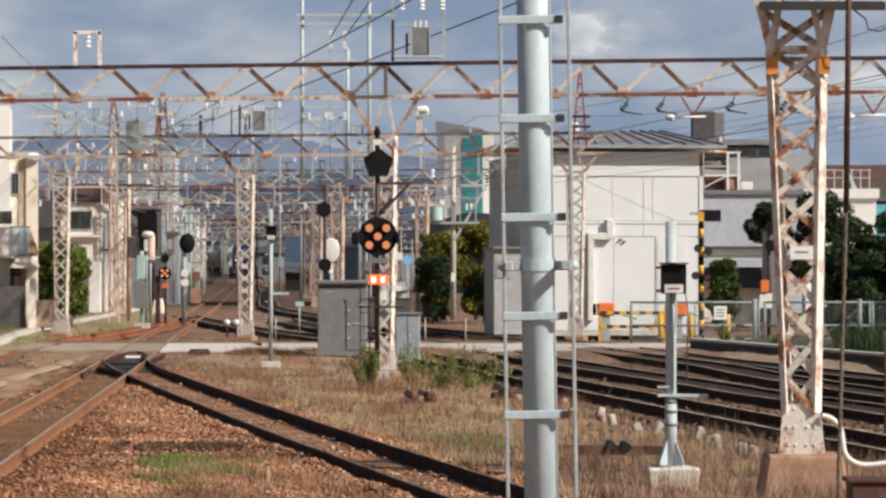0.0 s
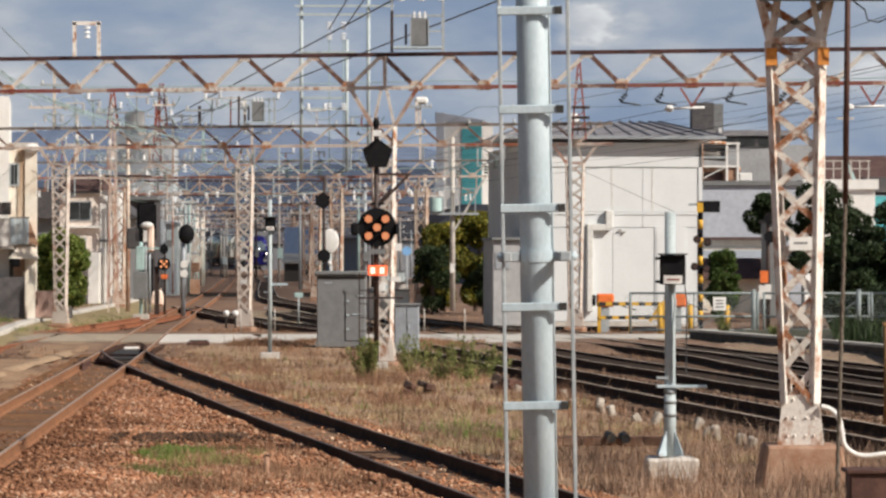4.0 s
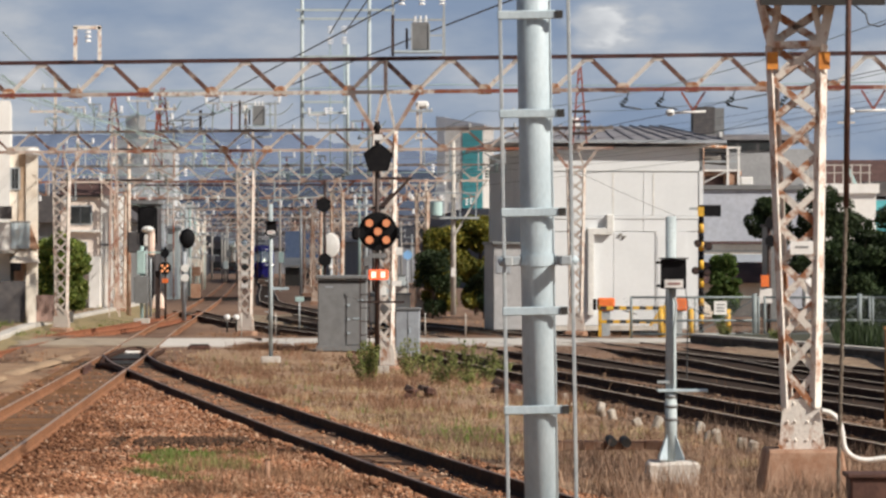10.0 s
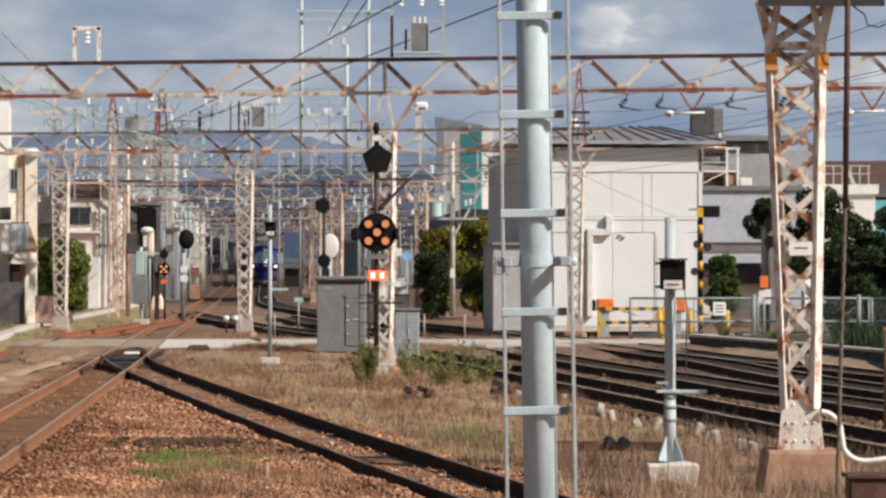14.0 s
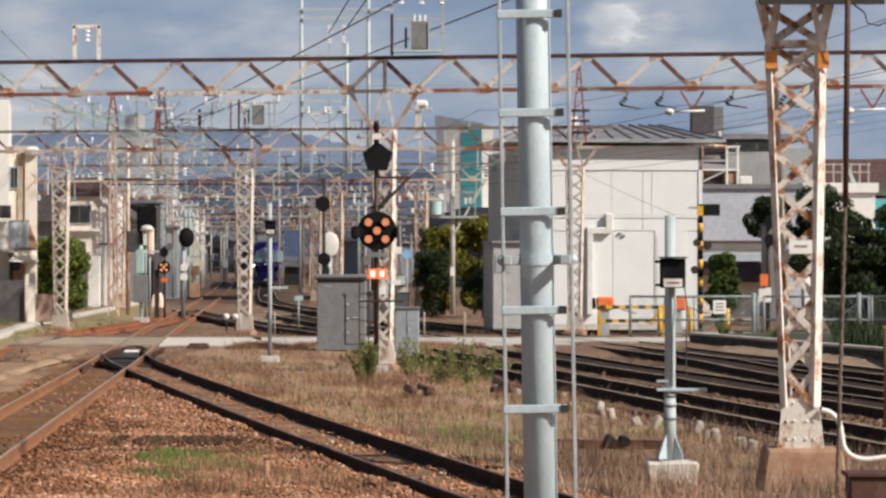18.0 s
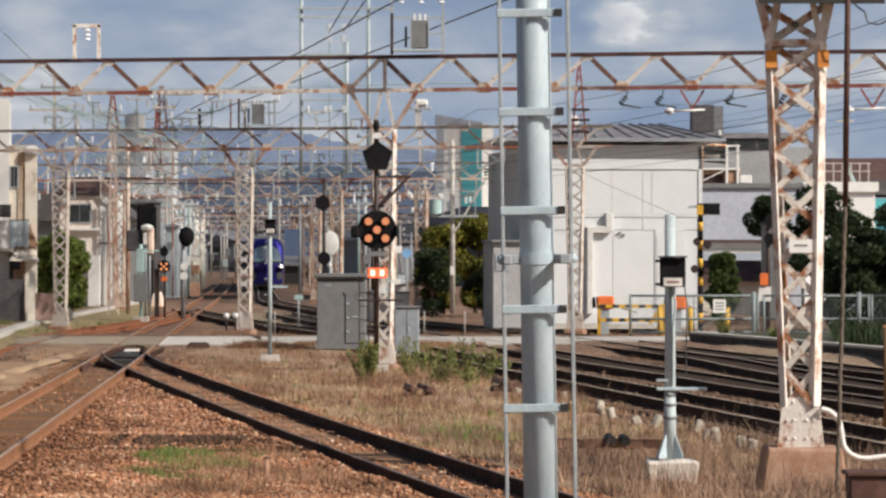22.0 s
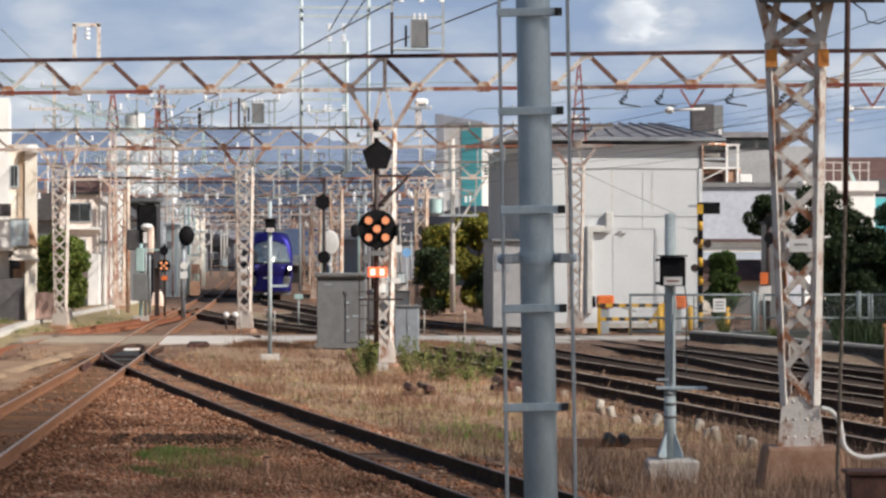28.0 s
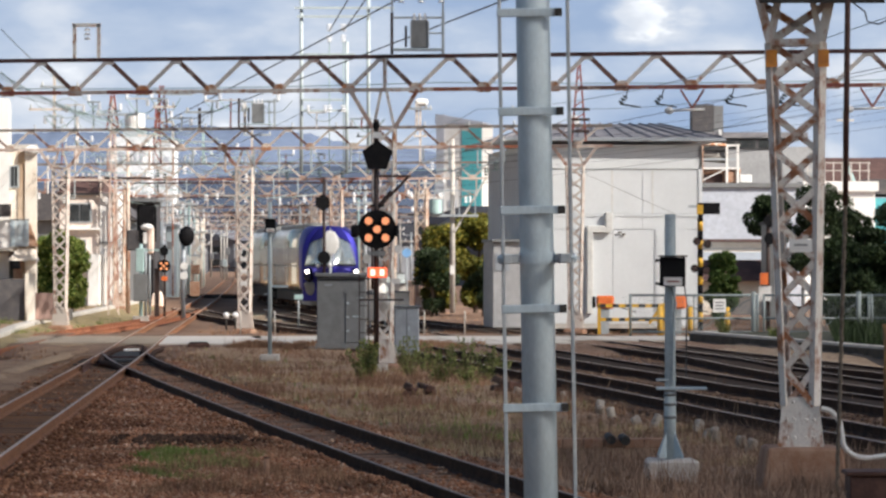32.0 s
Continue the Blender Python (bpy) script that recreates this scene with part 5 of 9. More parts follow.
# ---- level crossing ----
def crossing_gear():
    p = thing("crossing_warning_post", (8.5, 115.7, 0.0), "yellow and black striped level crossing post with lamps", "crossing signal")
    n = 13
    for i in range(n):
        z0 = 0.05 + 3.9 * i / n
        cylpart("stripe", (0, 0, z0), (0, 0, z0 + 3.9 / n), 0.085, M_YEL if i % 2 else M_BLACK, p)
    boxpart("sign_head", (0.28, -0.05, 4.08), (0.72, 0.12, 0.38), M_BLACK, p, "black signal head", bev=0.02)
    boxpart("sign_edge", (-0.02, -0.12, 4.05), (0.2, 0.04, 0.32), M_YEL, p)
    for x, z in ((-0.12, 3.0), (0.22, 2.9), (-0.2, 2.1), (0.18, 2.05)):
        bm = bmesh.new()
        add_cyl(bm, (x, -0.08, z), (x, -0.2, z), 0.13, n=20)
        lamp = part("warning_lamp", bm, M_BLACK, p)
        bm = bmesh.new()
        add_cyl(bm, (x, -0.2, z), (x, -0.215, z), 0.1, n=16)
        part("lens", bm, M_DARKPOLE, lamp)
    boxpart("bell_arm", (-0.25, -0.02, 4.15), (0.3, 0.06, 0.08), M_GALV_D, p)
    for x, y in ((5.25, 113.5), (7.55, 113.0)):
        m = thing("barrier_machine", (x, y, 0.0), "orange crossing barrier machine on a stand", "barrier machine", "barrier machines")
        boxpart("case", (0.0, 0, 1.02), (0.56, 0.42, 0.42), M_ORNG, m, bev=0.05)
        boxpart("stand", (0, 0, 0.4), (0.26, 0.26, 0.82), M_GALV_D, m)
        bm = bmesh.new()
        add_cyl(bm, (-0.32, -0.1, 1.02), (-0.42, -0.1, 1.02), 0.18, n=16)
        part("counterweight", bm, M_BLACK, m)
        tube("cable", [(0.28, -0.1, 0.95), (0.6, -0.1, 0.82), (1.0, -0.1, 0.7)], 0.02, M_WIRE, m)
    g = thing("crossing_guard_rail", (6.05, 112.2, 0.0), "yellow and black striped guard rail at the crossing", "guard rail")
    for z, ph in ((0.92, 0), (0.48, 1)):
        for i in range(10):
            x0 = -1.05 + 2.1 * i / 10
            boxpart("rail_stripe", (x0 + 0.105, 0, z), (0.21, 0.06, 0.11), M_YEL if (i + ph) % 2 else M_UNDER, g)
    for x in (-1.05, -0.05, 1.0):
        boxpart("post", (x, 0.05, 0.5), (0.10, 0.1, 1.0), M_YEL, g)
    bar("stay", (0.55, 0, 0.35), (0.95, 0, 0.9), 0.09, M_YEL, g)
    for x, y in ((6.9, 111.5), (7.85, 111.3), (9.0, 111.0)):
        b = thing("bollard", (x, y, 0.0), "yellow steel bollard at the crossing", "bollard", "crossing bollards")
        cylpart("post", (0, 0, 0), (0, 0, 0.86), 0.085, M_YEL, b)
        bm = bmesh.new()
        add_ball(bm, (0, 0, 0.86), 0.085, 12, (1, 1, 0.5))
        part("cap", bm, M_YEL, b, smooth=True)
    och = mat("weathered_ochre_post", (0.42, 0.22, 0.08), (0.20, 0.105, 0.06), 0.85, 0, 2.5, 0.2, (0.4, 0.65))
    b = thing("trackside_marker_post", (7.10, 56.0, -0.25), "weathered ochre marker post beside the running line", "marker post")
    cylpart("post", (0, 0, 0), (0, 0, 1.62), 0.06, och, b)
    boxpart("cap", (0, 0, 1.64), (0.14, 0.14, 0.05), och, b)
    for xa, xb in ((5.9, 9.9), (10.1, 13.4), (13.5, 19)):
        f = thing("mesh_fence", ((xa + xb) / 2, 110.3, 0.0), "galvanised tubular mesh fence panel at the crossing", "fence", "crossing fence panels")
        w = xb - xa
        for z in (1.28, 0.55, 0.12):
            cylpart("rail", (-w / 2, 0, z), (w / 2, 0, z), 0.035, M_FENCE, f)
        for x in (-w / 2, 0.0, w / 2):
            cylpart("post", (x, 0, 0), (x, 0, 1.32), 0.04 if x else 0.022, M_FENCE, f)
        bar("brace", (0.05, 0.02, 0.14), (w / 2 - 0.1, 0.02, 1.24), 0.025, M_FENCE, f)
        bm = bmesh.new()
        for i in range(int(w / 0.1)):
            x = -w / 2 + 0.1 * i
            for s in (-1, 1):
                add_cyl(bm, (x + 0.05 - s * 0.3, 0.02, 0.14), (x + 0.05 + s * 0.3, 0.02, 1.26), 0.0035, n=4)
        tagged(part("wire_mesh", bm, M_FENCE, f), kind="stuff")
        if xa < 6:
            pl = boxpart("notice_plate", (0.8, -0.06, 0.95), (0.4, 0.02, 0.42), M_WHITE, f, "white notice plate")
            for z in (0.1, 0.0, -0.1):
                boxpart("text_bar", (0.8, -0.076, 0.95 + z), (0.26, 0.006, 0.04), M_CAB, pl)
    y = thing("crossing_sign", (14.45, 112.0, 0.0), "yellow and black crossing sign on a dark post", "sign")
    cylpart("post", (0, 0, 0), (0, 0, 3.4), 0.05, M_DARKPOLE, y)
    for z in (3.2, 2.15):
        boxpart("board", (0, -0.06, z), (0.42, 0.03, 0.26), M_YEL, y, bev=0.01)
        for dx in (-0.1, 0.1):
            bar("band", (dx - 0.04, -0.08, z - 0.1), (dx + 0.06, -0.08, z + 0.1), 0.05, M_BLACK, y, h=0.006)
    for x in (9.75, 13.05):
        gp = thing("gate_post", (x, 110.0, 0.0), "thick galvanised gate post", "gate post")
        cylpart("post", (0, 0, 0), (0, 0, 1.4), 0.075, M_FENCE, gp)
    w = thing("crossing_signal_far", (10.95, 118.0, 0.0), "far crossing lamp post with dark lamps and an orange box", "crossing signal")
    cylpart("post", (0, 0, 0), (0, 0, 3.9), 0.07, M_DARKPOLE, w)
    for z in (3.7, 3.1):
        bm = bmesh.new()
        add_cyl(bm, (0.05, -0.06, z), (0.05, -0.2, z), 0.2, n=18)
        part("lamp", bm, M_BLACK, w)
    boxpart("orange_box", (-0.15, -0.1, 1.75), (0.26, 0.2, 0.4), M_ORNG, w)
    boxpart("sign_plate", (-0.12, -0.12, 1.25), (0.42, 0.03, 0.5), M_WHITE, w)


crossing_gear()


# ---- plants ----
def leaf_cloud(rng, blobs, n, size, flat=0.75):
    """Many small leaves scattered through uneven lumps."""
    c = np.array([b[:3] for b in blobs])
    r = np.array([b[3] for b in blobs])
    k = rng.choice(len(blobs), n, p=r ** 2 / (r ** 2).sum())
    d = rng.normal(size=(n, 3))
    d /= np.linalg.norm(d, axis=1)[:, None]
    rad = r[k] * rng.uniform(0.45, 1.08, n) ** 0.6
    p = c[k] + d * rad[:, None] * np.array([1, 1, flat])
    a = rng.normal(size=(n, 3))
    a /= np.linalg.norm(a, axis=1)[:, None]
    b = np.cross(a, rng.normal(size=(n, 3)))
    b /= np.linalg.norm(b, axis=1)[:, None]
    s = size * rng.uniform(0.6, 1.3, n)[:, None]
    v = np.stack([p - a * s, p + b * s * 0.5, p + a * s, p - b * s * 0.5], 1).reshape(-1, 3)
    f = np.arange(n * 4).reshape(-1, 4)
    return v, f


def tree(at, h, w, seed, leaves, label, n=5000, size=0.09, trunk=0.14, name="tree", low=0.35, depth=1.0, blobs=16):
    rng = np.random.default_rng(seed)
    t = thing(name, at, label, "tree" if name == "tree" else name)
    bm = bmesh.new()
    add_cyl(bm, (0, 0, -0.1), (0.05 * w, 0, h * 0.6), trunk, trunk * 0.45, 9)
    part("trunk", bm, M_BARK, t)
    bl = []
    for i in range(blobs):
        z = h * rng.uniform(low, 0.92)
        fr = 1 - ((z / h - 0.55) / 0.6) ** 2
        a = rng.uniform(0, 6.28)
        q = rng.uniform(0.1, 0.36) * w * max(0.35, fr)
        bl.append((math.cos(a) * q, math.sin(a) * q * depth, z, rng.uniform(0.10, 0.23) * w * (20 / max(20, blobs)) ** 0.3))
    for b in bl[:6]:
        bm = bmesh.new()
        add_cyl(bm, (0, 0, h * 0.3), b[:3], trunk * 0.4, trunk * 0.12, 6)
        part("limb", bm, M_BARK, t)
    v, f = leaf_cloud(rng, bl, n, size)
    cr = stuff_mesh("crown", v, f, leaves)
    cr.parent = t
    return t


tree((-16.1, 140, 0.2), 3.2, 2.6, 9, M_LEAF_B, "green bushy tree in the house garden", 9000, 0.1, 0.1, low=0.1, blobs=26)
tree((-15.15, 139, 0.2), 3.5, 2.6, 1, M_LEAF_B, "clipped green bushy tree beside the house", 9000, 0.09, 0.1, low=0.12, blobs=26)
tree((-15.45, 146, 0.2), 2.1, 1.7, 2, M_LEAF_B, "low green shrub beside the verge", 4000, 0.08, 0.06, low=0.1, name="shrub", blobs=14)
tree((0.0, 160, 0.0), 3.9, 3.2, 3, M_LEAF_Y, "autumn tree turning yellow beyond the crossing", 18000, 0.10, 0.12, low=0.10, blobs=46)
tree((1.5, 161, 0.0), 4.6, 3.4, 4, M_LEAF_Y, "taller autumn tree turning yellow", 19000, 0.10, 0.12, low=0.12, blobs=46)
tree((-0.5, 158, -0.1), 3.5, 2.4, 5, M_LEAF_D, "dark shaded shrub under the autumn trees", 5000, 0.08, 0.08, low=0.1, name="shrub", blobs=16)
tree((1.8, 157, -0.1), 2.6, 2.3, 15, M_LEAF_D, "dark shaded shrub at the fence", 5000, 0.08, 0.08, low=0.1, name="shrub", blobs=16)
tree((14.0, 150, 0), 5.3, 2.7, 6, M_LEAF_D, "dark evergreen tree in front of the warehouse", 9000, 0.09, 0.16, low=0.66, blobs=22)
tree((16.0, 149, 0), 5.6, 3.6, 16, M_LEAF_D, "dark evergreen tree in front of the works", 10000, 0.09, 0.16, low=0.3, blobs=26)
tree((11.15, 139, 0), 2.65, 1.8, 7, M_LEAF, "rounded green tree behind the crossing", 15000, 0.085, 0.12, low=0.05, blobs=36)
for i, (x, y, h, w) in enumerate(((15.0, 128, 4.4, 3.0), (16.6, 129, 4.5, 3.6), (18.2, 130, 4.5, 3.8), (14.3, 126, 3.2, 2.2), (15.9, 125, 3.3, 2.8), (14.9, 123, 1.9, 2.6), (16.6, 122, 2.0, 2.8))):
    tree((x, y, 0), h, w, 20 + i, M_LEAF_D, "dark evergreen tree behind the fence", 9000, 0.1, 0.16, low=0.06, blobs=26)


for i, (x, y, h, w) in enumerate(((13.0, 113.2, 1.2, 1.5), (14.2, 113.6, 1.3, 1.8), (15.5, 113.4, 1.2, 1.8), (16.6, 114, 1.5, 1.6))):
    tree((x, y, 0), h, w, 60 + i, M_LEAF_D, "dark clipped hedge shrub behind the fence", 5000, 0.07, 0.05, name="shrub", low=0.08, blobs=18)


def bush(at, h, w, seed, leaves, label, n=260):
    """Straggling stems that fan out from one foot, with small leaves along them."""
    rng = np.random.default_rng(seed)
    t = thing("shrub", at, label, "shrub")
    blobs = []
    for i in range(9):
        a, q = rng.uniform(0, 6.28), rng.uniform(0.05, 0.5) * w
        tip = (math.cos(a) * q, math.sin(a) * q, h * rng.uniform(0.6, 1.0) * (1 - 0.3 * (2 * q / w) ** 2))
        bm = bmesh.new()
        add_cyl(bm, (tip[0] * 0.3, tip[1] * 0.3, -0.05), tip, 0.012, 0.004, 5)
        part("stem", bm, M_BARK, t)
        for u in (0.08, 0.22, 0.38, 0.55, 0.72, 0.87, 1.0):
            blobs.append((tip[0] * (0.3 + 0.7 * u), tip[1] * (0.3 + 0.7 * u), tip[2] * u, rng.uniform(0.05, 0.13) * w * (1.15 - 0.45 * u)))
    v, f = leaf_cloud(rng, blobs, n * 5, 0.032, 0.9)
    c = stuff_mesh("foliage", v, f, leaves)
    c.parent = t
    return t


bush((8.35, 104.2, 0.2), 0.45, 0.8, 33, M_SHRUB, "low green weed growing over the kerb", 200)
bush((9.3, 99.0, 0.2), 0.3, 0.7, 34, M_SHRUB, "low green weed growing over the kerb", 160)
bush((-1.66, 76.5, -0.2), 0.98, 0.95, 31, M_SHRUB, "olive green shrub at the foot of the signal", 640)
for i, (x, y, h, w) in enumerate(((-0.75, 80, 1.0, 1.0), (-0.35, 83, 0.7, 0.8), (0.2, 79, 0.75, 0.9), (0.55, 81, 0.95, 0.9), (1.0, 78, 0.8, 0.8), (1.3, 80, 0.55, 0.7), (-0.1, 76, 0.45, 0.9), (0.6, 75, 0.4, 1.0))):
    bush((x, y, -0.2), h, w, 40 + i, M_SHRUB, "straggling green weed shrub in dry grass", 170)


def blades(name, spots, h, seed, material, label, lean=0.7, wid=0.012, tuft=6):
    """Blades of grass gathered in small tufts that lean every way."""
    rng = np.random.default_rng(seed)
    n = len(spots)
    p = np.array(spots)
    own = rng.uniform(0, 1, n) < 0.35
    lead = (np.arange(n) // tuft) * tuft
    q = p[lead] + np.concatenate([rng.normal(0, 0.06, (n, 2)) * [1, 1.6], np.zeros((n, 1))], 1)
    p = np.where(own[:, None], p, q)
    hh = h * rng.uniform(0.4, 1.15, n) * rng.uniform(0.6, 1.25, n)[lead]
    a = rng.uniform(0, 6.28, n)
    dirv = np.stack([np.cos(a), np.sin(a), np.zeros(n)], 1)
    o = np.stack([-np.sin(a * 1.7), np.cos(a * 1.7) * 0.4, np.zeros(n)], 1) * (wid * rng.uniform(0.6, 1.4, n))[:, None]
    tip = p + dirv * (hh * lean * rng.uniform(0, 1, n))[:, None] + np.array([0, 0, 1]) * hh[:, None]
    v = np.stack([p - o, p + o, tip], 1).reshape(-1, 3)
    f = np.arange(n * 3).reshape(-1, 3)
    return tagged(stuff_mesh(name, v, f, material), label, "grass", kind="stuff")


def heap(x, y):
    """The ballast lies heaped between the straight track and the siding, almost to the rail heads."""
    a, b = x - (T0(y) + 0.62), (T1(y) - 0.62) - x
    return 0.10 * np.clip(np.minimum(a, b) / 0.25, 0, 1)


def scatter(n, y0, y1, ok, seed, xl=-0.135, xr=0.135):
    """Spots on the ground in a wedge ahead, thicker nearby, kept where ok(x, y)."""
    rng = np.random.default_rng(seed)
    u = rng.uniform(0, 1, n)
    y = 1 / (1 / y0 + u * (1 / y1 - 1 / y0))
    x = rng.uniform(xl, xr, n) * y
    k = ok(x, y)
    x, y = x[k], y[k]
    return np.stack([x, y, ground_z(x, y) + heap(x, y)], 1)


def patch(x, y, s, seed):
    return np.sin(x * s + seed) * np.sin(y * s * 0.55 + seed * 2.1) + 0.5 * np.sin(x * s * 2.3 + y * s + seed)


mid = lambda x, y: (x > T1(y) + 1.25) & (x < T2(y) - 1.3) & (y > 36)
near_r = lambda x, y: (x > T1(y) + 1.7) & (x < T2(y) - 1.0) & (y < 56)
blades("dry_grass", scatter(60000, 50, 98, lambda x, y: mid(x, y) & (patch(x, y, 1.1, 7) > -0.55), 1), 0.085, 1, M_GRASS, "dry brown grass between the tracks")
blades("dry_grass", scatter(15000, 60, 95, lambda x, y: mid(x, y) & (patch(x, y, 0.9, 3) > 0.35), 2), 0.26, 2, M_GRASS, "taller dry weeds between the tracks")
blades("dry_reeds", scatter(17000, 39, 55, lambda x, y: near_r(x, y) & (patch(x, y, 1.3, 1) > -0.45), 3), 0.42, 3, M_REED, "tall dry brown reeds beside the post", 0.85, 0.0065)
blades("dry_grass", scatter(30000, 38, 46, lambda x, y: (np.abs(x + 2.1) < 1.3 + 0.3 * np.sin(y * 3)) & (patch(x, y, 2.1, 5) > -0.3) & (np.abs(x - T1(y)) > 1.0), 71), 0.16, 71, M_GRASS, "dead grass on the near ballast", 0.8, 0.008)
blades("dry_grass", scatter(24000, 52, 98, lambda x, y: (x > TL(y) + 1.2) & (x < T0(y) - 0.8) & (patch(x, y, 1.2, 2) > -0.1), 72), 0.07, 72, M_GRASS, "sparse dry grass on the trodden earth", 0.8)
blades("dead_weeds", scatter(26000, 39, 96, lambda x, y: mid(x, y) & (patch(x, y, 1.5, 12) > 0.25), 81), 0.2, 81, M_WEED_D, "dark dead weeds tangled in the dry grass", 0.9, 0.007)
blades("dead_weeds", scatter(9000, 38, 58, lambda x, y: near_r(x, y) & (patch(x, y, 2.3, 3) > 0.0), 82), 0.34, 82, M_WEED_D, "taller dark dead stalks beside the post", 0.9, 0.0055)
blades("dry_grass", scatter(26000, 36, 58, near_r, 4), 0.09, 4, M_GRASS, "short dry grass on the near ground")
green1 = lambda x, y: (((x + 3.1) / 0.82) ** 2 + ((y - 44.2) / 3.6) ** 2 < 1.0 + 0.4 * patch(x, y, 2, 1))
green2 = lambda x, y: (((x - 0.5) / 0.72) ** 2 + ((y - 53.6) / 2.8) ** 2 < 1 + 0.4 * patch(x, y, 2, 2))
blades("straw_grass", scatter(52000, 47, 97, lambda x, y: mid(x, y) & (patch(x, y, 1.0, 21) > -0.2), 95), 0.13, 95, M_STRAW, "pale straw-coloured grass matted between the tracks", 0.9, 0.011)
blades("weedy_tufts", scatter(5500, 52, 96, lambda x, y: mid(x, y) & (patch(x, y, 1.7, 9) > 0.55), 31), 0.2, 31, M_GRASS_G, "green-brown weed tufts in the dry grass")
blades("dry_weeds", scatter(2600, 58, 96, lambda x, y: (x > T2(y) - 0.3) & (x < T2C(y)) & (patch(x, y, 1.9, 4) > 0.15), 41), 0.26, 41, M_GRASS, "thin dry weeds standing among the rails")
blades("green_grass", scatter(30000, 40, 49, lambda x, y: (((x + 3.5) / 0.42) ** 2 + ((y - 45.6) / 1.7) ** 2 < 0.8 + 0.6 * patch(x, y, 2.6, 1)), 5, -0.1, -0.04), 0.10, 5, M_GRASS_G, "patch of short green grass on the ballast")
blades("olive_grass", scatter(24000, 39.5, 48, lambda x, y: green1(x, y) & (patch(x, y, 3.1, 4) > 0.1), 15, -0.1, -0.03), 0.13, 15, M_SHRUB, "thin olive grass among the ballast stones", 0.8, 0.007)
blades("green_grass", scatter(60000, 46, 62, lambda x, y: green2(x, y) & (patch(x, y, 3.3, 6) > -0.5), 6), 0.13, 6, M_GRASS_G, "patch of fading green grass")
blades("crossing_weeds", scatter(60000, 97.2, 100.6, lambda x, y: (x > -6.0) & (x < 1.2) & (patch(x, y, 1.6, 6) > -0.1), 93), 0.17, 93, M_GRASS, "dry weeds along the near edge of the crossing", 0.8)
blades("kerb_grass", scatter(26000, 84, 150, lambda x, y: (x > KERB(y) + 0.17) & (x < TL(y) - 0.75) & (patch(x, y, 1.4, 8) > -0.1), 91, -0.2, -0.07) + np.array([0, 0, 0.1]), 0.16, 91, M_SHRUB, "yellow-green grass at the foot of the kerb")
blades("dark_weeds", scatter(9000, 84, 98, lambda x, y: (x > EDGE(y) + 2.25) & (x < EDGE(y) + 4.5) & (x > 0.112 * y), 94, 0.09, 0.14) + np.array([0, 0, 0.42]), 0.55, 94, M_LEAF_D, "dark green weeds behind the kerb", 0.7, 0.03)
blades("russet_weeds", scatter(60000, 62, 98, lambda x, y: mid(x, y) & (patch(x, y, 0.8, 15) > 0.45), 92), 0.40, 92, M_RUSSET, "soft russet dead weeds in loose clumps", 0.9, 0.006, 14)
blades("verge_weeds", scatter(30000, 80, 165, lambda x, y: (x < KERB(y) - 0.25) & (x > KERB(y) - 2.2), 7, -0.2, -0.07) + np.array([0, 0, 0.36]), 0.2, 7, M_SHRUB, "weeds on the raised verge")
blades("dry_grass", scatter(26000, 88, 170, lambda x, y: (x < T0(y) + 30) & (np.abs(patch(x, y, 0.5, 5)) > 0.5) & (np.abs(x - T0(y)) > 1.3) & (np.abs(x - T3(y)) > 1.3) & (np.abs(y - 105) > 7), 8),
       0.16, 8, M_GRASS, "scattered dry weeds beyond the crossing")


def ballast_bed():
    """Crushed fines under the loose stones of the near ballast."""
    m = mat("ballast_fines", (0.30, 0.145, 0.08), (0.20, 0.095, 0.055), 0.95, 0, 1.1, 0.6, (0.35, 0.65), 0.25, bscale=22)
    ys = np.linspace(34, 92, 120)
    rows = []
    for y in ys:
        b = float(T1(min(y, 91))) + 1.4 + 0.15 * math.sin(y * 1.7)
        xs = np.linspace(-0.14 * y, max(b, -0.139 * y), 30)
        rows.append(np.stack([xs, np.full(30, y), ground_z(xs, y) + 0.007 + heap(xs, np.full(30, y))], 1))
    i = (np.arange(119)[:, None] * 30 + np.arange(29)[None, :]).ravel()
    tagged(stuff_mesh("ballast_bed", np.concatenate(rows), np.stack([i, i + 1, i + 31, i + 30], -1), m), "reddish crushed fines under the loose ballast", "ballast", kind="structure")


ballast_bed()


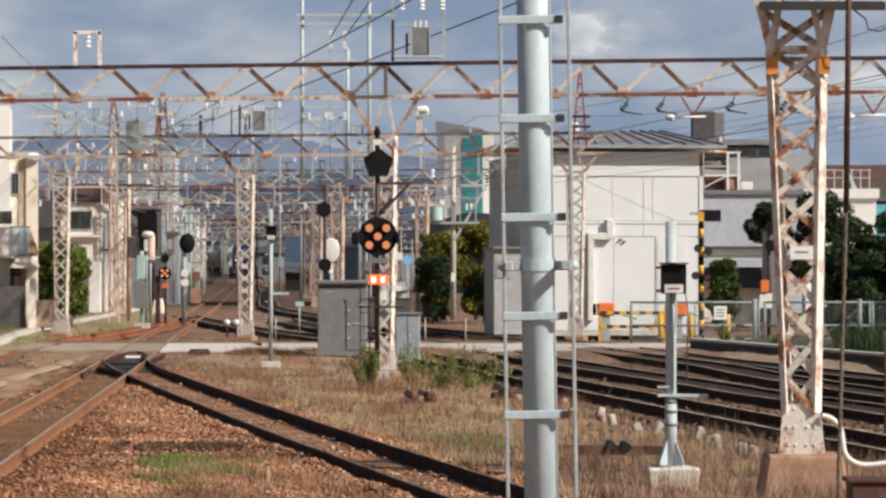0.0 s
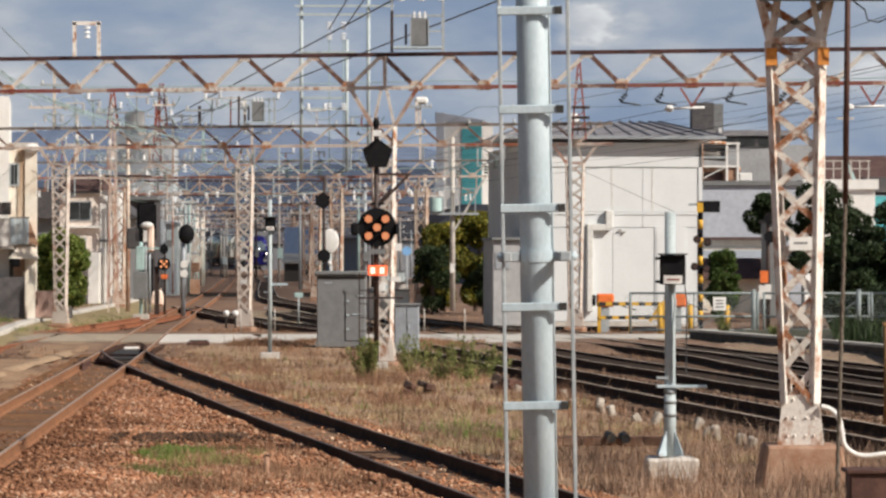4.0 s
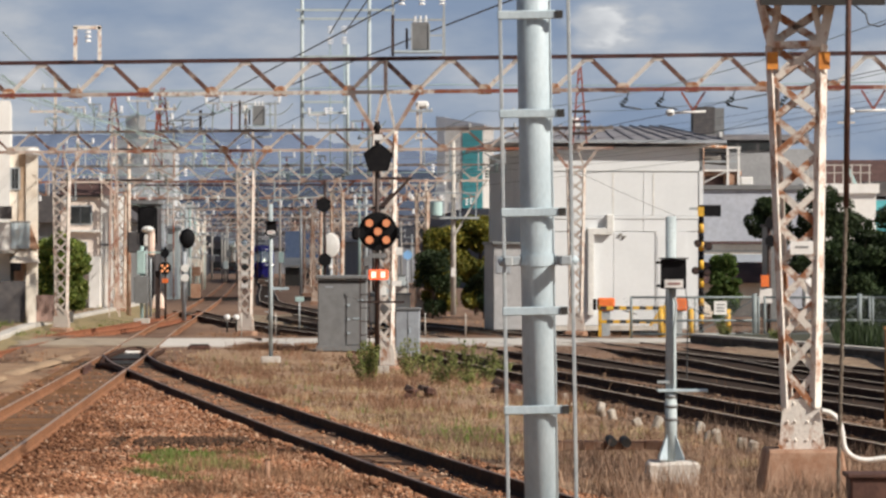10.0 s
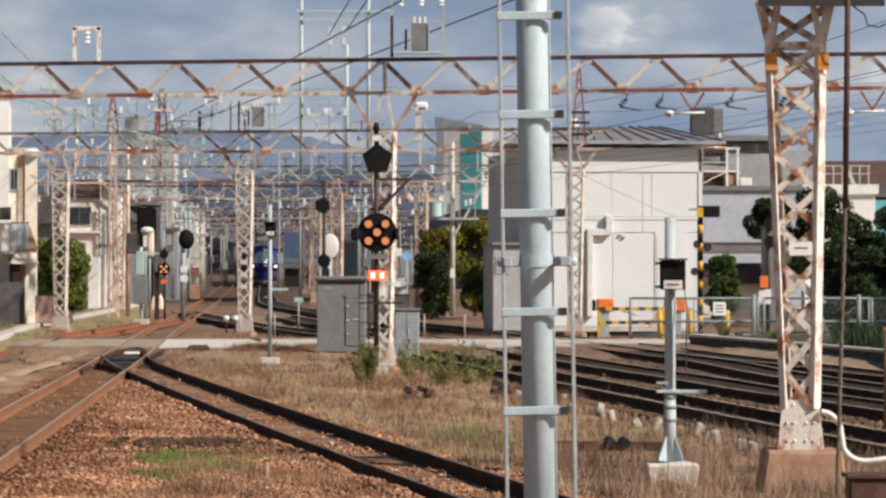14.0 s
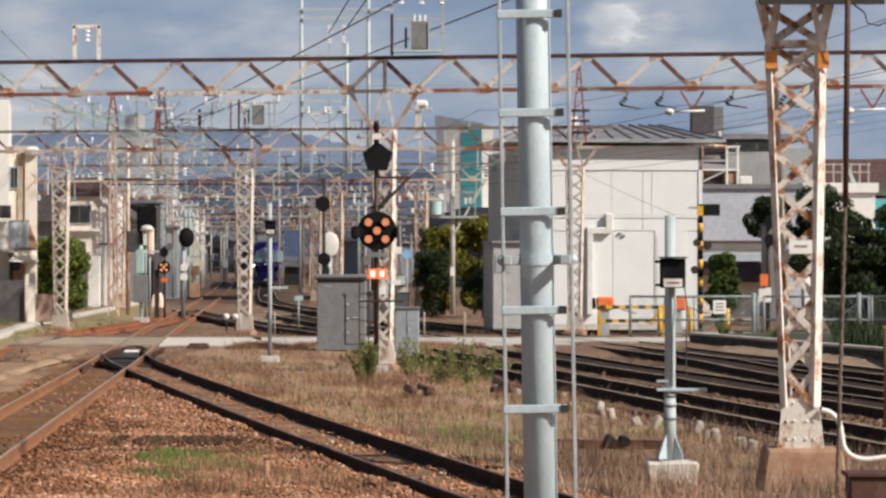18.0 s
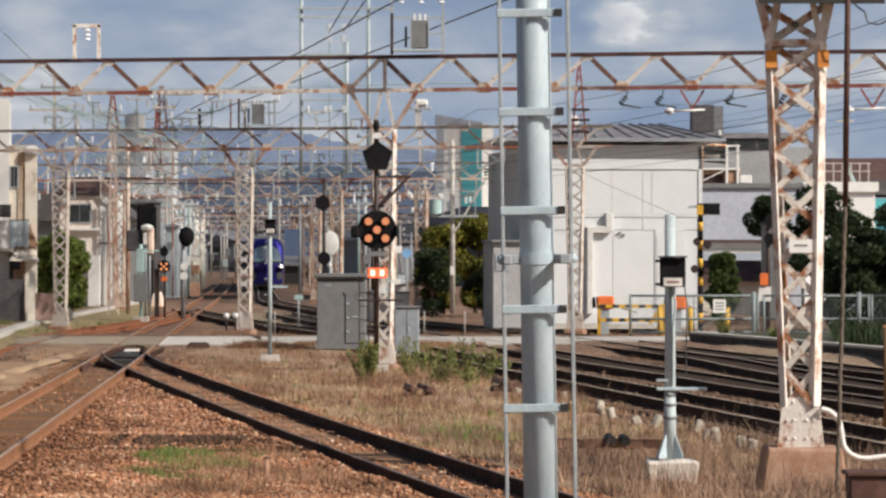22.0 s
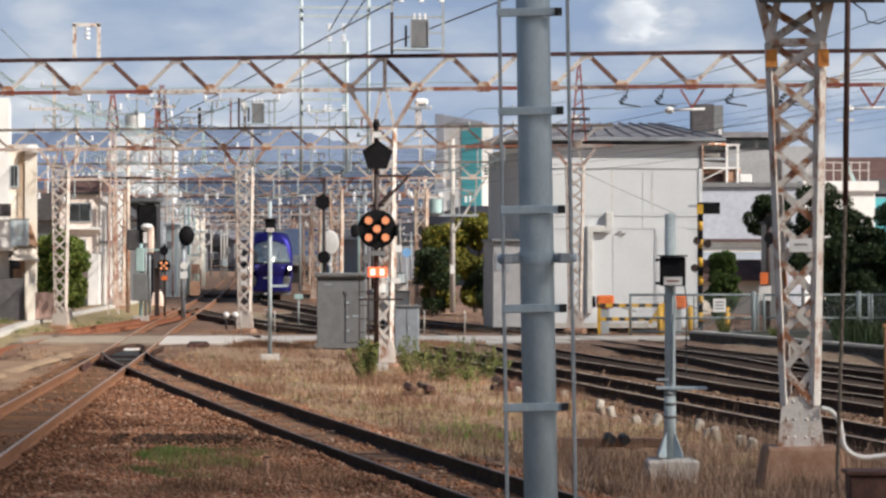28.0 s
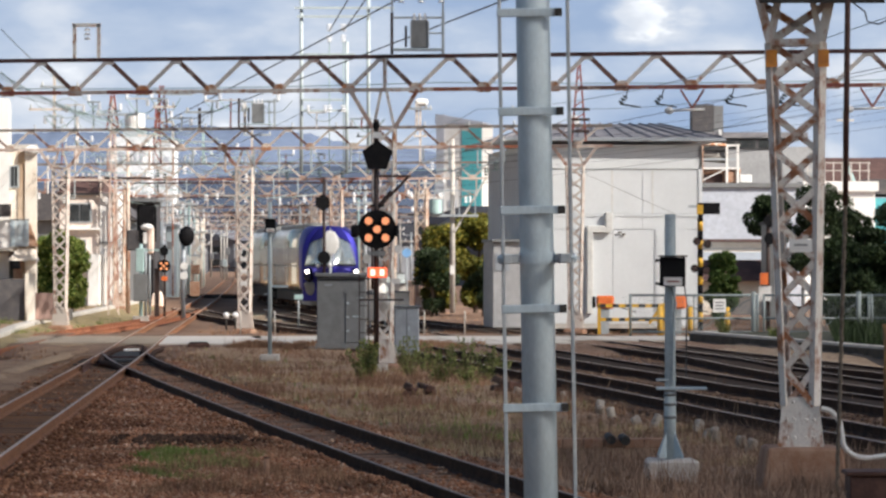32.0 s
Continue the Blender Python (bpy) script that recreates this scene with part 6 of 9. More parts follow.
def ballast():
    tracks_near = lambda x, y: np.minimum.reduce([np.abs(x - f(y)) for f in (T0, T1, T2, T2B)])
    left = lambda x, y: (x < T1(y) + 1.5) & (x > np.where(y > 60, T0(y) - 1.6, -11.5)) & ~((y > 60) & (x < T0(y) - 0.75) & (np.sin(x * 7.1 + y * 3.3) > -0.6))
    right = lambda x, y: (x > T2(y) - 1.6) & (x < T2B(y) + 2.5)
    v0 = np.array([(1, 0, 0), (-1, 0, 0), (0, 1, 0), (0, -1, 0), (0, 0, 1), (0, 0, -1)], float)
    f0 = np.array([(0, 2, 4), (2, 1, 4), (1, 3, 4), (3, 0, 4), (2, 0, 5), (1, 2, 5), (3, 1, 5), (0, 3, 5)])
    for seed, n, y0, y1, ok, label in ((11, 210000, 34, 92, left, "reddish-brown crushed stone ballast"), (12, 50000, 42, 98, right, "dusty brown ballast under the running lines")):
        rng = np.random.default_rng(seed)
        p = scatter(n, y0, y1, ok, seed)
        e = np.abs(tracks_near(p[:, 0], p[:, 1]) - 0.5665)
        worn = (np.abs(p[:, 0] - T0(p[:, 1])) < 0.62) | ((np.abs(p[:, 0] - T1(p[:, 1])) < 0.5) & (rng.uniform(0, 1, len(p)) < 0.8))
        p = p[(e > 0.10) & (~worn | (rng.uniform(0, 1, len(p)) < np.where(p[:, 1] < 60, 0.14, 0.28)))]
        k = len(p)
        p[:, 2] += 0.012 + rng.uniform(-0.02, 0.025, k) + np.where((tracks_near(p[:, 0], p[:, 1]) < 1.1) & (rng.uniform(0, 1, k) < 0.5), 0.045, 0.0)
        s = 0.015 + 0.036 * rng.uniform(0, 1, k) ** 1.8
        d = v0[None] * rng.uniform(0.55, 1.2, (k, 6, 1)) * s[:, None, None] + rng.normal(0, 0.2, (k, 6, 3)) * s[:, None, None]
        a = rng.uniform(0, 6.28, k)
        ca, sa = np.cos(a)[:, None], np.sin(a)[:, None]
        d = np.stack([d[..., 0] * ca - d[..., 1] * sa, d[..., 0] * sa + d[..., 1] * ca, d[..., 2] * 0.62], -1)
        v = (d + p[:, None]).reshape(-1, 3)
        # darker stones beside the straight track
        darker = (p[:, 0] < T0(p[:, 1]) + 1.7 + 0.5 * np.sin(p[:, 1] * 1.3)) & (p[:, 1] < 58) & (rng.uniform(0, 1, k) < 0.75) if seed == 11 else np.zeros(k, bool)
        for pick, m in ((~darker, M_STONE if seed == 11 else M_STONE_D), (darker, M_STONE_R)):
            if pick.any():
                n8 = int(pick.sum())
                f = (f0[None] + 6 * np.arange(n8)[:, None, None]).reshape(-1, 3)
                tagged(stuff_mesh("ballast", v.reshape(k, 6, 3)[pick].reshape(-1, 3), f, m), label if m is not M_STONE_R else "darker reddish ballast beside the straight track", "ballast", kind="stuff")


ballast()


def shadow_strip():
    """Dark stones laid across the ballast to paint a cast shadow."""
    rng = np.random.default_rng(77)
    n = 3600
    x = -1.8 - 2.9 * rng.beta(1.6, 1.3, n)
    y = 49.8 + rng.normal(0, 0.5, n) + 0.15 * (x + 3) + 0.35 * np.sin(x * 2.1)
    keep = (np.abs(x - T0(y)) > 0.7) & (np.sin(x * 3.1) + np.sin(x * 7.7 + 1) > -1.6) & (np.abs(x - T1(y)) > 0.75)
    x, y = x[keep], y[keep]
    z = ground_z(x, y) + heap(x, y) + rng.uniform(0.0, 0.045, len(x))
    k = len(x)
    v0 = np.array([(1, 0, 0), (-1, 0, 0), (0, 1, 0), (0, -1, 0), (0, 0, 1), (0, 0, -1)], float)
    f0 = np.array([(0, 2, 4), (2, 1, 4), (1, 3, 4), (3, 0, 4), (2, 0, 5), (1, 2, 5), (3, 1, 5), (0, 3, 5)])
    s = rng.uniform(0.016, 0.045, k)
    v = (v0[None] * rng.uniform(0.5, 1.2, (k, 6, 1)) * s[:, None, None] + np.stack([x, y, z], 1)[:, None]).reshape(-1, 3)
    f = (f0[None] + 6 * np.arange(k)[:, None, None]).reshape(-1, 3)
    tagged(stuff_mesh("shadow_stones", v, f, M_SHADOW_STONE), "strip of dark stones painting a cast shadow across the ballast", "ballast", kind="stuff")


shadow_strip()


def stakes():
    """Pale concrete stakes and a low cable trough along the running line."""
    rng = random.Random(5)
    bm = bmesh.new()
    add_box(bm, (0, 0, 0.05), (0.14, 0.12, 0.36), 0.025)
    me = bpy.data.meshes.new("stake")
    bm.to_mesh(me)
    bm.free()
    me.materials.append(M_SLEEPER_C)
    y = 47.5
    while y < 74:
        s = new("concrete_stake", me)
        s.matrix_basis = pose(float(T2(y)) - 1.6 + rng.uniform(-0.2, 0.15), y, -0.29 + rng.uniform(-0.06, 0.05), rng.uniform(-18, 18), rng.uniform(-30, 30), rng.uniform(0, 60))
        tagged(s, "weathered leaning pale concrete stake beside the rails", "stake", "stakes along the line")
        y += rng.uniform(1.0, 2.2)
    for x, y, w, lab in ((-0.68, 68.2, 0.32, "dark lump of old machinery in grass"), (-0.34, 68.4, 0.36, "dark lump of old machinery in grass"), (1.1, 70.5, 0.9, "rusty scrap rail pieces")):
        t = thing("scrap_iron", (x, y, -0.22), lab, "scrap")
        for k in range(4):
            bm = bmesh.new()
            add_box(bm, (0, 0, 0), (w * rng.uniform(0.35, 0.7), rng.uniform(0.12, 0.26), rng.uniform(0.07, 0.15)), 0.02)
            bmesh.ops.rotate(bm, verts=bm.verts, matrix=Matrix.Rotation(radians(rng.uniform(-25, 25)), 3, "Y") @ Matrix.Rotation(radians(rng.uniform(-50, 50)), 3, "Z"))
            bmesh.ops.translate(bm, verts=bm.verts, vec=(rng.uniform(-0.35, 0.35) * w, rng.uniform(-0.15, 0.15), 0.05 + 0.045 * k))
            part("piece", bm, M_DARKPOLE if k % 2 else M_PIPE, t)
    for x, y in ((2.22, 46.2), (2.40, 46.0)):
        t = thing("dark_pipe_end", (x, y, 0.02), "open end of a dark clay pipe by the trough", "pipe")
        bm = bmesh.new()
        add_cyl(bm, (0, 0, 0.06), (0, 0.8, 0.06), 0.062, n=16)
        part("pipe", bm, M_UNDER, t)
    t = thing("brick_trough", (2.2, 46.6, -0.25), "low reddish brick cable trough", "trough")
    for i in range(6):
        boxpart("brick", (-0.75 + i * 0.27, 0.05 * (i % 2), 0.27), (0.255, 0.3, 0.12), M_CONC_B, t, bev=0.008)


def near_stake():
    t = thing("rusty_stake", (-2.07, 41.0, -0.24), "short rusty steel stake standing in the ballast", "stake")
    cylpart("shaft", (0, 0, 0), (0.01, 0, 0.38), 0.03, M_CONC_B, t)
    boxpart("cap", (0.01, 0, 0.385), (0.07, 0.05, 0.02), M_PIPE, t)


stakes()
near_stake()


# ---- houses and poles on the left ----
def window(p, x, y, z, w, h, nm="window"):
    f = boxpart(nm, (x, y, z), (w + 0.12, 0.06, h + 0.12), M_GALV_D, p)
    boxpart("pane", (x - w / 4, y - 0.035, z), (w / 2 - 0.03, 0.02, h), M_DKWIN, f)
    boxpart("pane", (x + w / 4, y - 0.035, z), (w / 2 - 0.03, 0.02, h), M_DKWIN, f)


def left_houses():
    a = thing("cream_apartment_house", (-16.65, 127, 0.2), "cream rendered two-storey house with stained walls and balcony", "house", rz=6.3)
    W = 3.8
    boxpart("wall", (0, 3, 3.1), (W, 6, 6.2), M_CREAM, a)
    boxpart("stair_tower", (0.0, 2.9, 4.0), (1.84, 6.3, 8.05), M_WHITE, a)
    boxpart("pilaster", (W / 2 - 0.2, -0.05, 3.1), (0.42, 0.12, 6.2), M_CREAM, a)
    boxpart("rust_stain_panel", (1.40, -0.02, 3.9), (0.34, 0.05, 4.4), mat("stained_render", (0.42, 0.29, 0.19), (0.62, 0.48, 0.36), 0.9, 0, 1.5, 0.1, (0.4, 0.65), 0.1, stretch=(2, 2, 0.3)), a)
    boxpart("downpipe", (1.62, -0.06, 3.4), (0.07, 0.07, 5.6), M_CONC_B, a)
    boxpart("parapet", (0.45, 3, 6.28), (W - 0.8, 6.1, 0.16), M_CONC, a)
    window(a, 1.10, -0.03, 5.2, 0.26, 0.7)
    boxpart("balcony_floor", (-0.1, -0.6, 2.55), (2.4, 1.2, 0.12), M_CONC, a)
    boxpart("balcony_front", (-0.1, -1.18, 3.1), (2.4, 0.06, 1.0), M_WHITE, a)
    boxpart("balcony_top", (-0.15, -1.2, 3.95), (2.3, 0.5, 0.45), M_TILE, a)
    for k in range(7):
        boxpart("awning_rib", (1.02 + k * 0.095, -1.24 - 0.012 * (k % 2), 3.13), (0.088, 0.03, 0.94), M_GALV, a)
    boxpart("awning_edge", (1.3, -1.25, 3.62), (0.72, 0.06, 0.05), M_CAB, a)
    bm = bmesh.new()
    fr = [bm.verts.new(v) for v in ((1.62, -1.22, 2.66), (1.98, -1.22, 2.66), (1.66, -1.22, 3.5))]
    fa = bm.faces.new(fr)
    ex = bmesh.ops.extrude_face_region(bm, geom=[fa])
    bmesh.ops.translate(bm, vec=(0, 1.1, 0), verts=[v for v in ex["geom"] if isinstance(v, bmesh.types.BMVert)])
    bmesh.ops.recalc_face_normals(bm, faces=bm.faces)
    part("gable_end", bm, M_CONC_B, a)
    bm = bmesh.new()
    vs = add_box(bm, (1.45, -0.75, 2.36), (1.1, 1.3, 0.42))
    for v in vs:
        if v.co.z > 2.4:
            v.co.x = 1.62 + (v.co.x - 1.62) * 0.55
            v.co.y += 0.25
    part("porch_roof", bm, M_CREAM, a)
    boxpart("door_panel", (1.25, -0.9, 1.2), (0.34, 0.05, 1.9), M_CONC_B, a)
    boxpart("fence_wall", (2.25, -1.45, 0.52), (0.8, 0.12, 0.95), mat("dull_pink_boards", (0.40, 0.27, 0.235), (0.25, 0.16, 0.14), 0.9, 0, 3, 0.2, (0.4, 0.65), stretch=(3, 3, 0.3)), a)
    boxpart("porch_post", (1.75, -1.0, 1.1), (0.24, 0.24, 2.4), M_CREAM, a)
    boxpart("doorway", (0.6, -0.04, 1.2), (1.6, 0.06, 2.3), M_DKWIN, a)
    boxpart("lamp_box", (1.15, -1.25, 2.05), (0.36, 0.2, 0.4), M_BLACK, a)
    boxpart("railing", (0.2, -1.5, 0.75), (2.6, 0.08, 1.5), M_TILE, a)
    boxpart("gate_pillar", (1.72, -1.6, 0.6), (0.3, 0.3, 1.25), M_CREAM, a)
    boxpart("garden_wall", (2.5, -1.3, 0.2), (1.4, 0.2, 0.4), M_CONC, a)
    bm = bmesh.new()
    add_ball(bm, (1.75, -0.2, 6.15), 0.22, 10, (1.4, 1, 0.8))
    part("roof_lamp", bm, M_WHITE, a)
    b = thing("pink_house", (-16.75, 165, 0.2), "pinkish rendered house with a bright white gable", "house")
    boxpart("wall", (-0.35, 3, 2.6), (1.9, 6, 5.2), M_PINK, b)
    boxpart("white_gable", (0.90, 2.93, 2.6), (0.60, 5.98, 5.4), M_WHITE, b)
    boxpart("gable_seam", (0.90, -0.08, 2.95), (0.66, 0.06, 0.10), M_CAB, b)
    boxpart("eave_board", (-0.45, 2.95, 5.25), (1.9, 6.2, 0.14), M_TILE, b)
    bm = bmesh.new()
    vs = add_box(bm, (-0.4, 2.95, 5.7), (2.1, 6.3, 0.8))
    for v in vs:
        if v.co.z > 5.7:
            v.co.y = 2.9 + (v.co.y - 2.9) * 0.35
    part("roof", bm, M_BROWNROOF, b)
    boxpart("canopy", (-0.3, -0.12, 3.6), (1.8, 0.26, 0.1), M_WHITE, b)
    window(b, -0.35, -0.03, 4.35, 1.0, 0.8)
    window(b, -0.6, -0.03, 2.6, 1.0, 0.9)
    boxpart("porch", (0.4, -0.6, 1.2), (0.5, 1.0, 2.4), M_WHITE, b)
    c = thing("dark_house", (-19.5, 185, 0.0), "dark roofed house among the poles", "house")
    boxpart("wall", (0, 3, 2.2), (6, 7, 4.6), M_CAB, c)
    bm = bmesh.new()
    vs = add_box(bm, (0, 3, 5.1), (7, 8, 1.4))
    for v in vs:
        if v.co.z > 5.2:
            v.co.x *= 0.45
    part("roof", bm, M_TILE, c)
    d = thing("dark_shed", (-17.95, 205, 0.0), "dark open-fronted shed beyond the signals", "shed")
    boxpart("wall", (0, 2, 2.85), (2.2, 4, 5.7), M_TILE, d)
    boxpart("roof", (0, 1.8, 5.8), (2.5, 4.6, 0.2), M_CAB, d)
    boxpart("doorway", (0.2, -0.03, 1.2), (1.6, 0.06, 2.2), M_BLACK, d)


left_houses()


def small_signals():
    def mast(x, y, h, label, m=M_GALV_D, r=0.06):
        s = thing("signal_mast", (x, y, 0.0), label, "signal", "yard signals")
        cylpart("mast", (0, 0, -0.1), (0, 0, h), r, m, s)
        return s
    s = mast(-12.15, 141, 3.0, "pale green post with relay boxes beside the verge", M_TEALP, 0.075)
    boxpart("relay_box", (-0.02, -0.15, 2.35), (0.32, 0.24, 0.95), M_TEALP, s, bev=0.02)
    boxpart("relay_box", (0.0, -0.18, 1.25), (0.55, 0.3, 1.1), M_CAB, s, bev=0.02)
    boxpart("arm", (0.35, 0, 2.75), (0.8, 0.05, 0.06), M_TEALP, s)
    boxpart("foot", (0, 0, 0.0), (0.6, 0.6, 0.2), M_CONC, s)
    s = mast(-12.9, 152, 4.7, "tall signal mast with a dark backboard")
    boxpart("backboard", (0.05, -0.12, 3.9), (0.85, 0.1, 1.7), M_BLACK, s, bev=0.1)
    boxpart("backboard", (-0.5, -0.1, 3.2), (0.6, 0.1, 0.9), M_TILE, s, bev=0.05)
    boxpart("white_plate", (0.0, -0.18, 3.3), (0.16, 0.02, 0.5), M_WHITE, s)
    s = mast(-11.6, 146, 2.75, "small yard signal with an amber cross of lamps", M_DARKPOLE, 0.045)
    bm = bmesh.new()
    add_cyl(bm, (-0.02, -0.06, 2.72), (-0.02, -0.14, 2.72), 0.19, n=18)
    part("upper_disc", bm, M_BLACK, s)
    bm = bmesh.new()
    add_cyl(bm, (-0.02, -0.06, 2.1), (-0.02, -0.14, 2.1), 0.27, n=22)
    hd = part("head", bm, M_BLACK, s)
    for dx, dz in ((-0.11, 0.11), (0.11, 0.11), (0, 0), (-0.11, -0.11), (0.11, -0.11)):
        bm = bmesh.new()
        add_cyl(bm, (-0.02 + dx, -0.14, 2.1 + dz), (-0.02 + dx, -0.155, 2.1 + dz), 0.05, n=12)
        part("lamp", bm, M_LAMP, hd)
    boxpart("red_panel", (0, -0.1, 1.58), (0.26, 0.08, 0.18), M_ORNG, s)
    boxpart("ladder", (-0.32, 0, 1.0), (0.2, 0.03, 2.0), M_DARKPOLE, s)
    s = mast(-10.9, 147, 3.4, "grey signal mast with a round dark lamp and white plates", M_CAB_L, 0.1)
    bm = bmesh.new()
    add_ball(bm, (0.15, -0.15, 3.35), 0.34, 14, (1, 0.6, 1.25))
    part("lamp_case", bm, M_BLACK, s)
    for z in (2.1, 1.7):
        bm = bmesh.new()
        add_cyl(bm, (0.05, -0.12, z), (0.05, -0.15, z), 0.17, n=16)
        part("white_disc", bm, M_WHITE, s)
    boxpart("orange_box", (0.5, -0.1, 1.15), (0.4, 0.25, 0.6), M_CONC_B, s)
    w = thing("white_cover", (-14.92, 183.0, -0.2), "sunlit peach-white plastic sheet over a trackside box", "cover")
    bm = bmesh.new()
    add_box(bm, (0, 0, 0.42), (0.80, 0.6, 0.84), 0.12)
    for v in bm.verts:
        if v.co.z > 0.4:
            v.co.x *= 0.68
            v.co.z += 0.08 * math.sin(v.co.x * 9 + 1)
    part("sheet", bm, mat("peach_sheet", (0.90, 0.66, 0.54), (0.92, 0.80, 0.70), 0.6, 0, 2.5, 0.1), w)
    w = thing("lineside_lamp", (-12.6, 150.5, 0.0), "bright white and orange lineside lamp head on a post", "lamp")
    cylpart("post", (0, 0, 0), (0, 0, 3.6), 0.05, M_GALV_D, w)
    bm = bmesh.new()
    add_box(bm, (0.05, -0.1, 3.2), (0.3, 0.2, 1.2), 0.08)
    part("head", bm, bpy.data.materials["peach_sheet"], w)
    bm = bmesh.new()
    add_ball(bm, (-0.1, -0.1, 3.75), 0.22, 10, (1.3, 1, 0.7))
    part("hood", bm, M_WHITE, w)
    # the pair beside the centre gantry
    s = mast(-4.75, 140, 5.6, "slender dark signal mast with round lamps", M_DARKPOLE, 0.06)
    bm = bmesh.new()
    add_cyl(bm, (-0.05, -0.08, 4.65), (-0.05, -0.2, 4.65), 0.33, n=6)
    part("upper_lamp", bm, M_BLACK, s)
    bm = bmesh.new()
    add_cyl(bm, (-0.0, -0.08, 2.45), (-0.0, -0.2, 2.45), 0.26, n=16)
    part("lower_lamp", bm, M_BLACK, s)
    for dx in (-0.24, 0.22):
        bm = bmesh.new()
        add_ball(bm, (dx, -0.05, 2.15), 0.1, 10)
        part("white_lamp", bm, M_INSUL, s)
    m = thing("round_mirror", (-4.6, 143, 0.0), "large white oval mirror board on a post", "mirror")
    cylpart("post", (0, 0, 0), (0, 0, 3.0), 0.06, M_GALV_D, m)
    bm = bmesh.new()
    add_ball(bm, (0.0, -0.1, 3.05), 0.36, 18, (1, 0.15, 1.4))
    part("board", bm, M_WHITE, m, smooth=True)
    for i, (x, y, h) in enumerate(((-7.05, 119, 0.5), (-7.36, 119, 0.5))):
        d = thing("dwarf_lamp", (x, y, 0.0), "low white trackside marker lamp on a stake", "marker lamp", "dwarf lamps")
        cylpart("stake", (0, 0, 0), (0, 0, h), 0.03, M_UNDER, d)
        bm = bmesh.new()
        add_ball(bm, (0, 0, h), 0.11, 12)
        part("lens", bm, M_INSUL, d, smooth=True)
    g = thing("green_marker", (-5.15, 125, 0.0), "small pale green trackside marker plate", "marker")
    boxpart("plate", (0, 0, 1.05), (0.32, 0.06, 0.18), M_TEALP, g, bev=0.02)
    cylpart("stake", (0, 0, 0), (0, 0, 1.0), 0.03, M_GALV_D, g)
    b = thing("blue_sign", (-1.55, 150, 0.0), "small round blue sign on a thin post", "sign")
    cylpart("post", (0, 0, 0), (0, 0, 2.7), 0.03, M_GALV_D, b)
    bm = bmesh.new()
    add_cyl(bm, (0, -0.03, 2.65), (0, -0.05, 2.65), 0.2, n=18)
    part("disc", bm, mat("sign_blue", (0.25, 0.5, 0.85), None, 0.5), b)
    for x in (-6.5, -5.4, -4.0, -0.6, 0.7):
        f = thing("line_stake", (x, 112.5, 0.0), "thin pale stake beside the crossing", "stake", "crossing stakes")
        cylpart("stake", (0, 0, 0), (0, 0, 0.75), 0.022, M_CONC, f)


small_signals()


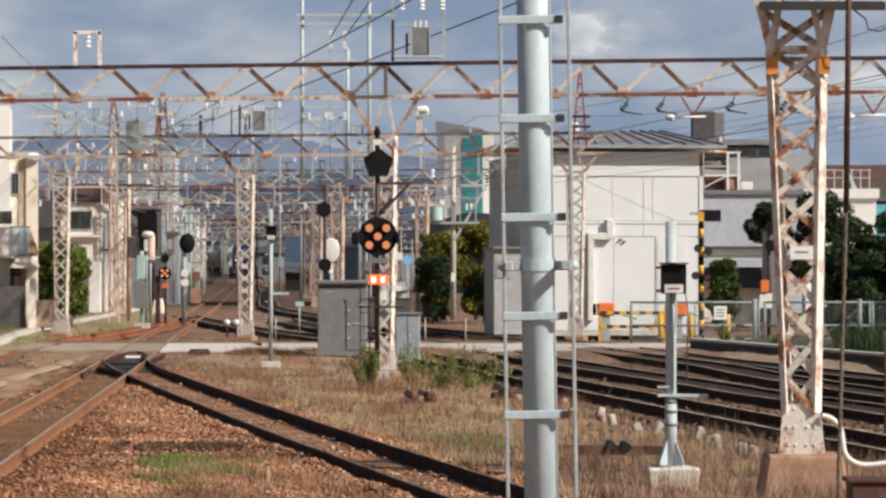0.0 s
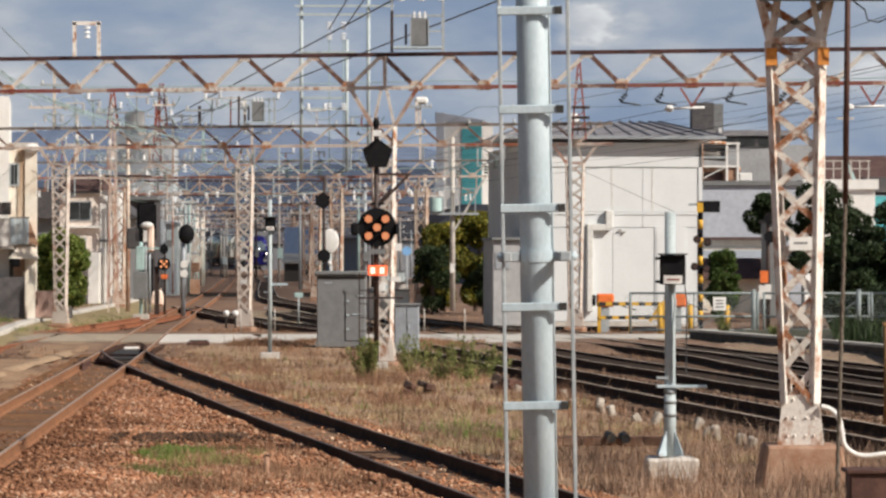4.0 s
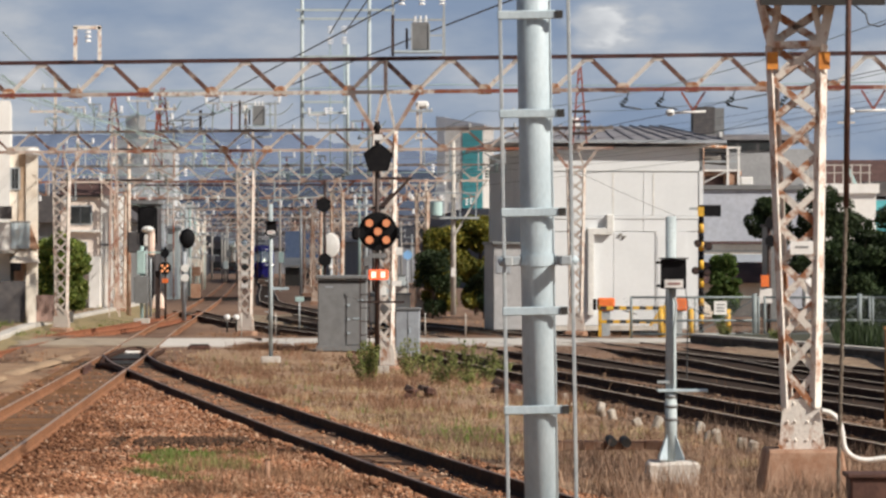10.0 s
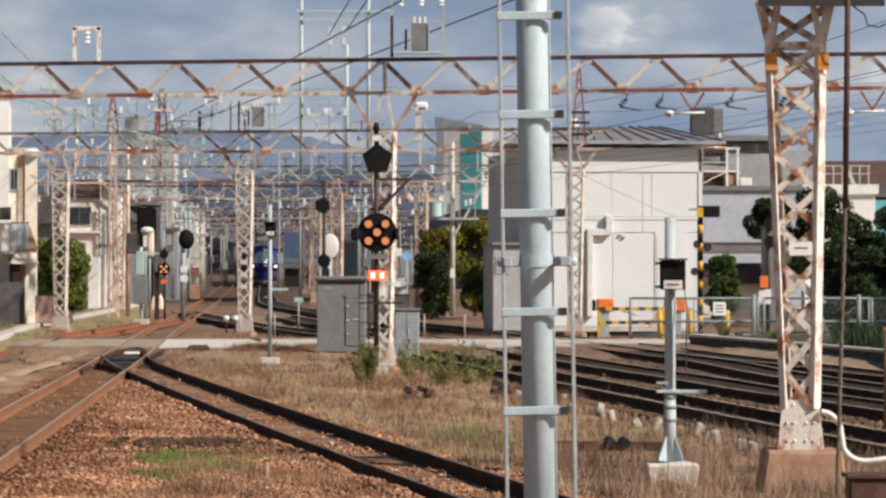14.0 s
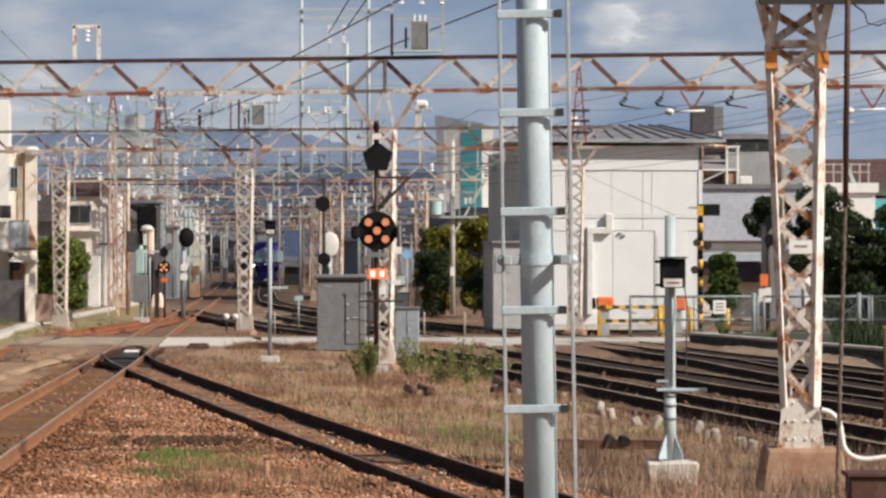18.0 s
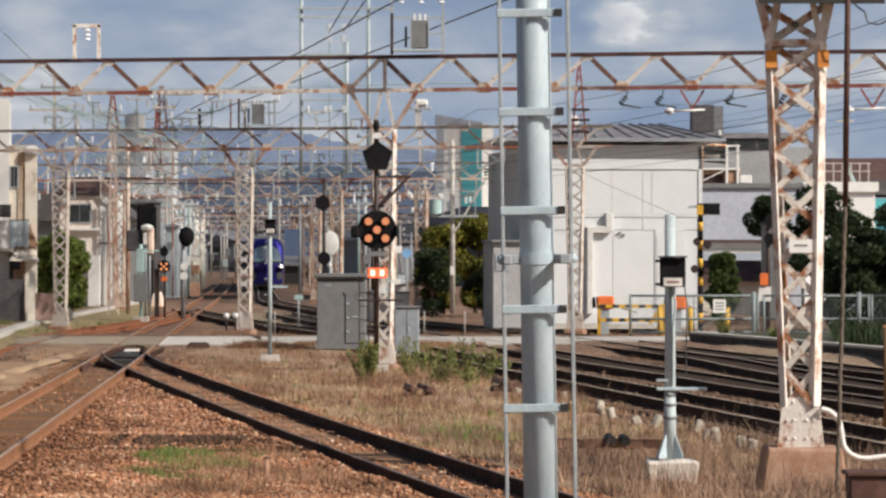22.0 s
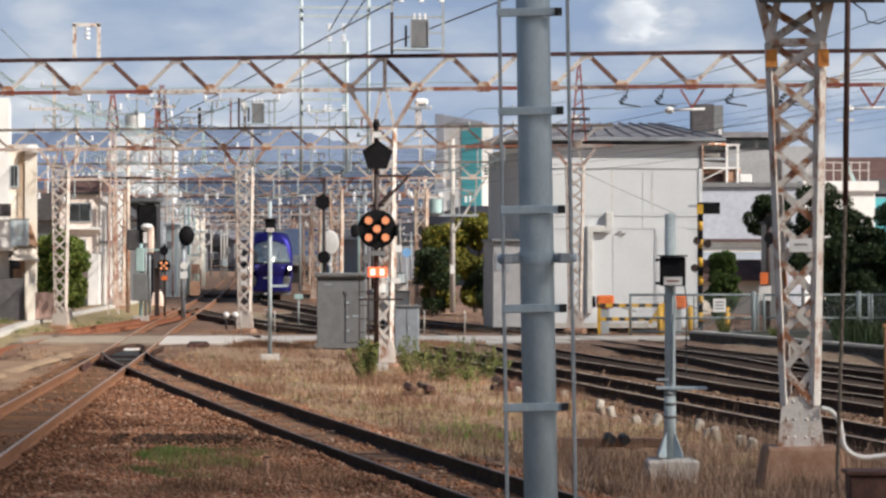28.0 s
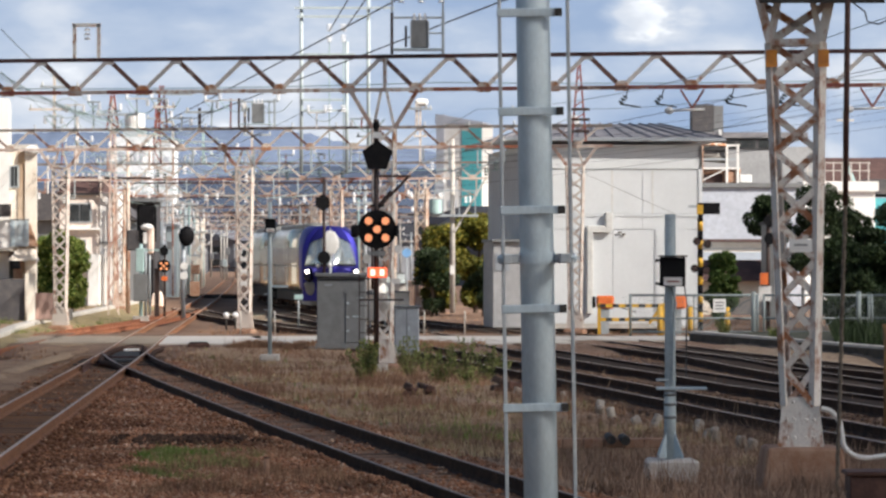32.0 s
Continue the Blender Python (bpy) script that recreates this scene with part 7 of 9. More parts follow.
# ---- poles, transformers and fittings above the gantries ----
def high_gear():
    u = thing("utility_pole", (0.42, 155, 0.0), "grey concrete utility pole with a service platform", "utility pole")
    cylpart("pole", (0, 0, 0), (0, 0, 7.7), 0.13, M_CONC, u, r2=0.09)
    boxpart("platform", (0.1, 0, 4.3), (2.1, 0.6, 0.1), M_GALV_D, u)
    for x in (-0.8, -0.4, 0.3, 1.0):
        boxpart("stanchion", (x, -0.25, 4.85), (0.05, 0.05, 1.1), M_GALV_D, u)
    boxpart("handrail", (0.1, -0.25, 5.4), (2.1, 0.05, 0.05), M_GALV_D, u)
    bar("stay", (0.1, -0.1, 3.6), (1.5, -0.1, 6.0), 0.09, M_CONC, u)
    bm = bmesh.new()
    add_cyl(bm, (-0.75, -0.3, 4.4), (-0.75, -0.3, 5.0), 0.28, n=14)
    part("transformer", bm, M_TEALP, u)
    boxpart("white_plate", (0, -0.12, 1.9), (0.2, 0.02, 0.4), M_WHITE, u)

    h = thing("feeder_pole_frame", (-6.55, 162.0, 6.83), "galvanised twin-pole feeder frame with crossarms and insulators", "pole frame")
    for x, z1 in ((0, 8.1), (3.1, 8.1), (2.1, 5.6)):
        cylpart("pole", (x, 0, -0.5), (x, 0, z1), 0.085, M_POST, h)
    for z, w, c in ((7.15, 4.6, 2.0), (6.75, 3.4, 1.5), (5.0, 2.6, 1.2), (2.9, 1.9, 1.0), (2.4, 2.0, 1.1)):
        boxpart("crossarm", (c, -0.15, z), (w, 0.09, 0.10), M_POST, h)
    for x in (1.3, 1.95):
        for z in (5.6, 6.1, 2.35):
            bm = bmesh.new()
            for k in range(3):
                add_cyl(bm, (x, -0.2, z + k * 0.12), (x, -0.2, z + k * 0.12 + 0.05), 0.16, 0.09, 10)
            part("insulator", bm, M_INSUL, h)
        cylpart("lead", (x, -0.2, -0.3), (x, -0.2, 5.6), 0.022, M_WIRE_G, h)

    t = thing("pole_transformer", (-0.62, 85.1, 7.42), "grey box transformer in a frame on the gantry", "transformer")
    for x in (-0.62, 0.62):
        boxpart("upright", (x, 0, 0.5), (0.07, 0.07, 1.0), M_GALV_D if x > 0 else M_DARKPOLE, t)
    boxpart("top_arm", (0.0, 0, 0.88), (1.2, 0.05, 0.05), M_GALV_D, t)
    boxpart("shelf", (0.0, 0, 0.1), (1.18, 0.4, 0.05), M_GALV, t)
    tk = boxpart("tank", (0.05, 0, 0.48), (0.42, 0.36, 0.68), M_CAB, t, bev=0.02)
    for x in (-0.16, 0.27):
        boxpart("fin", (x, -0.19, 0.46), (0.03, 0.03, 0.62), M_GALV_D, tk)
    for x in (-0.08, 0.05, 0.18):
        bm = bmesh.new()
        add_cyl(bm, (x, 0, 0.82), (x, 0, 0.98), 0.04, 0.025, 10)
        part("bushing", bm, M_INSUL, tk)
    boxpart("arrester", (-0.28, 0, 0.42), (0.06, 0.06, 0.5), M_DARKPOLE, t)
    boxpart("arm", (0.42, 0, 0.5), (0.36, 0.04, 0.04), M_GALV_D, t)
    t2 = copy_thing(t, pose(-4.55 * 1.42, 121.5, 6.98))
    tagged(t2, "grey transformer in a pipe frame on the far gantry")
    for x in (-0.62, 0.62):
        boxpart("mast_extension", (x, 0, 1.35), (0.05, 0.05, 0.75), M_GALV_D, t)
    boxpart("upper_crossarm", (0.0, 0, 1.7), (1.5, 0.06, 0.06), M_GALV_D, t)
    for x in (-0.40, 0.09, 0.58):
        bm = bmesh.new()
        add_cyl(bm, (x, 0, 1.45), (x, 0, 1.68), 0.012, n=6)
        for k in range(3):
            add_cyl(bm, (x, 0, 1.25 + k * 0.09), (x, 0, 1.30 + k * 0.09), 0.09, 0.05, 10)
        part("insulator", bm, M_INSUL, t, "white porcelain insulator string")

    fr = thing("insulator_frame", (-8.85, 87.0, 7.42), "small white-painted steel frame with an insulator on the gantry", "frame")
    for x in (-0.3, 0.3):
        boxpart("upright", (x, 0, 0.42), (0.09, 0.07, 0.84), M_COLUMN, fr)
    boxpart("top_bar", (0, 0, 0.82), (0.7, 0.07, 0.09), M_COLUMN, fr)
    bm = bmesh.new()
    for k in range(3):
        add_cyl(bm, (0.02, -0.02, 0.46 + k * 0.11), (0.02, -0.02, 0.52 + k * 0.11), 0.09, 0.05, 10)
    part("insulator", bm, M_INSUL, fr)
    for at, z1 in (((-14.1, 150.0), 9.3), ((-15.3, 162.0), 8.6)):
        sp = thing("red_mast", (at[0], at[1], 0.0), "slender lattice mast painted rusty red", "mast", "red masts")
        for sx in (-1, 1):
            bar("leg", (sx * 0.22, 0, 0), (sx * 0.06, 0, z1), 0.05, M_TRUSS_R, sp)
        for i in range(10):
            za, zb = z1 * i / 10, z1 * (i + 1) / 10
            wa, wb = 0.25 - 0.19 * i / 10, 0.25 - 0.19 * (i + 1) / 10
            s = 1 if i % 2 else -1
            bar("lacing", (-s * wa, 0, za), (s * wb, 0, zb), 0.045, M_TRUSS_R, sp)
    sp = thing("red_spire", (4.62, 119.1, 6.4), "red painted A-shaped steel spire on the gantry column", "spire")
    for sx in (-1, 1):
        bar("leg", (sx * 0.24, 0, 0), (sx * 0.02, 0, 2.75), 0.06, M_REDSP, sp)
    for i in range(5):
        z = 0.3 + i * 0.45
        w = 0.24 * (1 - z / 2.9)
        bar("rung", (-w, 0, z), (w, 0, z + 0.2), 0.04, M_REDSP, sp)
    for z in (0.35, 0.75, 1.1):
        boxpart("insulator_arm", (0.05, -0.05, z), (0.62, 0.08, 0.09), M_DARKPOLE, sp)
    # short masts with arms and insulators standing on the gantries
    def feeder_mast(x, y, z, h, arms, m, label):
        f = thing("feeder_mast", (x, y, z), label, "mast", "feeder masts")
        if m is M_REDSP:
            for sx in (-1, 1):
                bar("leg", (sx * 0.2, 0, 0), (sx * 0.05, 0, h), 0.06, m, f)
            for q in range(4):
                s0 = 1 if q % 2 else -1
                bar("lacing", (-s0 * (0.2 - 0.0375 * q), 0, h * q / 4), (s0 * (0.16 - 0.0375 * q), 0, h * (q + 1) / 4), 0.045, m, f)
        else:
            boxpart("post", (0, 0, h / 2), (0.10, 0.10, h), m, f)
        for k, (az, x0, x1) in enumerate(arms):
            boxpart("arm", ((x0 + x1) / 2, -0.08, az), (x1 - x0, 0.06, 0.08), M_TRUSS if k % 2 else M_GALV_D, f)
            for q in (x0 + 0.08, x1 - 0.08):
                bm = bmesh.new()
                add_cyl(bm, (q, -0.08, az + 0.04), (q, -0.08, az + 0.17), 0.05, 0.03, 8)
                part("insulator", bm, M_INSUL_G, f)
        return f
    g2 = lambda x: 122 - (x + 6.9) * math.tan(radians(13))
    g3 = lambda x: 162 - (x + 1.0) * math.tan(radians(10))
    for x, h, arms, m in ((-13.7, 1.9, ((1.5, -0.5, 0.9), (0.7, -0.9, 0.6)), M_TRUSS), (-9.85, 1.5, ((1.2, 0.0, 1.1), (0.75, -0.3, 0.5)), M_REDSP),
                          (-8.5, 0.7, ((0.55, -0.5, 0.5),), M_DARKPOLE), (-11.6, 1.2, ((0.5, -0.6, 0.9),), M_REDSP), (-6.9, 0.9, ((0.6, -0.15, 0.15),), M_COLUMN),
                          (-0.9, 0.8, ((0.6, -0.4, 0.4),), M_TRUSS), (2.6, 0.7, ((0.5, -0.3, 0.7),), M_GALV_D)):
        feeder_mast(x, g2(x), 6.98, h, arms, m, "short steel mast with insulated arms on the gantry")
    for x, h, arms, m in ((-17.2, 2.2, ((1.6, -0.8, 0.8), (0.8, -0.6, 1.0)), M_TRUSS), (-13.4, 2.6, ((2.1, -0.5, 1.2), (1.3, -0.9, 0.4)), M_REDSP), (-11.2, 1.4, ((1.0, -0.7, 0.7),), M_TEALP),
                          (-8.9, 1.7, ((1.3, -0.4, 0.9),), M_TRUSS), (-3.4, 1.5, ((1.2, -0.6, 0.6),), M_GALV_D), (-1.05, 2.7, ((2.45, -0.55, 0.55), (1.2, -0.3, 0.3)), M_TRUSS)):
        feeder_mast(x, g3(x), 6.86, h, arms, m, "taller steel mast with insulated arms on the gantry")
    lp = thing("beam_lamp", (-1.0, 161.7, 9.6), "white floodlight head on the gantry mast", "lamp")
    bm = bmesh.new()
    add_box(bm, (0, 0, 0), (0.62, 0.4, 0.34), 0.1)
    part("head", bm, M_WHITE, lp)
    for x in (4.45, 5.3, 6.95, 8.2):
        y = 85.6 - (x + 1.44) * math.tan(radians(11.5))
        dr = thing("wire_insulator", (x, y - 0.3, 6.52), "dark green insulator hanging under the gantry", "insulator", "gantry insulators")
        cylpart("rod", (0, 0, 0.02), (-0.06, 0, -0.18), 0.015, M_WIRE, dr)
        for k in range(3):
            bm = bmesh.new()
            add_cyl(bm, (-0.07 - k * 0.05, 0, -0.18 - k * 0.06), (-0.09 - k * 0.05, 0, -0.22 - k * 0.06), 0.075, 0.05, 10)
            part("disc", bm, M_GLAZE, dr)
        cylpart("clamp_arm", (-0.2, 0, -0.36), (0.3, 0, -0.44), 0.02, M_WIRE, dr)
    # dropper brackets and clamps under the first gantry
    for x in (5.98, 10.2):
        bk = thing("wire_bracket", (x, 85.6 - (x + 1.44) * math.tan(radians(11.5)), 6.5), "rusty V bracket carrying the contact wires", "bracket", "wire brackets")
        bar("strut", (-0.28, 0, 0), (0, 0, -0.45), 0.05, M_REDSP, bk)
        bar("strut", (0.28, 0, 0), (0, 0, -0.45), 0.05, M_REDSP, bk)
        cylpart("arm", (-0.55, 0, -0.5), (0.3, 0, -0.47), 0.03, M_INSUL, bk)
        bm = bmesh.new()
        add_ball(bm, (-0.55, 0, -0.5), 0.09, 10, (1.3, 1, 1))
        part("insulator", bm, M_INSUL, bk)


high_gear()


def wires():
    """Contact and messenger wires over each line, and feeders from gantry to gantry."""

    def run(name, label, pts, sag, r, m):
        out = []
        for (a, b) in zip(pts[:-1], pts[1:]):
            a, b = Vector(a), Vector(b)
            for k in range(16):
                u = k / 16
                c = a.lerp(b, u)
                c.z -= sag * 4 * u * (1 - u)
                out.append(tuple(c))
        out.append(tuple(pts[-1]))
        w = tube(name, out, r, m, None, label, 1)
        tagged(w, category="wire", group="overhead wires")
    for f, d0 in ((T0, 85), (T2, 42), (T2B, 42), (T3, 60)):
        ds = [d for d in (42, 85.6, 122, 162, 207, 258, 305, 354, 405) if d >= d0]
        if f is T2B:
            ds = [42, 85.6, 122, 155]
        if f is T2:
            ds = [42, 85.6, 122, 162, 207]
        run("contact_wire", "dark overhead contact wire along the track", [(float(f(d)) + (0.2 if i % 2 else -0.2), d, 5.15) for i, d in enumerate(ds)], 0.02, 0.006, M_WIRE)
        run("messenger_wire", "sagging messenger wire over the track", [(float(f(d)), d, 6.1) for d in ds], 0.45, 0.0065, M_WIRE_G)
    run("feeder_wire", "heavy feeder cable slung over the gantries", [(8.2, 26, 9.1), (-13.4, 162, 8.45)], 0.12, 0.02, M_WIRE)
    run("feeder_wire", "heavy feeder cable slung over the gantries", [(12.2, 28, 9.2), (-13.3, 162.5, 8.25)], 0.12, 0.02, M_WIRE)
    run("feeder_wire", "heavy feeder cable between the gantries", [(6.2, 30, 15.5), (-4.6, 161.7, 12.9)], 0.3, 0.03, M_WIRE)
    run("feeder_wire", "heavy feeder cable between the gantries", [(5.0, 30, 15.5), (-5.25, 161.7, 12.9)], 0.3, 0.03, M_WIRE)
    run("feeder_wire", "thin pale feeder wire between gantries", [(-10.9, 86.5, 8.1), (-12.6, 122, 8.1), (-13.9, 162, 8.2)], 0.15, 0.012, M_WIRE_G)
    run("feeder_wire", "thin pale feeder wire between gantries", [(-10.9, 86.5, 7.05), (-16.5, 162, 7.9), (-18, 207, 7.0)], 0.15, 0.012, M_TEALP)
    run("feeder_wire", "thin dark feeder wire between gantries", [(-9.6, 122, 7.9), (-12.0, 162, 7.4)], 0.3, 0.012, M_WIRE)
    for i in range(7):
        run("line_wire", "thin pale line wire between the masts", [(-13.5 + i * 0.9, 122, 6.2 + 0.35 * (i % 4)), (-16 + i * 1.1, 162, 7.4 - 0.3 * (i % 3)), (-18 + i, 207, 6.4 + 0.3 * (i % 2))], 0.4, 0.009, M_TEALP if i % 2 else M_WIRE_G)
    for i in range(7):
        run("line_wire", "thin pale line wire sloping from the gantry", [(-11.4 + 0.12 * i, 87.2, 7.3 - 0.13 * i), (-10.8 + 0.55 * i, 122, 6.5 - 0.08 * (i % 3)), (-12.5 + 0.9 * i, 162, 6.4)], 0.12, 0.0085, M_TEALP if i % 2 else M_WIRE_G)
    for i in range(6):
        z = 7.4 - i * 0.17
        run("signal_wire", "thin line wire across the yard", [(16 + i * 0.5, 84, z + 0.3), (8.0, 104 + i, z - 0.75), (0.4, 112 + i, z - 1.15), (-2, 160 + i * 2, z + 0.1)], 0.1, 0.0045, M_WIRE)
    for y, z, x1 in ((88, 6.85, 14.0), (124, 6.4, 2.2), (126, 5.6, 2.2)):
        run("span_wire", "pale span wire along the gantry", [(-14, y + 2.5, z), (0, y, z + 0.02), (x1, y - x1 * 0.18, z + 0.05)], 0.08, 0.014, M_TEALP)
    run("guy_wire", "thin guy wire in front of the white building", [(4.62, 118.8, 5.4), (7.6, 115, 3.9)], 0.02, 0.006, M_WIRE)


wires()


def yard_clutter():
    """Bracket masts, relay boxes, coils of cable and thin wires crowding the yard throat."""
    rng = random.Random(77)
    def clear(x, d, gap=2.0):
        return min(abs(x - float(f(d))) for f in (T0, T2, T3, TL)) > gap
    n = 0
    while n < 24:
        d = rng.uniform(132, 320)
        px = rng.uniform(-600, -365)
        x = px / 6200 * d
        if not clear(x, d) or (d < 150 and px < -480):
            continue
        n += 1
        h = rng.uniform(4.6, 7.6)
        m = rng.choice((M_POST, M_CONC, M_TRUSS_D, M_TEALP, M_GALV_D, M_TRUSS_R))
        p = thing("bracket_mast", (x, d, 0.0), "slender weathered mast with a slanting bracket arm", "mast", "bracket masts")
        cylpart("post", (0, 0, -0.1), (0, 0, h), rng.uniform(0.055, 0.09), m, p, n=10)
        s = rng.choice((-1, 1))
        bar("arm", (0, 0, h - 0.3), (s * 1.5, 0, h - 0.55), 0.05, M_GALV_D, p)
        bar("strut", (0, 0, h - 1.25), (s * 1.3, 0, h - 0.55), 0.05, m, p)
        for q in (0.5, 1.4):
            bm = bmesh.new()
            for k in range(3):
                add_cyl(bm, (s * q, 0, h - 0.68 - k * 0.11), (s * q, 0, h - 0.62 - k * 0.11), 0.05, 0.085, 8)
            part("insulator", bm, M_INSUL, p)
        if rng.random() < 0.5:
            boxpart("lamp_case", (s * 0.2, -0.1, rng.uniform(2.2, 4.0)), (0.34, 0.2, rng.uniform(0.4, 0.9)), rng.choice((M_BLACK, M_WHITE, M_CAB, M_POST)), p, bev=0.03)
    n = 0
    while n < 26:
        d = rng.uniform(126, 250)
        px = rng.choice((rng.uniform(-590, -370), rng.uniform(-560, -380), rng.uniform(-150, -70)))
        x = px / 6200 * d
        if not clear(x, d) or x < -14.6:
            continue
        n += 1
        w, h = rng.uniform(0.35, 0.8), rng.uniform(0.6, 1.5)
        p = thing("trackside_box", (x, d, -0.2), "small weathered trackside equipment box on legs", "cabinet", "trackside boxes")
        boxpart("case", (0, 0, 0.35 + h / 2), (w, 0.4, h), rng.choice((M_WHITE, M_CAB, M_CONC, M_POST, M_CREAM, M_TEALP)), p, bev=0.03)
        boxpart("lid", (0, 0, 0.37 + h), (w + 0.08, 0.48, 0.05), M_CAB, p)
        for sx in (-1, 1):
            boxpart("leg", (sx * w * 0.35, 0, 0.18), (0.05, 0.05, 0.4), M_GALV_D, p)
    for x, d, z, r in ((-13.0, 121.5, 7.62, 0.34), (-14.6, 162.2, 7.5, 0.36), (-10.3, 162.3, 7.3, 0.3)):
        pts = [(x + r * math.cos(a) * 1.25, d - 0.45, z + r * math.sin(a)) for a in np.linspace(0.4, 6.5, 26)]
        pts += [(x + 1.1 * r, d - 0.45, z - 1.2 * r), (x + 1.6 * r, d - 0.3, z - 2.2 * r)]
        c = tube("cable_loop", pts, 0.018, M_POST, None, "pale cable loop slung from the gantry", 1)
        tagged(c, category="cable", group="cable loops")
    for i in range(34):
        d0, d1 = rng.choice(((122, 162), (122, 207), (162, 258), (162, 207), (207, 305)))
        xa, xb = rng.uniform(-0.118, -0.02) * d0, rng.uniform(-0.112, -0.03) * d1
        za, zb = rng.uniform(5.3, 7.9), rng.uniform(5.0, 8.2)
        sag = rng.uniform(0.1, 0.6)
        pts = []
        for k in range(15):
            u = k / 14
            pts.append((xa + (xb - xa) * u, d0 + (d1 - d0) * u, za + (zb - za) * u - sag * 4 * u * (1 - u)))
        w = tube("line_wire", pts, rng.choice((0.007, 0.009, 0.012)), rng.choice((M_WIRE, M_WIRE_G, M_TEALP, M_WIRE_G, M_TRUSS)), None, "thin line wire slung between the gantries", 1)
        tagged(w, category="wire", group="overhead wires")
    hut = thing("trackside_hut", (-17.95, 232, -0.2), "narrow pale blue-grey equipment hut beside the line", "hut")
    boxpart("wall", (0, 1, 2.35), (0.75, 2, 4.7), M_POST, hut)
    boxpart("roof", (0, 0.95, 4.77), (0.95, 2.4, 0.14), M_CAB_L, hut)
    boxpart("door", (0.05, -0.02, 1.15), (0.5, 0.05, 1.9), M_CAB_L, hut)


def throat_posts():
    """A thicket of pale and rusty posts left of the straight track, with boards, arms and insulators."""
    rng = random.Random(41)
    for k in range(20):
        d = rng.uniform(225, 330)
        x = (rng.uniform(318, 380) - 784) / 6205 * d
        x = min(x, float(T0(d)) - 1.9)
        h = rng.uniform(3.8, 6.6)
        m = rng.choice((M_CREAM, M_WHITE, M_TRUSS, M_POST, M_TRUSS_R, M_TEALP))
        p = thing("cable_post", (x, d, -0.2), "pale weathered cable post with arms and insulators", "post", "cable posts")
        cylpart("post", (0, 0, 0), (0, 0, h), rng.uniform(0.09, 0.15), m, p, n=10)
        for q in range(rng.randint(1, 3)):
            z, w = h - 0.25 - q * rng.uniform(0.7, 1.2), rng.uniform(0.7, 1.5)
            boxpart("arm", (rng.uniform(-0.3, 0.3), -0.12, z), (w, 0.09, 0.1), rng.choice((M_TRUSS, M_GALV_D, M_WHITE)), p)
            for sx in (-0.4, 0.4):
                bm = bmesh.new()
                add_cyl(bm, (sx * w, -0.12, z + 0.05), (sx * w, -0.12, z + 0.3), 0.1, 0.06, 8)
                part("insulator", bm, M_INSUL, p)
        if k % 3 == 0:
            boxpart("box", (0.05, -0.25, rng.uniform(1.0, 2.6)), (0.5, 0.3, rng.uniform(0.5, 1.0)), rng.choice((M_WHITE, M_CREAM, M_CONC_B)), p, bev=0.03)
    for k in range(9):
        d = rng.uniform(345, 470)
        x = min((rng.uniform(384, 430) - 784) / 6205 * d, float(T3(d)) - 2.1)
        h = rng.uniform(3.5, 7.0)
        p = thing("cable_post", (x, d, -0.2), "weathered cable post beside the main line", "post", "cable posts")
        cylpart("post", (0, 0, 0), (0, 0, h), 0.11, rng.choice((M_CONC, M_GALV_D, M_TRUSS_D)), p, n=10)
        boxpart("arm", (0.2, -0.12, h - 0.4), (1.4, 0.1, 0.12), M_GALV_D, p)
        boxpart("box", (0.1, -0.22, rng.uniform(1.5, 3.5)), (0.5, 0.3, 0.8), rng.choice((M_POST, M_WHITE, M_CAB)), p, bev=0.03)
    s = thing("signal_mast", (-18.5, 260, 0.0), "signal mast seen from behind with two cream round boards", "signal", "yard signals")
    cylpart("mast", (0, 0, -0.1), (0, 0, 4.3), 0.1, M_CREAM, s)
    for z in (3.5, 2.62):
        bm = bmesh.new()
        add_cyl(bm, (0.0, -0.1, z), (0.0, -0.16, z), 0.46, n=20)
        part("board", bm, M_CREAM, s)
    boxpart("relay_box", (0.15, -0.2, 1.55), (0.6, 0.4, 0.7), M_CONC_B, s, bev=0.03)
    for xa, xb in ((-16.4, -13.2), (-9.4, -7.2)):
        t = thing("cable_trough", ((xa + xb) / 2, 225, -0.2), "low dark cable trough laid across the yard", "trough", "yard troughs")
        boxpart("channel", (0, 0, 0.11), (xb - xa, 0.4, 0.22), M_UNDER, t)
        boxpart("lid", (0, 0, 0.24), (xb - xa, 0.46, 0.04), M_PIPE, t)


yard_clutter()
throat_posts()


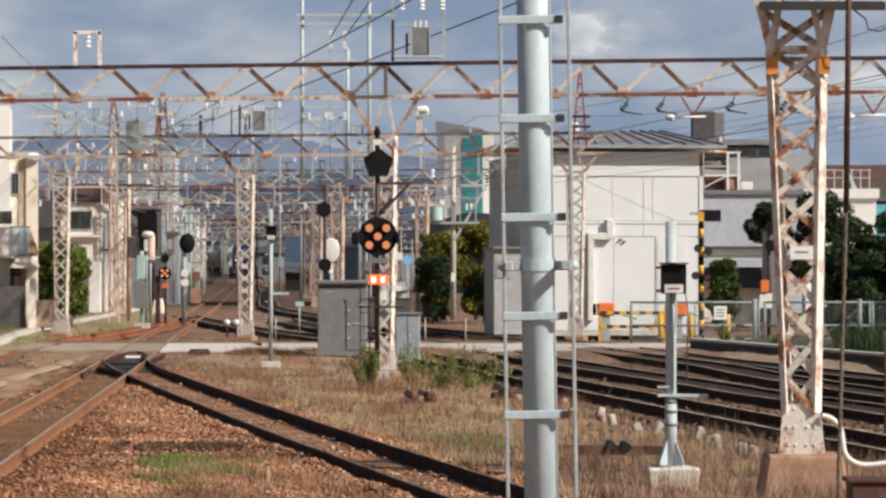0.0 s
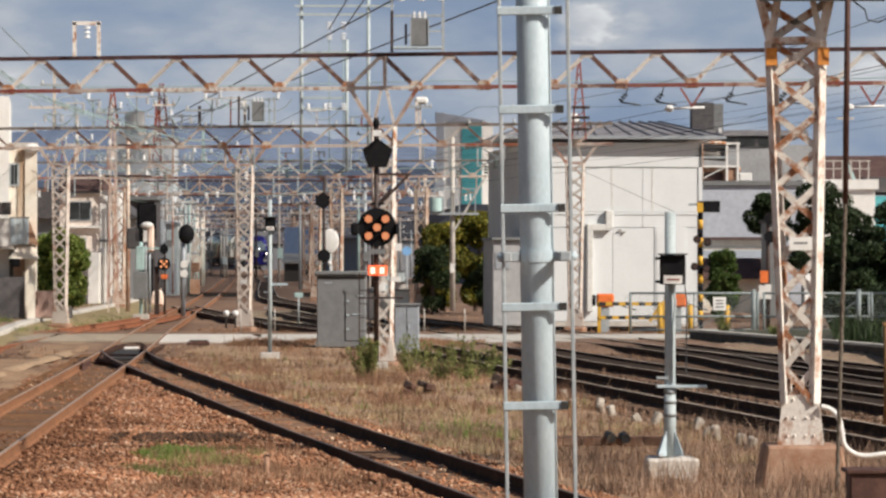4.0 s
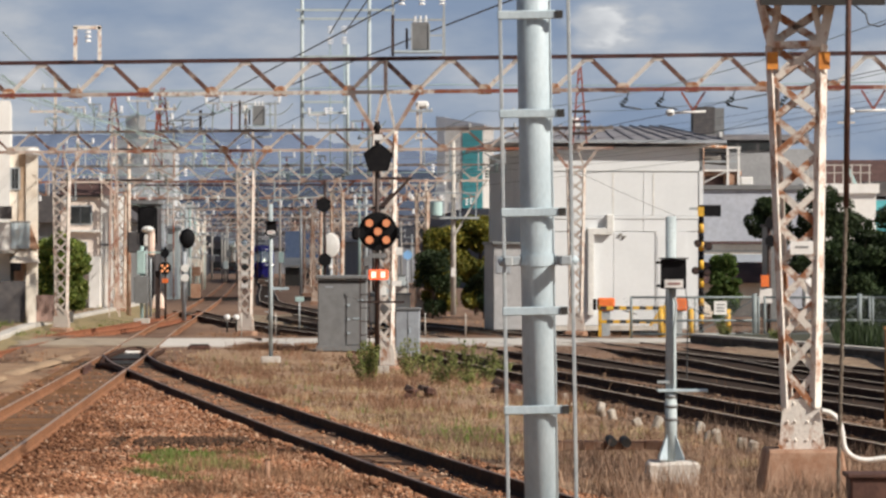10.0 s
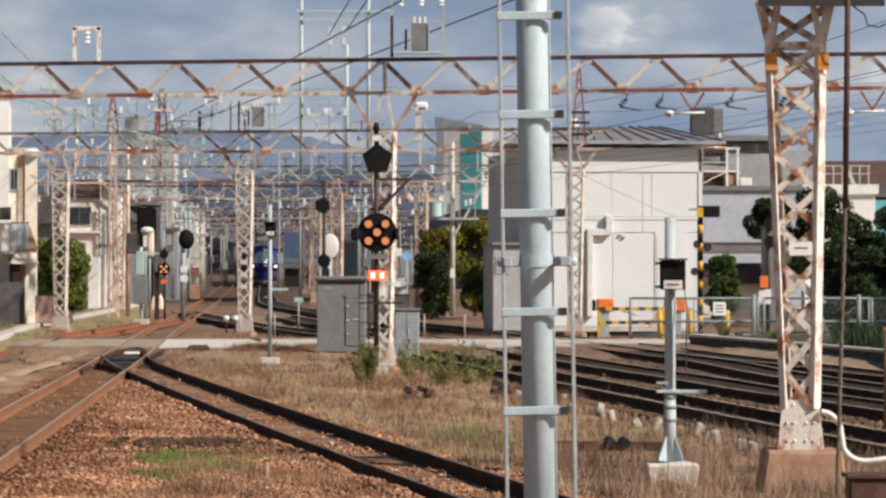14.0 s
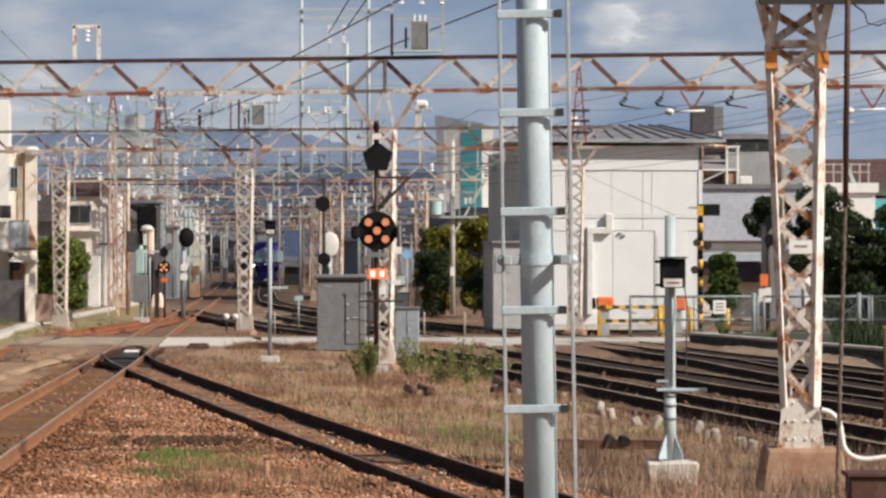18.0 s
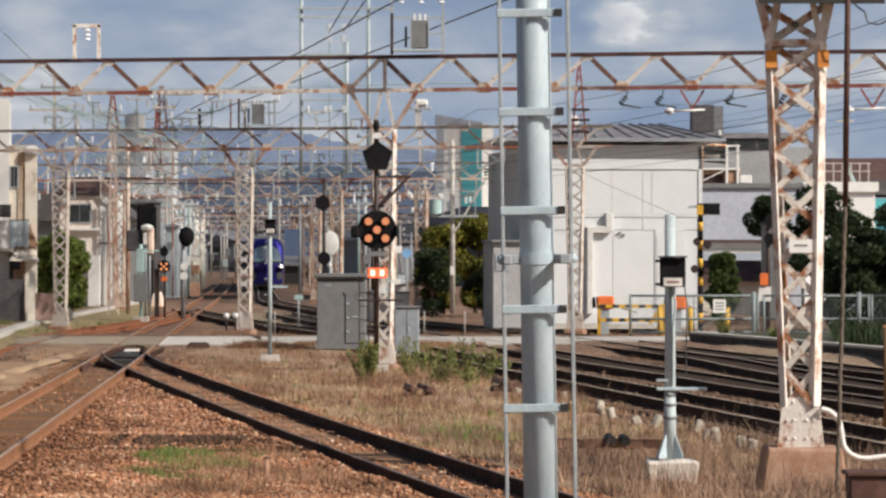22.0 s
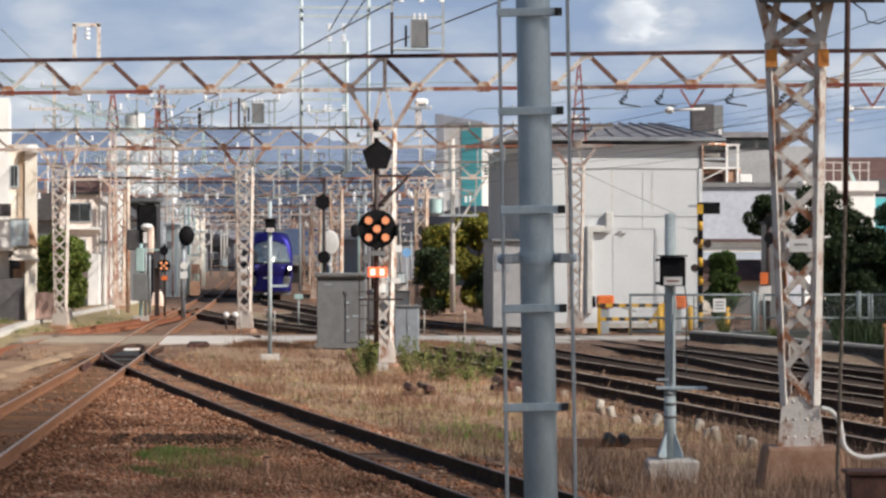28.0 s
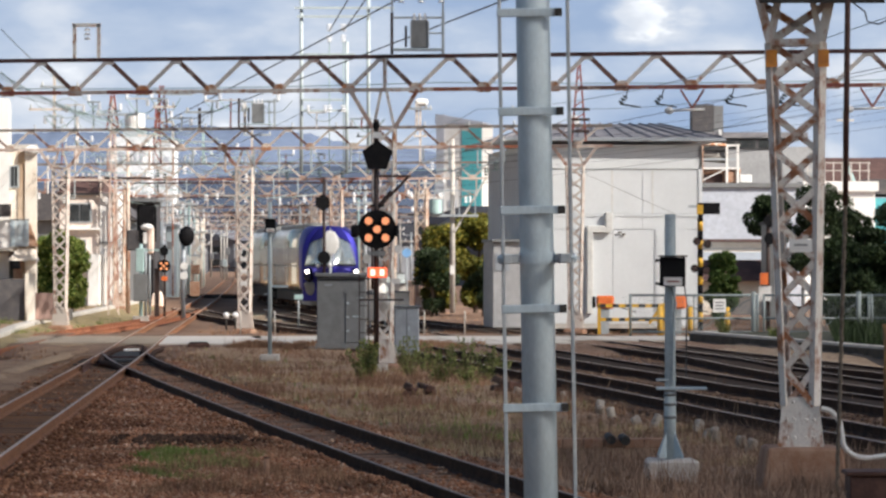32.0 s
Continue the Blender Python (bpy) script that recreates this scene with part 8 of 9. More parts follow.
# ---- the right-hand background ----
def right_background():
    w = thing("grey_warehouse", (15.2, 176, 0.0), "blue-grey flat-roofed warehouse with rooftop plant", "building")
    boxpart("wall", (0, 4, 3.0), (5.6, 8, 6.0), M_GREYW, w)
    boxpart("parapet", (0, 3.95, 6.08), (5.8, 8.2, 0.22), M_CAB, w)
    fr = thing("rooftop_plant", (14.1, 176.5, 6.19), "rooftop pipes and tanks in a white steel frame", "rooftop plant")
    for x in (-1.2, 0.2, 0.75):
        boxpart("frame_post", (x, 0, 0.95), (0.12, 0.12, 1.9), M_WHITE, fr)
    for z in (1.9, 0.75, 1.2):
        boxpart("frame_beam", (-0.2, 0, z), (2.1, 0.1, 0.1), M_WHITE if z != 1.2 else M_GALV_D, fr)
    cylpart("duct", (-1.7, 0.4, 1.45), (0.3, 0.4, 1.3), 0.3, M_DUCT, fr)
    cylpart("pipe", (-1.6, 0.2, 0.6), (0.9, 0.2, 0.6), 0.14, M_CONC_B, fr)
    boxpart("tank", (-0.3, 0.6, 0.42), (1.2, 0.6, 0.8), M_BROWNROOF, fr)
    boxpart("box", (-1.3, 0.2, 0.35), (0.4, 0.5, 0.6), M_WHITE, fr)
    cylpart("orange_pipe", (-1.5, -0.12, 1.98), (0.15, -0.12, 1.92), 0.07, M_GUSSET, fr)
    cylpart("riser", (-1.05, -0.1, 0.0), (-1.05, -0.1, 1.9), 0.06, M_CONC_B, fr)
    boxpart("fan_case", (0.35, 0.3, 0.3), (0.7, 0.5, 0.55), M_CONC_B, fr, bev=0.03)
    boxpart("white_unit", (1.15, 0.2, 0.22), (0.6, 0.5, 0.4), M_WHITE, fr, bev=0.03)
    boxpart("dark_hood", (-0.5, 0.5, 1.62), (1.3, 0.5, 0.22), M_UNDER, fr)
    bar("stay", (-1.1, -0.05, 0.1), (0.2, -0.05, 0.75), 0.05, M_WHITE, fr)
    boxpart("bracket", (-1.5, 0.3, 1.0), (0.3, 0.4, 0.7), M_UNDER, fr)
    b = thing("grey_office_block", (16.0, 195, 0.0), "dark grey office block with a window band and roof tower", "building")
    boxpart("wall", (1.5, 4, 4.3), (7.0, 8, 8.6), M_PALEG, b)
    boxpart("window_band", (0.2, -0.03, 8.75), (4.6, 0.06, 0.55), M_TILE, b)
    boxpart("roof", (0.5, 4, 9.25), (7.6, 8.4, 0.3), M_ROOF, b)
    # The tower's shaded left and lit right faces are painted as two boxes.
    boxpart("roof_tower", (-1.45, 2, 9.9), (1.2, 2, 2.2), M_TILE, b)
    boxpart("tower_lit_face", (-0.58, 2.02, 9.88), (0.52, 2, 2.1), M_CAB, b)
    boxpart("vent_dome", (-0.6, -0.2, 9.4), (0.16, 0.2, 0.3), M_INSUL, b)
    for i in range(4):
        boxpart("window", (-1.4 + i * 1.15, -0.06, 8.75), (0.95, 0.04, 0.42), M_DKWIN, b)
    c = thing("white_works_building", (21.0, 180, 0.0), "white works building with a roof fence", "building")
    boxpart("wall", (-0.6, 4, 3.0), (3.6, 8, 6.0), M_WHITE, c)
    boxpart("parapet", (-0.6, 3.9, 6.1), (3.9, 8.2, 0.5), M_WHITE, c)
    for i in range(8):
        boxpart("fence_post", (-2.3 + i * 0.45, -0.1, 6.85), (0.06, 0.06, 1.0), M_CONC, c)
    for z in (6.9, 7.3):
        boxpart("fence_rail", (-0.7, -0.1, z), (3.3, 0.05, 0.05), M_CONC, c)
    d = thing("brown_shed", (22.5, 200, 0.0), "long shed with a dark brown roof", "building")
    boxpart("wall", (0, 4, 3.3), (9, 8, 6.6), M_GREYW, d)
    bm = bmesh.new()
    vs = add_box(bm, (0, 4, 7.4), (9.8, 9, 1.6))
    for v in vs:
        if v.co.z > 7.5:
            v.co.y = 4 + (v.co.y - 4) * 0.3
    part("roof", bm, M_BROWNROOF, d)
    e = thing("teal_building", (23.6, 186, 0.0), "teal sheet-clad building with a dark roof", "building")
    boxpart("wall", (0.6, 4, 2.8), (3.4, 8, 5.6), M_TEAL, e)
    boxpart("roof", (0.6, 4, 6.2), (3.6, 8.3, 0.8), M_TILE, e)
    bar("gutter_pipe", (-1.0, -0.1, 4.8), (-2.2, -0.1, 7.4), 0.16, M_TEALP, e)
    g = thing("low_house", (12.2, 150, 0.0), "low house with a brown tiled roof and ochre walls", "house")
    boxpart("wall", (0.4, 3, 0.75), (3.4, 5, 1.5), M_CREAM, g)
    bm = bmesh.new()
    vs = add_box(bm, (0.4, 3, 1.9), (4.2, 6, 0.9))
    for v in vs:
        if v.co.z > 2.0:
            v.co.x = 0.4 + (v.co.x - 0.4) * 0.55
            v.co.y = 3 + (v.co.y - 3) * 0.5
    part("roof", bm, M_BROWNROOF, g)
    h = thing("grey_roofed_house", (13.0, 163, 0.0), "house with a grey slate roof behind a cream wall", "house")
    boxpart("wall", (0.3, 3, 1.2), (4.4, 5, 2.4), M_GREYW, h)
    bm = bmesh.new()
    vs = add_box(bm, (0.3, 3, 2.36), (4.9, 6, 0.7))
    for v in vs:
        if v.co.z > 2.4:
            v.co.x = 0.3 + (v.co.x - 0.3) * 0.7
            v.co.y = 3 + (v.co.y - 3) * 0.5
    part("roof", bm, M_CAB_L, h)
    k = thing("cream_wall_building", (13.2, 168, 0.0), "low building with a cream upper wall", "building")
    boxpart("wall", (0.1, 3, 1.6), (5.0, 4, 3.2), M_CREAM, k)
    boxpart("coping", (0.1, 0.98, 2.86), (5.0, 0.06, 0.08), M_CONC, k)
    boxpart("eave_board", (0.1, 2.9, 3.26), (5.2, 4.4, 0.14), M_BROWNROOF, k)
    s = thing("green_grey_block", (13.9, 141, 0.0), "narrow olive-grey equipment house", "building")
    boxpart("wall", (-0.4, 2, 1.9), (0.75, 3, 3.8), M_CAB, s)
    boxpart("roof", (-0.4, 2, 3.85), (0.9, 3.2, 0.12), M_TILE, s)
    p = thing("concrete_pole", (21.0, 183, 0.0), "pale concrete line pole with a crossarm", "utility pole")
    cylpart("pole", (0, 0, 0), (0, 0, 10.1), 0.12, M_CONC, p)
    boxpart("crossarm", (0, -0.1, 9.6), (0.9, 0.1, 0.1), M_CONC, p)
    # Far blocks: walls and windows painted pale to look hazy.
    q = thing("water_tank_block", (-38.2, 430, 0.0), "grey town block with a white water tank on top", "building")
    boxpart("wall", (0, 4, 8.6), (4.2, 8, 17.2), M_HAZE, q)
    boxpart("tank_stand", (0.2, 2, 17.6), (2.6, 2.6, 0.8), M_GALV_D, q)
    bm = bmesh.new()
    add_cyl(bm, (0.2, 2, 18.0), (0.2, 2, 20.1), 1.25, n=20)
    part("water_tank", bm, M_WHITE, q)
    for i in range(5):
        for x in (-1.2, 0.2, 1.4):
            boxpart("window", (x, -0.04, 4 + i * 2.7), (0.8, 0.08, 1.1), M_GREYW, q)
    q = thing("pale_tower", (-36.4, 450, 0.0), "grey town block with a flat roof", "building")
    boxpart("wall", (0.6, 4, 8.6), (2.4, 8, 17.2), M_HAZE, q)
    boxpart("roof_slab", (0.6, 4, 17.3), (2.6, 8.2, 0.3), M_CONC, q)
    for x in (-0.5, 1.7):
        boxpart("sign_post", (x, 0.2, 18.6), (0.25, 0.25, 2.4), M_CONC, q)
    boxpart("sign_beam", (0.6, 0.2, 19.8), (2.5, 0.25, 0.25), M_CONC, q)
    for i in range(5):
        boxpart("window", (0.5, -0.04, 4 + i * 2.7), (1.4, 0.08, 1.0), M_GREYW, q)
    t = thing("striped_tower_block", (1.95, 420, 0.0), "tall white tower block with a teal stripe", "building", rz=-8)
    boxpart("wall", (0, 5, 9.2), (5.6, 10, 18.4), M_WHITE, t)
    boxpart("dark_side", (-2.3, 5, 9.7), (0.95, 10.3, 19.6), M_GREYW, t)
    boxpart("teal_stripe", (1.5, -0.06, 9.2), (2.4, 0.12, 17.6), M_TEAL, t)
    bm = bmesh.new()
    vs = add_box(bm, (0, 5, 19.0), (5.8, 10.2, 1.2))
    for v in vs:
        if v.co.z > 19 and v.co.x > 0:
            v.co.z -= 1.0
    part("roof", bm, M_GREYW, t)
    for i in range(5):
        boxpart("window", (-0.8, -0.06, 1 + i * 2.6), (0.9, 0.1, 0.9), M_GREYW, t)


right_background()


# ---- the town and hills beyond ----
def depot():
    a = thing("blue_depot_shed", (-13.55, 330, 0.0), "low depot shed with a blue upper wall and sloping grey roof", "building")
    boxpart("upper_wall", (0.2, 4, 3.8), (3.3, 6, 2.6), mat("faded_blue_wall", (0.10, 0.15, 0.27), (0.13, 0.18, 0.28), 0.8, 0, 0.6, 0.05), a)
    bm = bmesh.new()
    vs = add_box(bm, (0.2, -0.4, 2.55), (3.4, 3.2, 0.2))
    for v in vs:
        if v.co.y < -0.4:
            v.co.z -= 0.75
    part("lean_to_roof", bm, M_CAB, a)
    boxpart("dark_front", (0.2, -0.2, 0.8), (3.1, 2.6, 1.7), M_UNDER, a)
    nv = mat("navy_cladding", (0.035, 0.042, 0.07), (0.06, 0.072, 0.105), 0.85, 0, 0.5, 0.05, spec=0.2)
    blue = mat("dull_blue_wall", (0.15, 0.18, 0.25), (0.10, 0.125, 0.18), 0.85, 0, 0.5, 0.05, spec=0.2)
    e = thing("engine_shed", (-28.5, 655, 0.0), "dull blue engine shed at the end of the yard", "building")
    boxpart("wall", (0, 4, 3.2), (7.4, 8, 6.4), blue, e)
    boxpart("roof", (0, 4, 6.5), (7.8, 8.4, 0.3), M_TILE, e)
    for i in range(4):
        boxpart("window", (-2.7 + i * 1.8, -0.05, 4.9), (1.1, 0.06, 0.8), M_GREYW, e)
    b = thing("blue_grey_depot", (-39.0, 645, 0.0), "blue-grey depot hall with a dark front beyond the yard", "building")
    boxpart("wall", (0, 4, 3.6), (6.8, 8, 7.2), blue, b)
    boxpart("roof", (0, 4, 7.3), (7.2, 8.4, 0.3), M_CAB, b)
    boxpart("dark_front", (0, -0.04, 1.4), (6.4, 0.08, 2.8), nv, b)
    for i in range(5):
        boxpart("window", (-2.6 + i * 1.3, -0.05, 5.4), (0.8, 0.06, 1.0), M_CAB_L, b)


depot()


def line_poles():
    """Thin poles, masts and crossarms standing all through the yard."""
    rng = random.Random(21)
    for i in range(34):
        d = rng.uniform(150, 430)
        x = rng.uniform(-0.118, -0.005) * d
        if min(abs(x - float(T3(d))), abs(x - float(T0(d)))) < 2.2:
            x += 3.5
        h = rng.choice((5.5, 6.5, 7.5, 8.5, 10.5)) * rng.uniform(0.9, 1.1)
        if -0.045 * d < x < -0.02 * d:
            h = min(h, 6.5)
        m = rng.choice((M_CONC, M_GALV_D, M_TRUSS_D, M_TEALP, M_DARKPOLE))
        p = thing("line_pole", (x, d, 0.0), "thin weathered line pole with crossarm and insulators", "utility pole", "yard line poles")
        cylpart("pole", (0, 0, -0.1), (0, 0, h), 0.11, m, p, r2=0.08, n=10)
        for k in range(rng.randint(1, 3)):
            z, w = h - 0.3 - k * 0.7, rng.uniform(0.8, 2.2)
            boxpart("crossarm", (rng.uniform(-0.3, 0.3), -0.1, z), (w, 0.08, 0.1), rng.choice((M_GALV_D, M_TRUSS, M_DARKPOLE)), p)
            for sx in (-1, 1):
                bm = bmesh.new()
                add_cyl(bm, (sx * w * 0.4, -0.1, z + 0.05), (sx * w * 0.4, -0.1, z + 0.28), 0.09, 0.05, 8)
                part("insulator", bm, M_INSUL, p)
        if rng.random() < 0.4:
            boxpart("pole_box", (0.1, -0.2, rng.uniform(1.2, 3.2)), (0.4, 0.25, rng.uniform(0.5, 0.9)), rng.choice((M_WHITE, M_CAB, M_CONC_B, M_TEALP)), p)


line_poles()


def town():
    rng = random.Random(11)
    bm = bmesh.new()
    add_box(bm, (0, 0, 0.5), (1, 1, 1))
    wall = bpy.data.meshes.new("house_wall")
    bm.to_mesh(wall)
    bm.free()
    wall.materials.append(M_TOWN)
    bm = bmesh.new()
    vs = add_box(bm, (0, 0, 0.5), (1.12, 1.12, 1))
    for v in vs:
        if v.co.z > 0.5:
            v.co.x *= 0.15
    roof = bpy.data.meshes.new("house_roof")
    bm.to_mesh(roof)
    bm.free()
    roof.materials.append(M_TOWNROOF)
    bm = bmesh.new()
    add_box(bm, (0, 0, 0), (1, 1, 1))
    pane = bpy.data.meshes.new("pane")
    bm.to_mesh(pane)
    bm.free()
    pane.materials.append(M_DKWIN)
    spots = []
    for i in range(210):
        d = 330 * (1 + 6.0 * (i / 210) ** 1.3) * rng.uniform(0.92, 1.08)
        x = rng.uniform(-0.122, 0.05) * d
        if d < 620 and abs(x - float(T3(min(d, 600)))) < 16 and x > -0.06 * d - 6:
            continue
        if d < 560 and -0.090 * d < x < -0.035 * d:
            continue
        spots.append((d, x))
    for d, x in spots:
        far = d > 700
        w, dp = rng.uniform(7, 14) * (1.6 if far else 1), rng.uniform(8, 12)
        h = rng.uniform(4.0, 6.5) + (d / 220 if far else 0) * rng.uniform(0.6, 1.3)
        flat = rng.random() < 0.35
        if rng.random() < 0.08:
            h *= 1.7
            w *= 0.7
            flat = True
        t = thing("town_house", (x, d, -0.3), "distant town house with pale walls and dark roof" if not flat else "distant flat-roofed town block", "house", "distant town", rz=rng.uniform(-25, 25))
        o = new("wall", wall)
        o.parent = t
        o.matrix_basis = Matrix.Diagonal((w, dp, h, 1))
        o = new("roof", roof)
        o.parent = t
        o.matrix_basis = Matrix.Translation((0, 0, h)) @ Matrix.Diagonal((w, dp, 0.5 if flat else rng.uniform(1.5, 2.8), 1))
        n = rng.randint(2, 4)
        for r in range(2 if h < 9 else 4):
            for i in range(n):
                q = new("window", pane)
                q.parent = t
                q.matrix_basis = Matrix.Translation((-w / 2 + w * (i + 0.5) / n, -dp / 2 - 0.03, h * (0.3 + r * (0.4 if h < 9 else 0.19)))) @ Matrix.Diagonal((w / n * 0.45, 0.1, 1.2, 1))


town()


def hills():
    rng = np.random.default_rng(4)
    # Aerial haze is mixed into both colours, paler on the farther ridge.
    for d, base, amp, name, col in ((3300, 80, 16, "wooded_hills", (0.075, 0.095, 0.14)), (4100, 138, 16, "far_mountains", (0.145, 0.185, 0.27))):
        xs = np.linspace(-900, 900, 260)
        h = base + amp * (np.sin(xs / 160 + d) * 0.6 + np.sin(xs / 67 + 2 + d) * 0.3 + np.sin(xs / 23 + d) * 0.1) + rng.normal(0, 0.6, len(xs)) + 0.0
        h = h * np.clip(1.08 - 0.25 * (xs + 300) / 900, 0.6, 1.15)
        v, f = [], []
        rows = [(0, 0.0), (60, 0.45), (140, 0.8), (220, 1.0), (400, 0.5)]
        for dy, k in rows:
            for x, z in zip(xs, h):
                v.append((x, d + dy, z * k + (noise.noise((x / 30, dy / 30, d)) * 4 if 0 < k < 1 else 0)))
        n = len(xs)
        for r in range(len(rows) - 1):
            for i in range(n - 1):
                f.append((r * n + i, r * n + i + 1, (r + 1) * n + i + 1, (r + 1) * n + i))
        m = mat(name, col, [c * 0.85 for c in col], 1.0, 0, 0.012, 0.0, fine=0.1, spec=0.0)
        tagged(stuff_mesh(name, v, f, m), "wooded hills behind the town, distance haze painted blue-grey", "hills", kind="structure")


hills()


def sky_material():
    m = bpy.data.materials.new("cloudy_sky")
    m.use_nodes = True
    n, l = m.node_tree.nodes, m.node_tree.links
    n.remove(n["Principled BSDF"])
    em = n.new("ShaderNodeEmission")
    tc = n.new("ShaderNodeTexCoord")
    mp = n.new("ShaderNodeMapping")
    mp.inputs["Scale"].default_value = (0.0036, 0.0036, 0.0085)
    mp.inputs["Location"].default_value = (3.3, 0, 1.7)
    l.new(tc.outputs["Object"], mp.inputs["Vector"])
    a = n.new("ShaderNodeTexNoise")
    a.inputs["Scale"].default_value, a.inputs["Detail"].default_value, a.inputs["Roughness"].default_value = 1.0, 9, 0.5
    l.new(mp.outputs[0], a.inputs["Vector"])
    r = n.new("ShaderNodeValToRGB")
    r.color_ramp.elements[0].position, r.color_ramp.elements[0].color = 0.36, (0.21, 0.285, 0.42, 1)
    r.color_ramp.elements[1].position, r.color_ramp.elements[1].color = 0.74, (0.80, 0.83, 0.87, 1)
    e = r.color_ramp.elements.new(0.50)
    e.color = (0.30, 0.365, 0.475, 1)
    e = r.color_ramp.elements.new(0.62)
    e.color = (0.45, 0.49, 0.555, 1)
    # a brighter heap of cloud stands out of the layer
    mq = n.new("ShaderNodeMapping")
    mq.inputs["Location"].default_value = (-218 / 108, 0, -304 / 52)
    mq.inputs["Scale"].default_value = (1 / 108, 0, 1 / 52)
    l.new(tc.outputs["Object"], mq.inputs["Vector"])
    gr = n.new("ShaderNodeTexGradient")
    gr.gradient_type = "SPHERICAL"
    l.new(mq.outputs[0], gr.inputs["Vector"])
    fi = n.new("ShaderNodeTexNoise")
    fi.inputs["Scale"].default_value, fi.inputs["Detail"].default_value = 3.4, 7
    l.new(mp.outputs[0], fi.inputs["Vector"])
    heap = n.new("ShaderNodeMath")
    heap.operation = "MULTIPLY"
    l.new(gr.outputs["Fac"], heap.inputs[0])
    l.new(fi.outputs["Fac"], heap.inputs[1])
    hr = n.new("ShaderNodeMapRange")
    hr.interpolation_type = "SMOOTHSTEP"
    hr.inputs["From Min"].default_value, hr.inputs["From Max"].default_value = 0.13, 0.36
    l.new(heap.outputs[0], hr.inputs["Value"])
    sm = n.new("ShaderNodeMath")
    sm.operation, sm.inputs[1].default_value = "MULTIPLY_ADD", 0.22
    l.new(hr.outputs[0], sm.inputs[0])
    l.new(a.outputs["Fac"], sm.inputs[2])
    # a gap of clearer sky low down beside it
    mg = n.new("ShaderNodeMapping")
    mg.inputs["Location"].default_value = (-265 / 210, 0, -185 / 95)
    mg.inputs["Scale"].default_value = (1 / 210, 0, 1 / 95)
    l.new(tc.outputs["Object"], mg.inputs["Vector"])
    gg = n.new("ShaderNodeTexGradient")
    gg.gradient_type = "SPHERICAL"
    l.new(mg.outputs[0], gg.inputs["Vector"])
    gm = n.new("ShaderNodeMath")
    gm.operation, gm.inputs[1].default_value = "MULTIPLY_ADD", -0.17
    l.new(gg.outputs["Fac"], gm.inputs[0])
    l.new(sm.outputs[0], gm.inputs[2])
    # and a paler hazy stretch low on the other side
    mh = n.new("ShaderNodeMapping")
    mh.inputs["Location"].default_value = (385 / 290, 0, -180 / 85)
    mh.inputs["Scale"].default_value = (1 / 290, 0, 1 / 85)
    l.new(tc.outputs["Object"], mh.inputs["Vector"])
    gh = n.new("ShaderNodeTexGradient")
    gh.gradient_type = "SPHERICAL"
    l.new(mh.outputs[0], gh.inputs["Vector"])
    hm = n.new("ShaderNodeMath")
    hm.operation, hm.inputs[1].default_value = "MULTIPLY_ADD", 0.14
    l.new(gh.outputs["Fac"], hm.inputs[0])
    l.new(gm.outputs[0], hm.inputs[2])
    l.new(hm.outputs[0], r.inputs["Fac"])
    l.new(r.outputs["Color"], em.inputs["Color"])
    em.inputs["Strength"].default_value = 1.0
    l.new(em.outputs[0], n["Material Output"].inputs["Surface"])
    return m


def sky_backdrop():
    """The cloud layer low over the horizon, drifting with the wind."""
    xs, zs = np.linspace(-900, 900, 13), np.linspace(-20, 700, 8)
    gx, gz = np.meshgrid(xs, zs)
    gy = -0.00006 * gx ** 2
    v = np.stack([gx, gy, gz], -1).reshape(-1, 3)
    i = (np.arange(len(zs) - 1)[:, None] * len(xs) + np.arange(len(xs) - 1)[None, :]).ravel()
    f = np.stack([i, i + 1, i + len(xs) + 1, i + len(xs)], -1)
    return tagged(stuff_mesh("cloud_backdrop", v, f, sky_material()), "grey and white clouds on blue sky over the town", "sky", kind="structure")


SKY = sky_backdrop()


def shading_cloud():
    """An unseen broken cloud, thin at its leading edge, that drifts before the sun late on."""
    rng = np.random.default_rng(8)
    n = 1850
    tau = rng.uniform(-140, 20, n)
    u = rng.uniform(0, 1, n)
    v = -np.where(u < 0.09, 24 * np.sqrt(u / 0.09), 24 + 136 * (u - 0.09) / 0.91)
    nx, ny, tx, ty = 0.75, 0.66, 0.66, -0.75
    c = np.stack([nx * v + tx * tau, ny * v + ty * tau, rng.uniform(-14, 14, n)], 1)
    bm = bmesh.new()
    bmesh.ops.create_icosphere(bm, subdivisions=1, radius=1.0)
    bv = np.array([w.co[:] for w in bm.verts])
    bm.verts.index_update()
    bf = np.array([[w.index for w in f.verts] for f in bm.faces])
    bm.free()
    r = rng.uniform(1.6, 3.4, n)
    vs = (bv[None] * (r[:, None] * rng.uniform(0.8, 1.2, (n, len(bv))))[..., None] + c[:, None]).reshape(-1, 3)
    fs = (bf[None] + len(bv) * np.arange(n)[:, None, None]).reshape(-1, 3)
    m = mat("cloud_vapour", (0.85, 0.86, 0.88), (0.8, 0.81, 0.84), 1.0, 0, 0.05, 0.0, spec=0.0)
    return tagged(stuff_mesh("ground_shade_cloud", vs, fs, m), "unseen broken cloud added high before the sun to shade the ground", "cloud", kind="stuff")


# Added out of view, only to shade the near ground.
SHADE_CLOUD = shading_cloud()


